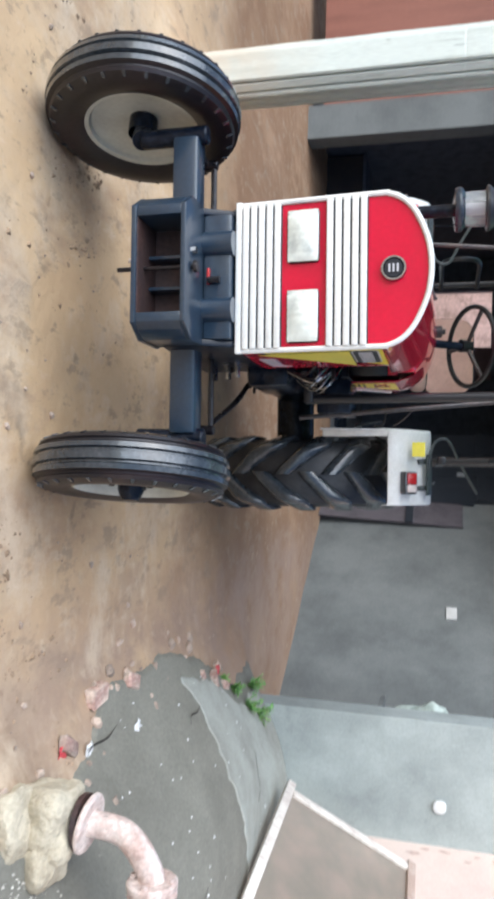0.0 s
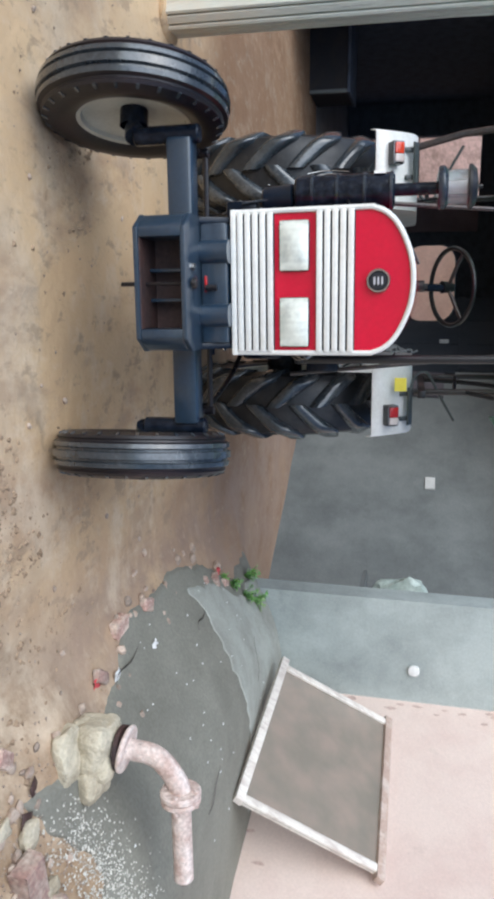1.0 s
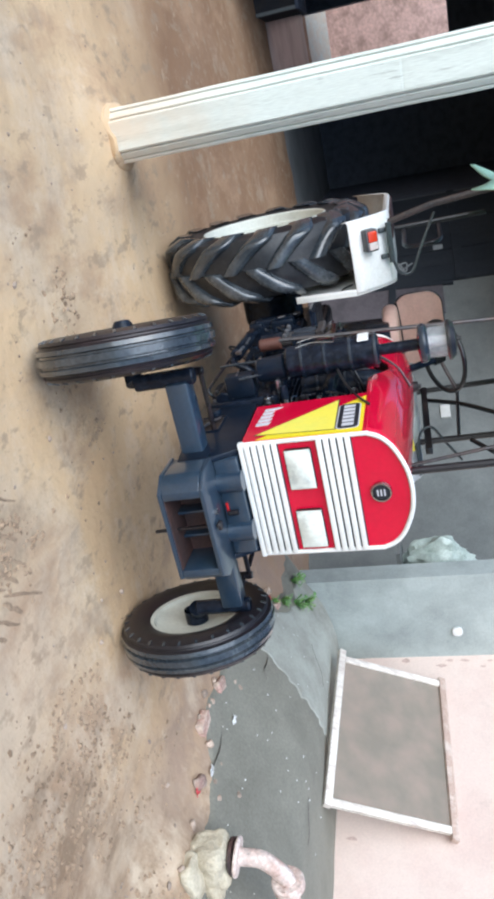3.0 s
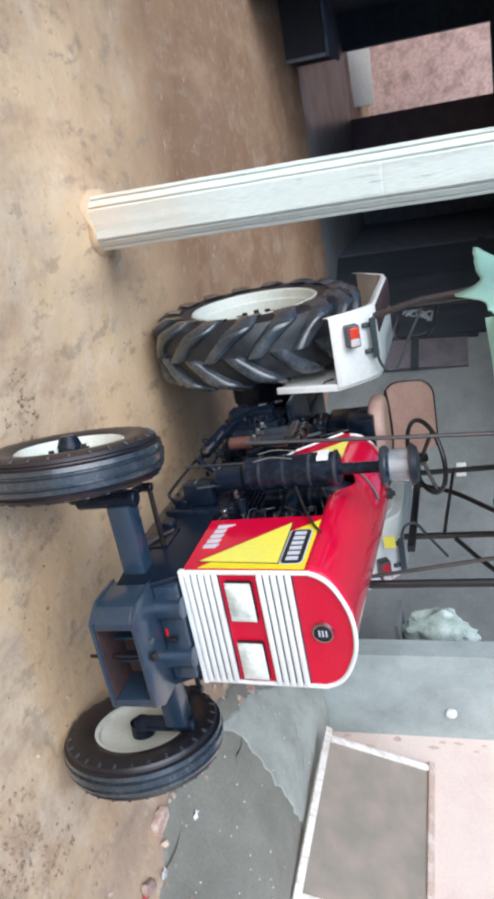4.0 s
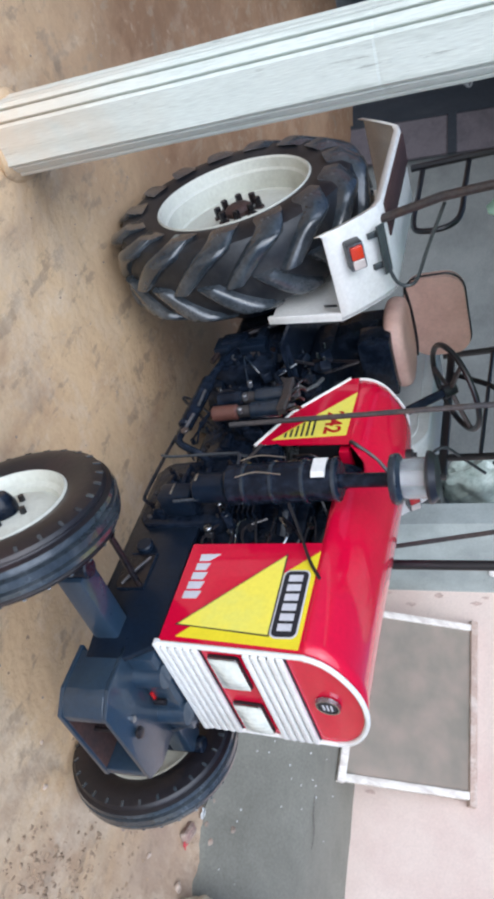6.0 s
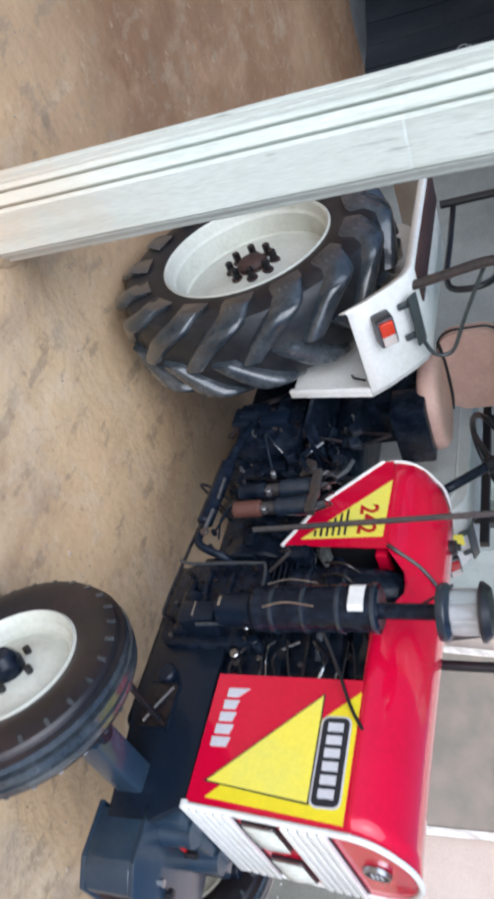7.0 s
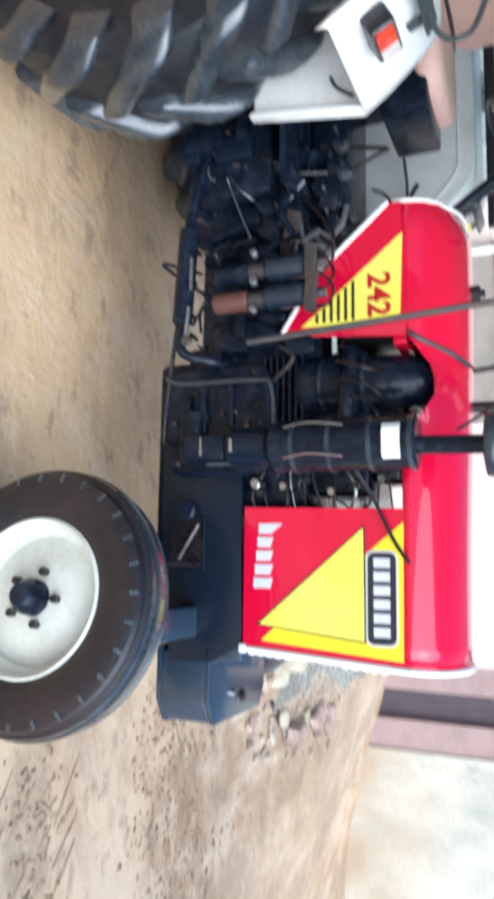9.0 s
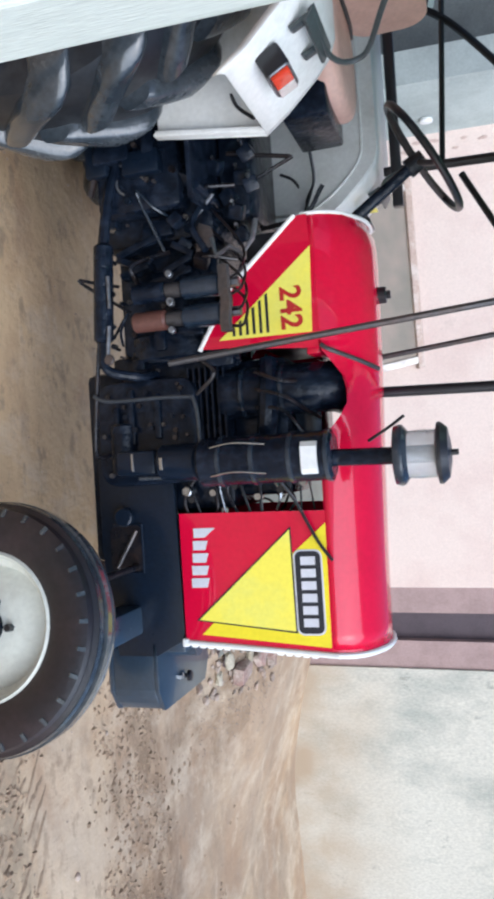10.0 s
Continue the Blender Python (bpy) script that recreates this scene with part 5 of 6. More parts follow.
for z0, count in ((0.825, 5), (1.132, 5)):
    part("grille_recess", box(-0.258, 0.258, 0.026, 0.03, z0, z0 + 0.146), DECALBLACK, bonnet)
    for i in range(count):
        z = z0 + 0.001 + i * 0.0295
        part("grille_slat", box(-0.26, 0.26, 0.008, 0.026, z, z + 0.0225, 0.004), WHITE, bonnet)
for xa, xb in ((-0.226, -0.044), (0.058, 0.24)):
    bez = part("headlight", prism(round_rect(xa - 0.003, xb + 0.003, 0.99, 1.107, 0.013), 0.018, 0.03, "y", bev=0.003), BLACK, bonnet, "rectangular headlight with ribbed lens")
    part("reflector", prism(round_rect(xa, xb, 0.993, 1.104, 0.012), 0.012, 0.018, "y", bev=0.002), CHROME, bez)
    lens = bmesh.new()
    g = {}
    nx, nz = 16, 10
    for i in range(nx + 1):
        for j in range(nz + 1):
            u, v = i / nx * 2 - 1, j / nz * 2 - 1
            bulge = 0.018 * (1 - u * u) * (1 - v * v) + 0.002 * math.sin(u * 30)
            g[i, j] = lens.verts.new((xa + (xb - xa) * i / nx, 0.011 - bulge, 0.994 + 0.109 * j / nz))
    for i in range(nx):
        for j in range(nz):
            lens.faces.new((g[i, j], g[i + 1, j], g[i + 1, j + 1], g[i, j + 1]))
    part("lens", lens, LENS, bez, "frosted glass lens", angle=60)
badge = part("badge", lathe([(0.0, -0.016), (0.031, -0.016), (0.034, -0.012), (0.034, 0.0)], 28, m=pose(0, 0.03, 1.364, 0, 0, 90)), DECALBLACK, bonnet, "round black badge with chrome ring")
part("badge_ring", lathe([(0.034, -0.004), (0.036, -0.018), (0.042, -0.018), (0.045, -0.004)], 28, m=pose(0, 0.03, 1.364, 0, 0, 90), closed=True), CHROME, badge)
for dz in (-0.014, 0.0, 0.014):
    part("badge_bar", box(-0.014, 0.014, 0.0105, 0.014, 1.364 + dz - 0.003, 1.364 + dz + 0.003), DECALGREY, badge)

# the nose leans forward a little towards its top
def lean_nose(ob):
    if ob.type == "MESH":
        for v in ob.data.vertices:
            y, z = v.co.y, v.co.z
            v.co.y = y - 0.075 * max(0.0, z - 0.82) * clamp((0.32 - y) / 0.275, 0, 1)
    if not ob.name.startswith("bonnet_side_panel"):
        for kid in ob.children:
            lean_nose(kid)


for ob in [k for k in tractor.children if k.name.startswith(("bonnet_grille_plate", "bonnet_top", "bonnet_side_panel"))]:
    lean_nose(ob)

# air cleaner with its clear pre-cleaner bowl
cleaner = part("air_cleaner", cyl((-0.405, 0.645, 0.96), (-0.405, 0.645, 1.40), 0.078, n=32, bev=0.012), ENGINE, tractor, "black oil-bath air cleaner")
for z in (1.04, 1.15, 1.27, 1.385):
    part("clamp_band", lathe([(0.079, z - 0.008), (0.083, z - 0.006), (0.083, z + 0.006), (0.079, z + 0.008)], 32, m=pose(-0.405, 0.645, 0, 0, -90, 0)), BLUEGREY, cleaner)
part("paper_label", prism([(-0.486, 0.605), (-0.4865, 0.675), (-0.4735, 0.69), (-0.472, 0.59)], 1.31, 1.36, "z"), PAPER, cleaner)
for yy in (0.60, 0.69):
    part("clip_wire", tube([(-0.484, yy, 1.02), (-0.495, yy + 0.01, 1.10), (-0.486, yy, 1.2)], 0.003, 6), CHROME, cleaner)
pipe = part("inlet_pipe", cyl((-0.405, 0.635, 1.40), (-0.405, 0.63, 1.585), 0.027, n=20), ENGINE, cleaner)
pre = part("pre_cleaner", lathe([(0.03, 1.575), (0.088, 1.585), (0.093, 1.6), (0.09, 1.612), (0.072, 1.625)], 32, m=pose(-0.405, 0.63, 0, 0, -90, 0)), BLUEGREY, tractor, "clear plastic pre-cleaner bowl with black cap")
part("bowl", lathe([(0.07, 1.618), (0.073, 1.66), (0.072, 1.712), (0.068, 1.712), (0.068, 1.622)], 32, m=pose(-0.405, 0.63, 0, 0, -90, 0), closed=True), BOWL, pre)
part("core_tube", cyl((-0.405, 0.63, 1.6), (-0.405, 0.63, 1.705), 0.027, n=16), CLEARLENS, pre)
part("cap", lathe([(0.07, 1.705), (0.093, 1.712), (0.093, 1.722), (0.075, 1.742), (0.03, 1.75), (0.0, 1.75)], 32, m=pose(-0.405, 0.63, 0, 0, -90, 0)), BLACK, pre)
part("wing_nut", cyl((-0.405, 0.63, 1.75), (-0.405, 0.63, 1.77), 0.009, n=8), BLACK, pre)
part("pre_cleaner_rod", tube([(-0.36, 0.68, 1.50), (-0.37, 0.72, 1.57), (-0.38, 0.75, 1.615)], 0.005, 6), BLACK, pre)
part("choke_cable", tube([(-0.27, 0.30, 1.345), (-0.28, 0.37, 1.30), (-0.3, 0.5, 1.24), (-0.36, 0.58, 1.2)], 0.006, 6), BLACK, tractor)
part("throttle_cable", tube([(-0.27, 1.0, 0.93), (-0.34, 0.94, 1.0), (-0.3, 0.88, 0.92)], 0.006, 6), STEEL, tractor)
part("bonnet_strap", tube([(-0.27, 1.01, 1.35), (-0.262, 0.99, 1.38), (-0.2, 0.955, 1.46), (-0.1, 0.93, 1.512)], 0.008, 6), STEEL, tractor)

# mudguards
def fender(s):
    """White mudguard: an inner side sheet and a top sheet folded down at both ends."""
    xi, xo = s * 0.452, s * 0.872
    line = [(1.645, 1.262), (1.70, 1.335), (1.79, 1.43), (1.845, 1.475), (1.90, 1.492), (2.72, 1.492), (2.80, 1.475), (2.90, 1.39), (3.03, 1.262)]
    out = bmesh.new()
    cols = [(xi, 0.0), (xi + s * 0.02, 0.004), (xo - s * 0.012, 0.004), (xo, -0.004), (xo, -0.03)]
    rows = []
    for y, z in line:
        rows.append([out.verts.new((x, y, z + dz)) for x, dz in cols])
    for u, w in zip(rows, rows[1:]):
        for i in range(len(cols) - 1):
            out.faces.new((u[i], u[i + 1], w[i + 1], w[i]))
    f = part("mudguard", out, WHITE, tractor, "white sheet-metal mudguard with lamps", angle=40)
    sol = f.modifiers.new("thickness", "SOLIDIFY")
    sol.thickness = 0.005
    inner = [(1.70 if s < 0 else 1.55, 0.90), *line, (3.0, 1.0), (2.6, 0.95), (2.33, 0.85), (2.0, 0.9)]
    part("mudguard_side", prism(inner, xi - s * 0.004, xi + s * 0.003, "x"), WHITE, f, smooth=False)
    part("side_flange", prism([(1.70, 0.895), (1.648, 1.262), (1.662, 1.262), (1.715, 0.905)], xi - s * 0.004, xi + s * 0.035, "x", bev=0.001), WHITE, f)
    if s < 0:
        part("top_pad", prism([(-0.858, 1.9), (-0.7, 1.9), (-0.7, 2.72), (-0.858, 2.72)], 1.497, 1.506, "z", bev=0.002), PADBROWN, f, "dark brown pad on the mudguard top")
    # tilted lamp on the folded front face
    tilt = pose(s * 0.745, 1.69, 1.375, 0, 0, 0) @ pose(0, 0, 0, -28, 0, 0)
    lamp = part("lamp", prism(round_rect(-0.062, 0.062, -0.036, 0.036, 0.008), -0.035, 0.03, "y", bev=0.004), BLACK, f, "red and clear side lamp with a slim silver rim", at=tilt)
    part("lens_orange", prism(round_rect(-0.052, 0.008, -0.027, 0.027, 0.006), -0.05, -0.034, "y", bev=0.003), ORANGE if s < 0 else REDLENS, lamp)
    part("lens_inner", prism(round_rect(0.01, 0.052, -0.027, 0.027, 0.006), -0.05, -0.034, "y", bev=0.003), CLEARLENS, lamp)
    part("lamp_rim", tube([(x, -0.037, z) for x, z in round_rect(-0.057, 0.057, -0.031, 0.031, 0.008)] + [(-0.057, -0.037, 0.0)], 0.004, 6, smooth=0), BRACKETGREY, lamp)
    # grab handle
    def mir(*pts):
        return [(s * x, y, z) for x, y, z in pts]
    hd = part("grab_handle", tube(mir((0.80, 1.797, 1.488), (0.70, 1.79, 1.487), (0.60, 1.785, 1.49), (0.52, 1.79, 1.515), (0.495, 1.80, 1.56), (0.52, 1.815, 1.60), (0.64, 1.86, 1.66), (0.804, 1.916, 1.752)), 0.0085, 10), HANDLE, f, "grey tubular grab handle")
    part("handle_plate", prism([(1.765, 1.468), (1.80, 1.492), (1.805, 1.502), (1.76, 1.478)], s * 0.815, s * 0.585, "x", bev=0.002), HANDLE, hd)
    for hx in (0.775, 0.625):
        part("handle_clamp", prism([(1.764, 1.432), (1.774, 1.422), (1.80, 1.474), (1.79, 1.487)], s * (hx - 0.014), s * (hx + 0.014), "x", bev=0.003), HANDLE, hd)
    part("lamp_cable", tube([(xi + s * 0.06, 1.68, 1.24), (xi + s * 0.03, 1.74, 1.18), (xi - s * 0.012, 1.82, 1.14), (xi - s * 0.012, 1.86, 1.08)], 0.006, 6), BLACK, f)
    return f


fr, fl = fender(-1), fender(1)
bead = [(1.66, 1.25), (1.72, 1.34), (1.80, 1.42), (1.86, 1.455), (1.95, 1.462)]
part("side_bead", tube([(0.446, y + 0.03, z - 0.03) for y, z in bead] + [(0.446, 2.6, 1.432)], 0.005, 6), WHITE, fl)
for pts in ([(0.44, 1.62, 1.2), (0.43, 1.72, 1.19), (0.41, 1.8, 1.23), (0.3, 1.9, 1.24)], [(0.44, 1.5, 1.1), (0.42, 1.62, 1.16), (0.4, 1.76, 1.22)], [(0.44, 1.52, 1.3), (0.4, 1.48, 1.36), (0.36, 1.46, 1.4)]):
    part("cable", tube(pts, 0.007, 6), BLACK, fl)
part("sticker", prism([(0.52, 1.655), (0.6, 1.655), (0.6, 1.6575), (0.52, 1.6575)], 1.36, 1.43, "z"), YELLOW, fl, at=pose(0, 0.03, 0.035, 0, 0, 0))

# steering, seat, dashboard
part("steering_column", cyl((0, 1.45, 1.40), (0.003, 1.635, 1.655), 0.022, n=16), ENGINE, tractor, "black steering column and wheel")
sw = pose(0.0, 1.655, 1.69, -31, 0, 0)
out = bmesh.new()
ring = [(0.215 * math.cos(2 * math.pi * i / 40), 0.215 * math.sin(2 * math.pi * i / 40), 0.015) for i in range(40)]
rr = []
for i, p in enumerate(ring):
    p = Vector(p)
    rad = Vector((p.x, p.y, 0)).normalized()
    rr.append([out.verts.new(p + rad * (0.0135 * math.cos(a)) + Vector((0, 0, 0.0135 * math.sin(a)))) for a in (2 * math.pi * k / 10 for k in range(10))])
for i in range(40):
    u, w = rr[i], rr[(i + 1) % 40]
    for k in range(10):
        out.faces.new((u[k], u[(k + 1) % 10], w[(k + 1) % 10], w[k]))
wheel = part("steering_wheel", out, BLACK, tractor, "black three-spoke steering wheel", at=sw)
part("wheel_boss", cyl((0, 0, -0.05), (0, 0, 0.015), 0.035, 0.03, n=20), BLACK, wheel)
for a in (90, 210, 330):
    part("spoke", tube([(0, 0, -0.01), (0.11 * math.cos(radians(a)), 0.11 * math.sin(radians(a)), 0.0), (0.215 * math.cos(radians(a)), 0.215 * math.sin(radians(a)), 0.015)], 0.011, 8), STEEL, wheel)
part("dashboard", prism([(1.452, 1.31), (1.475, 1.31), (1.485, 1.36), (1.475, 1.41), (1.452, 1.41)], -0.12, 0.12, "x", bev=0.01), ENGINE, tractor)
def pad(outline, z0, z1, soft):
    """A padded slab: the outline drawn in towards its top and bottom edges."""
    out = bmesh.new()
    cx, cy = sum(p[0] for p in outline) / len(outline), sum(p[1] for p in outline) / len(outline)
    rows = []
    for k in range(9):
        a = math.pi * (k / 8 - 0.5)
        z = (z0 + z1) / 2 + (z1 - z0) / 2 * math.sin(a)
        inset = soft * (1 - math.cos(a) ** 0.6)
        row = []
        for x, y in outline:
            d = math.hypot(x - cx, y - cy)
            row.append(out.verts.new((cx + (x - cx) * (d - inset) / d, cy + (y - cy) * (d - inset) / d, z)))
        rows.append(row)
    n = len(outline)
    for u, w in zip(rows, rows[1:]):
        for i in range(n):
            out.faces.new((u[i], u[(i + 1) % n], w[(i + 1) % n], w[i]))
    out.faces.new(rows[0][::-1])
    out.faces.new(rows[-1])
    return out


seat = part("seat_cushion", pad(round_rect(-0.26, 0.2, 1.86, 2.25, 0.17, 10), 1.365, 1.465, 0.06), VINYL, tractor, "tan-pink padded driver seat with black piping", angle=60)
back_shape = round_rect(-0.27, 0.2, 1.44, 1.745, 0.1, 10)
part("backrest", prism(back_shape, 2.235, 2.30, "y", bev=0.022), VINYL, seat)
part("piping", tube([(x, 2.268, z) for x, z in back_shape] + [(back_shape[0][0], 2.268, back_shape[0][1])], 0.008, 8, smooth=1), BLACK, seat)
part("cushion_piping", tube([(-0.235, 2.236, 1.452), (-0.1, 2.232, 1.464), (0.08, 2.232, 1.464), (0.185, 2.236, 1.452)], 0.009, 8), BLACK, seat)
part("seat_base", box(-0.16, 0.12, 1.95, 2.2, 1.1, 1.36, 0.02), ENGINE, seat)
part("battery_box", box(0.26, 0.42, 0.92, 1.22, 0.97, 1.13, 0.012), ENGINE, tractor)
part("tool_box", box(-0.2, 0.12, 1.80, 1.97, 1.25, 1.41, 0.012), ENGINE, tractor, "black seat support box")
for s in (-1, 1):
    part("floor_plate", prism([(1.5, 0.985), (2.0, 0.985), (2.0, 1.0), (1.5, 1.0)], s * 0.2, s * 0.448, "x"), ENGINE, tractor)

# canopy: black tube frame and green sheet
canopy = part("canopy_frame", cyl((0.355, 0.90, 0.95), (0.352, 0.865, 2.1), 0.022, n=12), BLACK, tractor, "black tubular canopy frame")
part("front_foot", box(0.25, 0.375, 0.86, 0.93, 0.92, 0.96, 0.005), BLACK, canopy)
for s in (-1, 1):
    part("flat_stay", tube([(s * 0.435, 0.975, 0.88), (s * 0.40, 1.014, 1.3), (s * 0.335, 1.087, 2.1)], 0.011, 8, smooth=0), STEEL, canopy, "grey steel stay")
    part("post", tube([(s * 0.8, 1.87, 1.48), (s * 0.86, 1.85, 1.75), (s * 0.885, 1.83, 2.08)] if s < 0 else [(0.62, 1.86, 1.5), (0.62, 1.84, 2.1)], 0.02, 10, smooth=0), STEEL if s < 0 else BLACK, canopy)
    part("rear_post", tube([(s * 0.62, 2.82, 1.5), (s * 0.62, 2.84, 2.12)], 0.02, 10, smooth=0), BLACK, canopy)
    if s < 0:
        part("rail_loop", tube([(-0.6, 2.83, 1.56), (-0.6, 2.5, 1.56), (-0.6, 2.2, 1.56), (-0.6, 2.1, 1.6), (-0.6, 2.1, 1.72), (-0.6, 2.2, 1.78), (-0.6, 2.5, 1.79), (-0.6, 2.83, 1.8)], 0.014, 10), BLACK, canopy, "black tubular hand loop")
        continue
    part("rail", box(s * 0.62 - 0.022, s * 0.62 + 0.022, 1.70, 2.85, 1.53, 1.575, 0.004), BLACK, canopy)
    part("thin_rail", tube([(s * 0.62, 1.84, 1.745), (s * 0.62, 2.8, 1.80)], 0.012, 8, smooth=0), BLACK, canopy)
    part("brace", tube([(s * 0.62, 2.62, 1.56), (s * 0.62, 2.56, 1.66), (s * 0.62, 2.44, 1.82), (s * 0.62, 2.2, 2.02), (s * 0.62, 2.1, 2.1)], 0.016, 8), BLACK, canopy)
    part("knee", tube([(s * 0.62, 1.80, 1.82), (s * 0.62, 1.57, 1.94), (s * 0.62, 1.3, 2.1)], 0.014, 8, smooth=0), BLACK, canopy)
part("front_rail", tube([(-0.9, 1.1, 2.11), (0.9, 0.95, 2.11)], 0.016, 8, smooth=0), BLACK, canopy)
cs = bmesh.new()
rows = []
for i, y in enumerate(steps(1.02, 2.95, 0.06)):
    row = []
    dip = 0.03 + 0.145 * math.exp(-((y - 1.42) / (0.13 if y < 1.42 else 0.2)) ** 2) + 0.03 * smoothstep(1.6, 2.1, y)
    for x, z in [(-0.93, 2.12 - dip), (-0.925, 2.12 - dip * 0.5), (-0.90, 2.135)] + [(-0.9 + 1.8 * k / 14, 2.14 + 0.34 * math.sin(math.pi * k / 14) ** 0.35) for k in range(1, 14)] + [(0.90, 2.135), (0.925, 2.10), (0.93, 2.06)]:
        w = 0.012 * noise.noise(Vector((x * 3, y * 4, 1)))
        row.append(cs.verts.new((x + w, y + (0.08 if x < -0.9 else 0), z + w)))
    rows.append(row)
for u, w in zip(rows, rows[1:]):
    for i in range(len(u) - 1):
        cs.faces.new((u[i], u[i + 1], w[i + 1], w[i]))
front = bmesh.new()
low, top = [], []
for k in range(25):
    f = k / 24
    x = -0.9 + 1.8 * f
    fold = 0.012 * noise.noise(Vector((x * 5, 0, 4)))
    low.append(front.verts.new((x, 1.082 - 0.15 * f + fold, 2.075 + 0.03 * math.sin(math.pi * min(1, f * 1.25)) + 0.01 * noise.noise(Vector((x * 4, 2, 9))))))
    top.append(front.verts.new((x, 1.095 - 0.15 * f + fold * 0.5, 2.14 + 0.34 * math.sin(math.pi * f) ** 0.35)))
for k in range(24):
    front.faces.new((low[k], low[k + 1], top[k + 1], top[k]))
val = part("front_valance", front, TARP, canopy, "pale green sheet hung over the front rail", angle=60)
val.modifiers.new("thickness", "SOLIDIFY").thickness = 0.004
tag = part("printed_tag", prism([(-0.04, 0.99), (0.22, 0.968), (0.22, 0.964), (-0.04, 0.986)], 2.12, 2.2, "z"), PAPER, val, "white printed tag with dark bars")
for k in range(7):
    x = -0.02 + 0.036 * k
    part("print_bar", prism([(x, 0.983 - 0.085 * (x + 0.04)), (x + 0.014, 0.982 - 0.085 * (x + 0.04)), (x + 0.014, 0.98 - 0.085 * (x + 0.04)), (x, 0.981 - 0.085 * (x + 0.04))], 2.13, 2.19, "z"), DECALBLACK, tag)
sheet_ob = part("canopy_sheet", cs, TARP, canopy, "faded green canopy sheet hanging at the side", angle=60)
sol = sheet_ob.modifiers.new("thickness", "SOLIDIFY")
sol.thickness = 0.006

# ---- loose things in the yard ----


def leaning_frame():
    """Wooden window screen that leans on the pink wall."""
    bl, br, tl, tr = Vector((2.795, 2.51, 0.56)), Vector((3.039, 1.162, 0.53)), Vector((3.338, 2.772, 1.405)), Vector((3.60, 1.396, 1.44))
    f = thing("window_screen", "whitewashed wooden window frame with dusty wire mesh leaning on the wall", "window frame", m=Matrix.Translation(bl))
    nn = (br - bl).cross(tl - bl).normalized()

    def bar(name, a, b, wide, toward, material, label="", deep=0.022):
        """A rail from a to b, wide towards the frame's middle."""
        a, b = a - bl, b - bl
        d = (b - a).normalized()
        u = (toward - d * toward.dot(d)).normalized() * wide
        bm = bmesh.new()
        v = [bm.verts.new(p + q + r) for p in (a, b) for q in (Vector(), u) for r in (nn * -deep, nn * deep)]
        for k in ((0, 1, 3, 2), (4, 6, 7, 5), (0, 4, 5, 1), (2, 3, 7, 6), (0, 2, 6, 4), (1, 5, 7, 3)):
            bm.faces.new([v[i] for i in k])
        bmesh.ops.bevel(bm, geom=bm.edges[:], offset=0.004, segments=2, affect="EDGES", profile=0.5)
        part(name, bm, material, f, label)
    up, ux = (tl - bl).normalized(), (br - bl).normalized()
    bar("bottom_rail", bl - ux * 0.07, br, 0.06, up, WOOD, deep=0.026)
    bar("stile", bl + up * 0.06, tl, 0.055, ux, WOOD)
    bar("stile", br + up * 0.06, tr, 0.055, -ux, WOOD)
    bar("top_rail", tl - ux * 0.03, tr + ux * 0.05, 0.06, -up, WOODBROWN, "worn bare brown rail", deep=0.027)
    bm = bmesh.new()
    a, b, c, d = (p - bl for p in (bl + up * 0.05, br + up * 0.05, tr - up * 0.05, tl - up * 0.05))
    lo, hi = [bm.verts.new(p) for p in (a, b, c, d)], [bm.verts.new(p + nn * 0.003) for p in (a, b, c, d)]
    bm.faces.new(lo)
    bm.faces.new(hi[::-1])
    for i in range(4):
        bm.faces.new((lo[i], lo[(i + 1) % 4], hi[(i + 1) % 4], hi[i]))
    part("wire_mesh", bm, SCREEN, f, "dusty wire mesh", smooth=False)


leaning_frame()


def crusted_lump(x, y, z, sx, sy, sz, seed=0.0, n=5):
    bm = bmesh.new()
    bmesh.ops.create_icosphere(bm, subdivisions=n, radius=1)
    for v in bm.verts:
        c = Vector([math.copysign(abs(q) ** 0.62, q) for q in v.co]) * 0.86
        crease = abs(noise.noise(c * 2.3 + Vector((3, 1 + seed, 8))))
        k = 1 + 0.36 * noise.noise(c * 1.1 + Vector((9 + seed * 2, 5, 1))) + 0.12 * min(crease, 0.2) + 0.07 * noise.noise(c * 4) + 0.035 * noise.noise(c * 11)
        flat = 0.86 if c.z > 0 else 1
        v.co = Vector((x + sx * c.x * k, y + sy * c.y * k, z + sz * c.z * k * flat))
    return bm


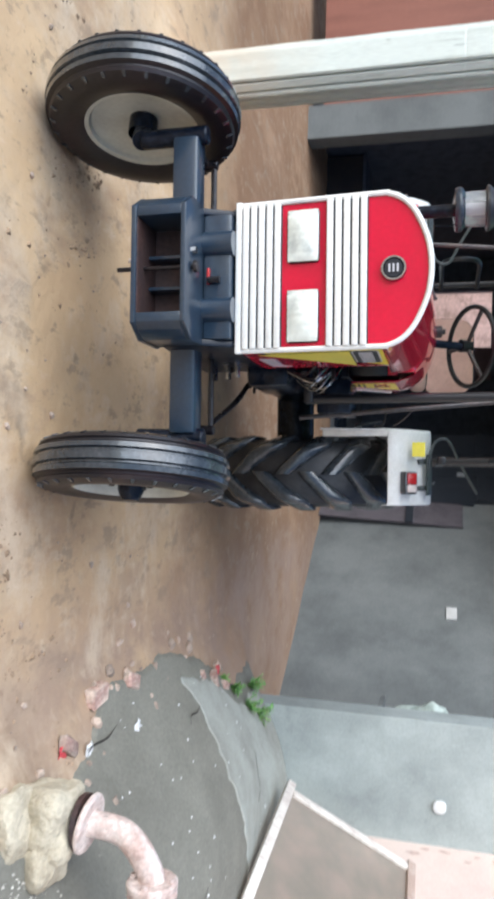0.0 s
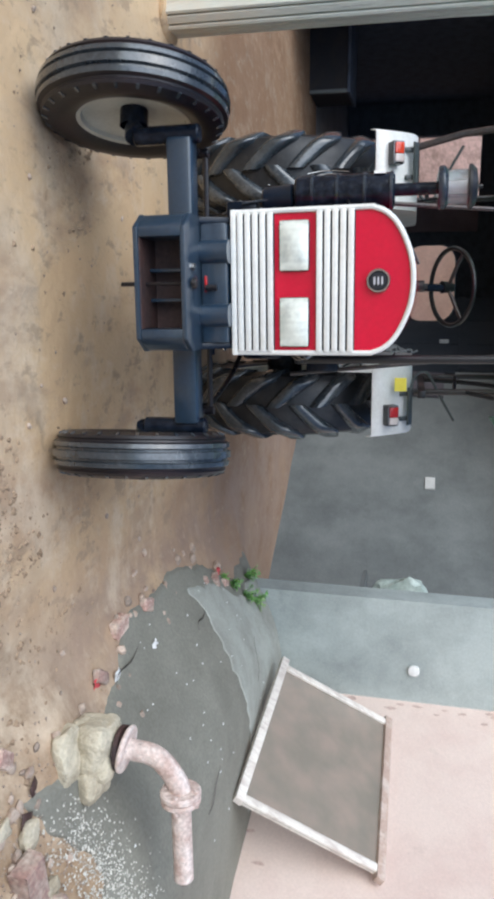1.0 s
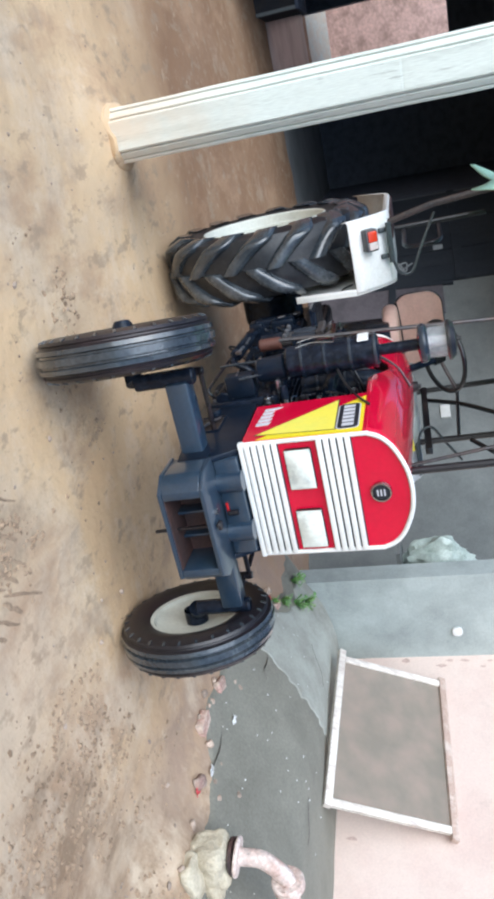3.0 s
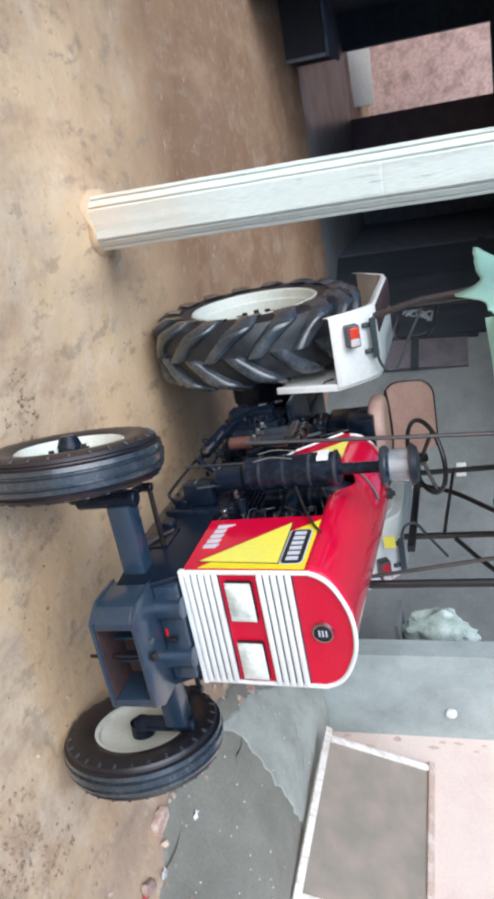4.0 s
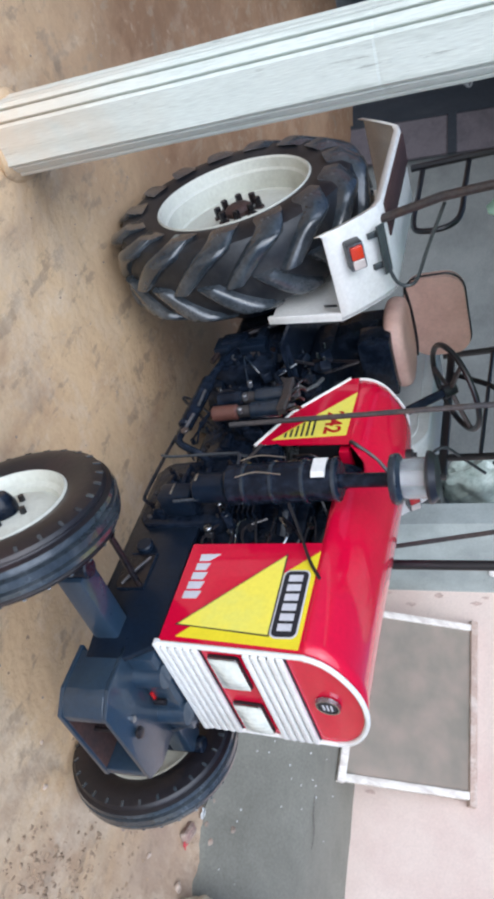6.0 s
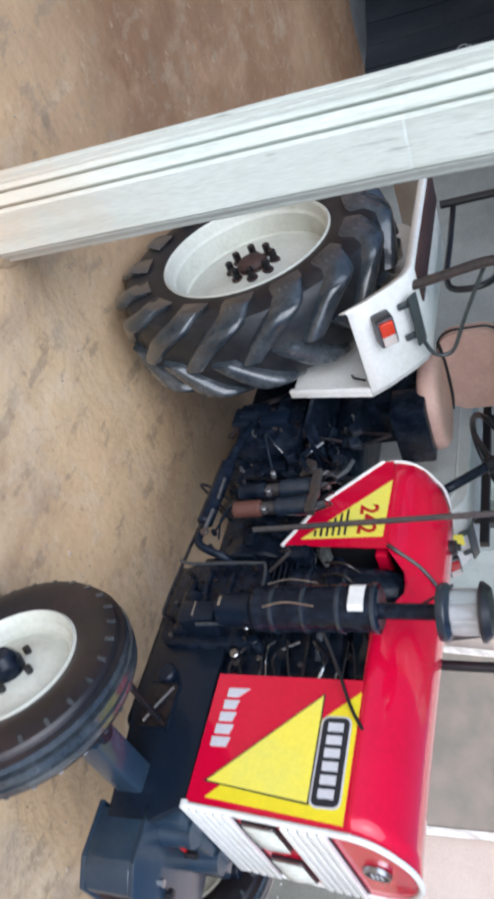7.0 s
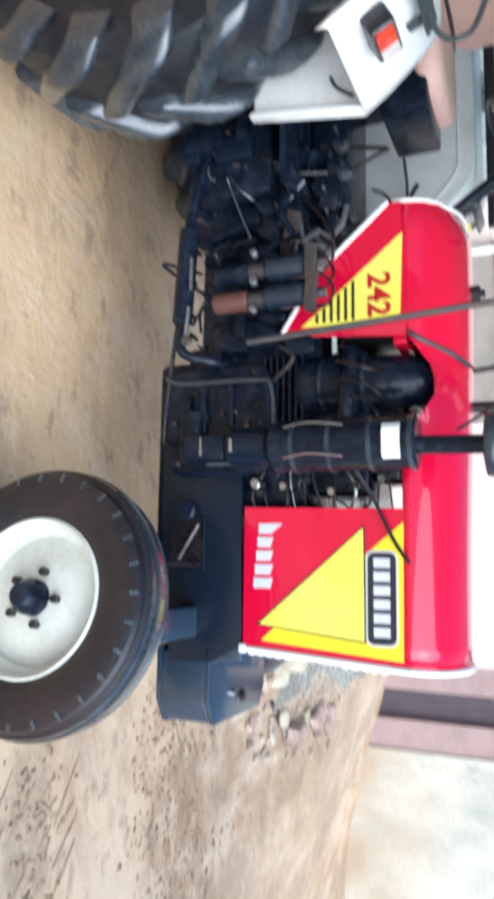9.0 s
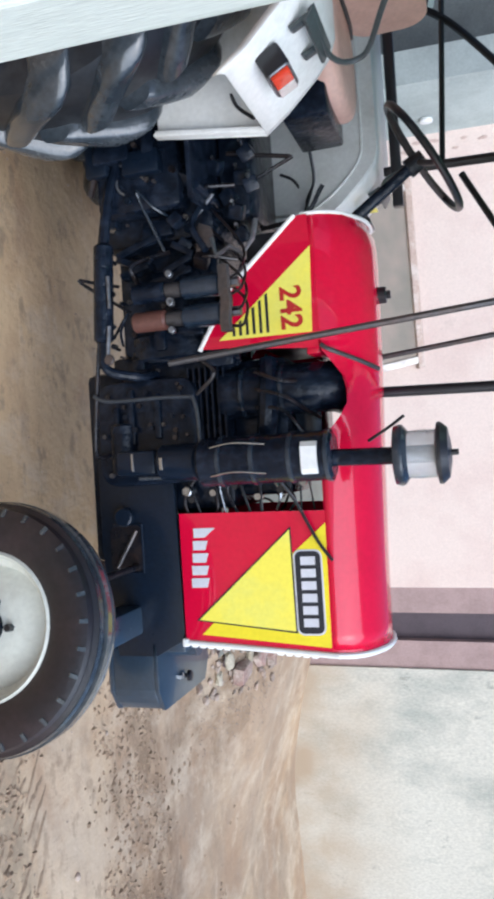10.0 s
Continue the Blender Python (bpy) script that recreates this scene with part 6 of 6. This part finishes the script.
def pump_pipe():
    """Old flanged pipe on a lump of hardened cement."""
    fx, fy, fz = FLANGE
    g = ground_z(fx, fy)
    stump = thing("cement_stump", "pale cream broken cement stump that carries the pipe", "cement block", m=pose(fx, fy, g))
    top = fz - 0.012 - g
    bm = crusted_lump(0.0, -0.025, top * 0.36, 0.135, 0.135, top * 0.78, 1.2, 5)
    for v in bm.verts:
        v.co.z = min(v.co.z, top - 0.004 + 0.006 * noise.noise(v.co * 30))
    part("stump_body", bm, SACK, stump, angle=60)
    part("broken_collar", crusted_lump(0.11, -0.07, top * 0.33, 0.115, 0.115, top * 0.55, 2.5, 5), SACK, stump, "thick cracked cement collar", angle=60)
    part("broken_collar", crusted_lump(-0.04, -0.16, 0.0, 0.12, 0.09, 0.06, 4.5, 4), SACK, stump)
    for i, (x, y, q) in enumerate(((2.0, -0.64, 0.055), (1.92, -0.74, 0.04), (2.2, -0.66, 0.045))):
        ob = part("cement_chunk", crusted_lump(x, y, ground_z(x, y) + 0.015, q, q * 1.2, q * 0.55, i + 1.5, 4), SACK, None)
        tagged(ob, "pale broken chunk of hardened cement on the earth", "cement chunk", "cement chunks")
    p = thing("flanged_pipe", "rusty pinkish flanged cast-iron pipe bend on a cement lump", "pipe")
    part("gasket", cyl((fx, fy, fz - 0.022), (fx, fy, fz - 0.004), 0.093, n=28), RUSTDARK, p)
    part("lower_flange", cyl((fx, fy, fz - 0.004), (fx + 0.004, fy, fz + 0.018), 0.1, n=32, bev=0.007), RUST, p)
    gx, gy, gz = FLANGE_TOP
    part("bend", tube([(fx, fy, fz + 0.01), (fx + 0.01, fy, fz + 0.12), (fx + 0.045, fy - 0.01, gz - 0.06), (gx - 0.03, gy, gz - 0.012), (gx + 0.01, gy, gz)], 0.044, 18), RUST, p)
    d = (Vector(PIPE_END) - Vector(FLANGE_TOP)).normalized()
    c = Vector(FLANGE_TOP)
    part("upper_flange", cyl(c, c + d * 0.03, 0.086, n=28, bev=0.007), RUST, p)
    part("mating_flange", cyl(c + d * 0.033, c + d * 0.058, 0.084, n=28, bev=0.007), RUST, p)
    part("outlet_pipe", cyl(c + d * 0.055, PIPE_END, 0.042, n=22, bev=0.008), RUST, p)
    # pipe end is closed: a dark disc gives the shade of its bore
    part("pipe_mouth", cyl(Vector(PIPE_END), Vector(PIPE_END) + d * 0.002, 0.033, n=22), RUSTDARK, p, "dark disc standing in for the shaded pipe mouth")
    a1, a2, _ = frame_axes(d)
    for i in range(4):
        q = radians(45 + 90 * i)
        o = c + (a1 * math.cos(q) + a2 * math.sin(q)) * 0.067
        part("flange_bolt", cyl(o - d * 0.012, o + d * 0.072, 0.011, n=6), RUST, p)


FLANGE, FLANGE_TOP, PIPE_END = (1.895, -0.185, 0.395), (2.045, -0.19, 0.64), (2.47, -0.19, 0.65)
pump_pipe()


def plastic_sack():
    bm = bmesh.new()
    bmesh.ops.create_icosphere(bm, subdivisions=4, radius=1)
    for v in bm.verts:
        c = v.co
        k = 1 + 0.3 * noise.noise(c * 1.9 + Vector((4, 1, 2))) + 0.2 * abs(noise.noise(c * 3.7)) + 0.08 * noise.noise(c * 9)
        taper = 1 - 0.35 * max(0, c.z)
        v.co = Vector((2.87 + 0.27 * c.x * k * taper, 4.03 + 0.17 * c.y * k * taper, 1.43 + 0.35 * c.z * k))
    ob = part("plastic_sack", bm, BAGMAT, None)
    tagged(ob, "crumpled pale green plastic sack on a ledge", "sack")


plastic_sack()
ledge = part("trim_shelf", box(2.6, 4.2, 3.79, 4.23, 1.05, 1.09), GREYWALL, None, smooth=False)
tagged(ledge, "thin grey cement shelf behind the pier", "shelf", kind="structure")

rng = random.Random(4)


def brick(x, y, rot, tilt=0, size=(0.11, 0.055, 0.035)):
    z = ground_z(x, y)
    bm = box(-size[0], size[0], -size[1], size[1], -size[2], size[2], 0.01)
    for v in bm.verts:
        v.co += Vector((rng.uniform(-1, 1), rng.uniform(-1, 1), rng.uniform(-1, 1))) * 0.006
    ob = part("brick", bm, BRICK, None, at=pose(x, y, z + size[2] * 0.6, tilt, 0, rot))
    tagged(ob, "broken red brick half sunk in the earth", "brick", "bricks by the cement apron")


for x, y, r, k in ((1.73, 0.92, 70, 0.8), (1.70, 0.55, 95, 0.9), (1.80, 0.2, 60, 0.7), (2.02, 2.1, 20, 0.8), (2.1, 2.3, 75, 0.7), (1.95, 1.9, 40, 0.55), (2.12, -0.74, 10, 1.3), (2.3, -0.66, 35, 1.1), (2.45, -0.7, 80, 1.0), (1.72, -0.62, 50, 0.7)):
    brick(x, y, r, rng.uniform(-15, 15), (0.08 * k, 0.045 * k, 0.03 * k))


def stone(x, y, s):
    z = ground_z(x, y)
    ob = part("stone", lump((0, 0, 0), (s, s * rng.uniform(0.6, 1), s * 0.6), rng.random() * 50, 2, 0.5), STONE, None, at=pose(x, y, z + s * 0.25, 0, 0, rng.uniform(0, 360)))
    tagged(ob, "small pale rubble stone on the ground", "stone", "rubble stones")


for i in range(46):
    y = rng.uniform(-0.9, 2.5)
    stone(apron_edge(y) + rng.gauss(-0.02, 0.09), y, rng.uniform(0.012, 0.04))
for i in range(26):
    stone(rng.uniform(1.75, 2.6), rng.uniform(-0.95, -0.45), rng.uniform(0.012, 0.035))
for i in range(24):
    stone(rng.uniform(-2.6, 1.7), rng.uniform(-1.6, 1.4), rng.uniform(0.008, 0.018))

grit = bmesh.new()
for i in range(1500):
    if i % 3:
        x, y = rng.gauss(2.15, 0.3), rng.gauss(-0.75, 0.25)
    else:
        x, y = rng.uniform(-3, 3), rng.uniform(-2.5, 3)
    s = rng.uniform(0.003, 0.009)
    z = ground_z(x, y) + s * 0.4
    vs = [grit.verts.new((x + s * a, y + s * b, z + s * c)) for a, b, c in ((1, 0, 0), (-0.6, 0.9, 0), (-0.5, -0.8, 0), (0.1, 0, 0.9))]
    for f in ((0, 1, 3), (1, 2, 3), (2, 0, 3)):
        grit.faces.new([vs[k] for k in f])
heap = bmesh.new()
for i in range(1900):
    t = rng.random()
    x, y = 2.1 + 0.6 * t + rng.gauss(0, 0.075), -0.46 + 0.14 * t + rng.gauss(0, 0.1)
    q = rng.uniform(0.003, 0.009)
    z = ground_z(x, y) + q * 0.4 + 0.012
    a = rng.uniform(0, 6.28)
    vs = [heap.verts.new((x + q * r * math.cos(a + b), y + q * r * math.sin(a + b), z + q * h)) for b, r, h in ((0, 1, 0), (1.9, 0.8, 0.1), (4.1, 1.1, -0.1), (1.0, 0.3, 0.8))]
    for f in ((0, 1, 3), (1, 2, 3), (2, 0, 3)):
        heap.faces.new([vs[k] for k in f])
hob = part("lime_gravel", heap, LIMESTONE, None, smooth=False)
tagged(hob, "heap of small white lime gravel beside the cement stump", "gravel", kind="stuff")
clods = bmesh.new()
for i in range(64000):
    x, y = rng.uniform(-1.3, 2.5), rng.uniform(-3.0, 0.6)
    track = math.exp(-((x - 0.95 - 0.1 * math.sin(y * 1.3)) / 0.34) ** 2) + 0.75 * math.exp(-((x + 0.22) / 0.2) ** 2)
    track *= smoothstep(0.1, -0.7, y)
    if noise.noise(Vector((x * 1.7, y * 0.9, 7))) * 0.5 + 0.5 * noise.noise(Vector((x * 6, y * 3, 3))) + 0.95 * track - 0.36 + rng.gauss(0, 0.13) < 0:
        continue
    q = 0.0035 + 0.016 * rng.random() ** 2.5
    z = ground_z(x, y)
    k = rng.randint(4, 5)
    ang = sorted(rng.uniform(0, 6.28) for _ in range(k))
    if max(b - a for a, b in zip(ang, ang[1:] + [ang[0] + 6.28])) > 2.6:
        continue
    low = [clods.verts.new((x + q * rng.uniform(0.8, 1.4) * math.cos(a), y + q * rng.uniform(0.8, 1.6) * math.sin(a), z - 0.003)) for a in ang]
    top = [clods.verts.new((x + q * rng.uniform(0.3, 0.7) * math.cos(a), y + q * rng.uniform(0.3, 0.7) * math.sin(a), z + q * rng.uniform(0.3, 0.7))) for a in ang]
    clods.faces.new(top)
    for j in range(k):
        clods.faces.new((low[j], low[(j + 1) % k], top[(j + 1) % k], top[j]))
# pressed lug prints of a tyre in the soft earth: uneven slanting ridges
for x0 in (-0.4, -0.26, -0.12, 0.0):
    for i in range(30):
        y0 = -0.55 - 0.07 * i + rng.uniform(-0.03, 0.03)
        if rng.random() < 0.4:
            continue
        lean, reach, wide = rng.uniform(0.7, 1.7), rng.uniform(0.07, 0.15), rng.uniform(0.6, 1.2)
        rows = []
        for j in range(8):
            t = j / 7
            x = x0 + reach * (t - 0.5)
            y = y0 + lean * reach * (t - 0.5) + rng.uniform(-0.007, 0.007)
            z = ground_z(x, y)
            h = 0.008 * math.sin(math.pi * (0.05 + 0.9 * t)) * rng.uniform(0.3, 1.1)
            rows.append([clods.verts.new((x, y + d * wide, z + e)) for d, e in ((-0.024, -0.005), (-0.008, h), (0.008, h * 0.8), (0.022, -0.005))])
        for u, w in zip(rows, rows[1:]):
            for j in range(3):
                clods.faces.new((u[j], u[j + 1], w[j + 1], w[j]))
cob = part("earth_clods", clods, CLOD, None)
tagged(cob, "dark crumbly clods of trodden earth", "clods", kind="stuff")
flakes = bmesh.new()
for i in range(48):
    x, y = rng.uniform(1.75, 3.1), rng.uniform(-0.4, 2.2)
    if x < apron_edge(y) + 0.03:
        continue
    q = rng.uniform(0.004, 0.012)
    z = ground_z(x, y) + 0.018 + (0.005 if y > 1.5 else 0)
    a = rng.uniform(0, 6)
    vs = [flakes.verts.new((x + q * c * math.cos(a + b), y + q * c * math.sin(a + b), z + h)) for b, c, h in ((0, 1, 0), (1.7, 0.6, 0), (3.2, 1, 0), (4.6, 0.7, 0), (0, 0.1, 0.006))]
    for k in range(4):
        flakes.faces.new((vs[k], vs[(k + 1) % 4], vs[4]))
fob = part("whitewash_flakes", flakes, PAPER, None)
tagged(fob, "white flecks of lime fallen on the cement", "flecks", kind="stuff")
gob = part("gravel", grit, STONE, None)
tagged(gob, "scattered pale grit on the earth", "gravel", kind="stuff")

for x, y, m, lab in ((1.78, 0.12, REDSCRAP, "red plastic scrap"), (1.84, 0.3, PAPER, "white paper scrap"), (1.9, 0.75, PAPER, "white paper scrap"), (2.0, 2.15, REDSCRAP, "red plastic scrap"), (1.86, -0.58, RUSTDARK, "dark dry leaf"), (1.96, -0.68, RUSTDARK, "dark dry leaf")):
    bm = bmesh.new()
    g = {}
    for i in range(5):
        for j in range(4):
            g[i, j] = bm.verts.new((0.02 * i, 0.02 * j, 0.012 * noise.noise(Vector((i * 0.7 + x * 9, j * 0.7, y)))))
    for i in range(4):
        for j in range(3):
            bm.faces.new((g[i, j], g[i + 1, j], g[i + 1, j + 1], g[i, j + 1]))
    ob = part("scrap", bm, m, None, at=pose(x, y, ground_z(x, y) + 0.024, 0, 0, x * 400))
    sol = ob.modifiers.new("thickness", "SOLIDIFY")
    sol.thickness = 0.002
    tagged(ob, "crumpled " + lab + " lying on the ground", "scrap", "litter")


def weed(x, y, size, seed):
    r = random.Random(seed)
    z = ground_z(x, y)
    w = thing("weed", "small bright green weed at the wall foot", "plant", "weeds", pose(x, y, z))
    for i in range(11):
        leaves = bmesh.new()
        a, lean = r.uniform(0, 6.28), r.uniform(0.2, 0.8)
        h = size * r.uniform(0.6, 1.1)
        tip = Vector((math.cos(a) * lean * h, math.sin(a) * lean * h, h))
        stem = part("stem", tube([(0, 0, 0), tip * 0.5 + Vector((0, 0, 0.05 * h)), tip], 0.0025, 5, smooth=3), LEAF, w)
        for k in range(7):
            t = 0.35 + 0.65 * k / 6
            p = tip * t
            b = r.uniform(0, 6.28)
            d = Vector((math.cos(b), math.sin(b), r.uniform(-0.2, 0.5))).normalized() * size * r.uniform(0.2, 0.42)
            side = d.cross(Vector((0, 0, 1))).normalized() * d.length * 0.32
            leaves.faces.new([leaves.verts.new(q) for q in (p, p + d * 0.4 + side, p + d, p + d * 0.4 - side)])
        part("leaves", leaves, LEAF, stem, smooth=False)


for k, (x, y, s) in enumerate(((2.15, 2.45, 0.1), (2.3, 2.62, 0.13), (2.42, 2.78, 0.12), (2.25, 2.88, 0.12), (2.05, 2.3, 0.07))):
    weed(x, y, s, k)

chips = bmesh.new()
for i in range(22):
    y, z = 3.09 - abs(rng.gauss(0, 0.07)), rng.uniform(0.5, 2.6)
    if i % 4 == 0:
        y, z = rng.uniform(1.0, 3.0), rng.uniform(0.45, 0.75)
    q = rng.uniform(0.012, 0.045)
    ring = []
    for k in range(8):
        a = k * math.pi / 4
        r = q * rng.uniform(0.5, 1.2)
        yy, zz = y + 0.7 * r * math.cos(a), z + 1.6 * r * math.sin(a)
        ring.append(chips.verts.new((on_pink(yy)[0] - 0.004, yy, zz)))
    mid = chips.verts.new((on_pink(y)[0] - 0.006, y, z))
    for k in range(8):
        chips.faces.new((ring[k], ring[(k + 1) % 8], mid))
chip = part("plaster_chips", chips, BAREPLASTER, None, smooth=False)
tagged(chip, "flaked reddish patches of bare plaster on the pink wall", "plaster", kind="stuff")
# wall marks and the low rail at the hall
socket = part("wall_socket", prism(round_rect(2.991, 3.081, 1.522, 1.612, 0.035), 3.096, 3.118, "y", bev=0.004), PAPER, None)
tagged(socket, "small white round fitting on the grey wall", "fitting")
notice = part("wall_notice", prism(round_rect(-0.1, 0.1, -0.06, 0.06, 0.004), -0.012, 0.01, "y", bev=0.003), CHALKPAPER, None, at=pose(2.262, 6.62, 1.66, 0, 0, -58.3))
tagged(notice, "small pale paper notice on the grey wall", "notice")
# threshold block, its face sloped up so that it reads as brightly lit
step = part("trim_threshold", prism([(15.0, -0.6), (15.0, -0.5), (16.3, -0.02), (16.5, -0.02), (16.5, -0.6)], -3.55, -2.35, "x", bev=0.01), PILLAR, None)
tagged(step, "whitewashed threshold beyond the far doorway, sloped to catch sky light", "step", kind="structure")
leaf = part("door_1", box(-2.1, -1.4, 14.40, 14.46, -0.4, 2.45, 0.005), DOORPAINT, None)
tagged(leaf, "dark purple-brown door leaf folded back on the wall", "door", kind="structure")
for x0, x1, z0, z1 in ((-2.02, -1.48, -0.2, 0.6), (-2.02, -1.48, 0.75, 1.5), (-2.02, -1.48, 1.65, 2.35)):
    part("panel", box(x0, x1, 14.385, 14.40, z0, z1, 0.004), DOORPAINT, leaf)
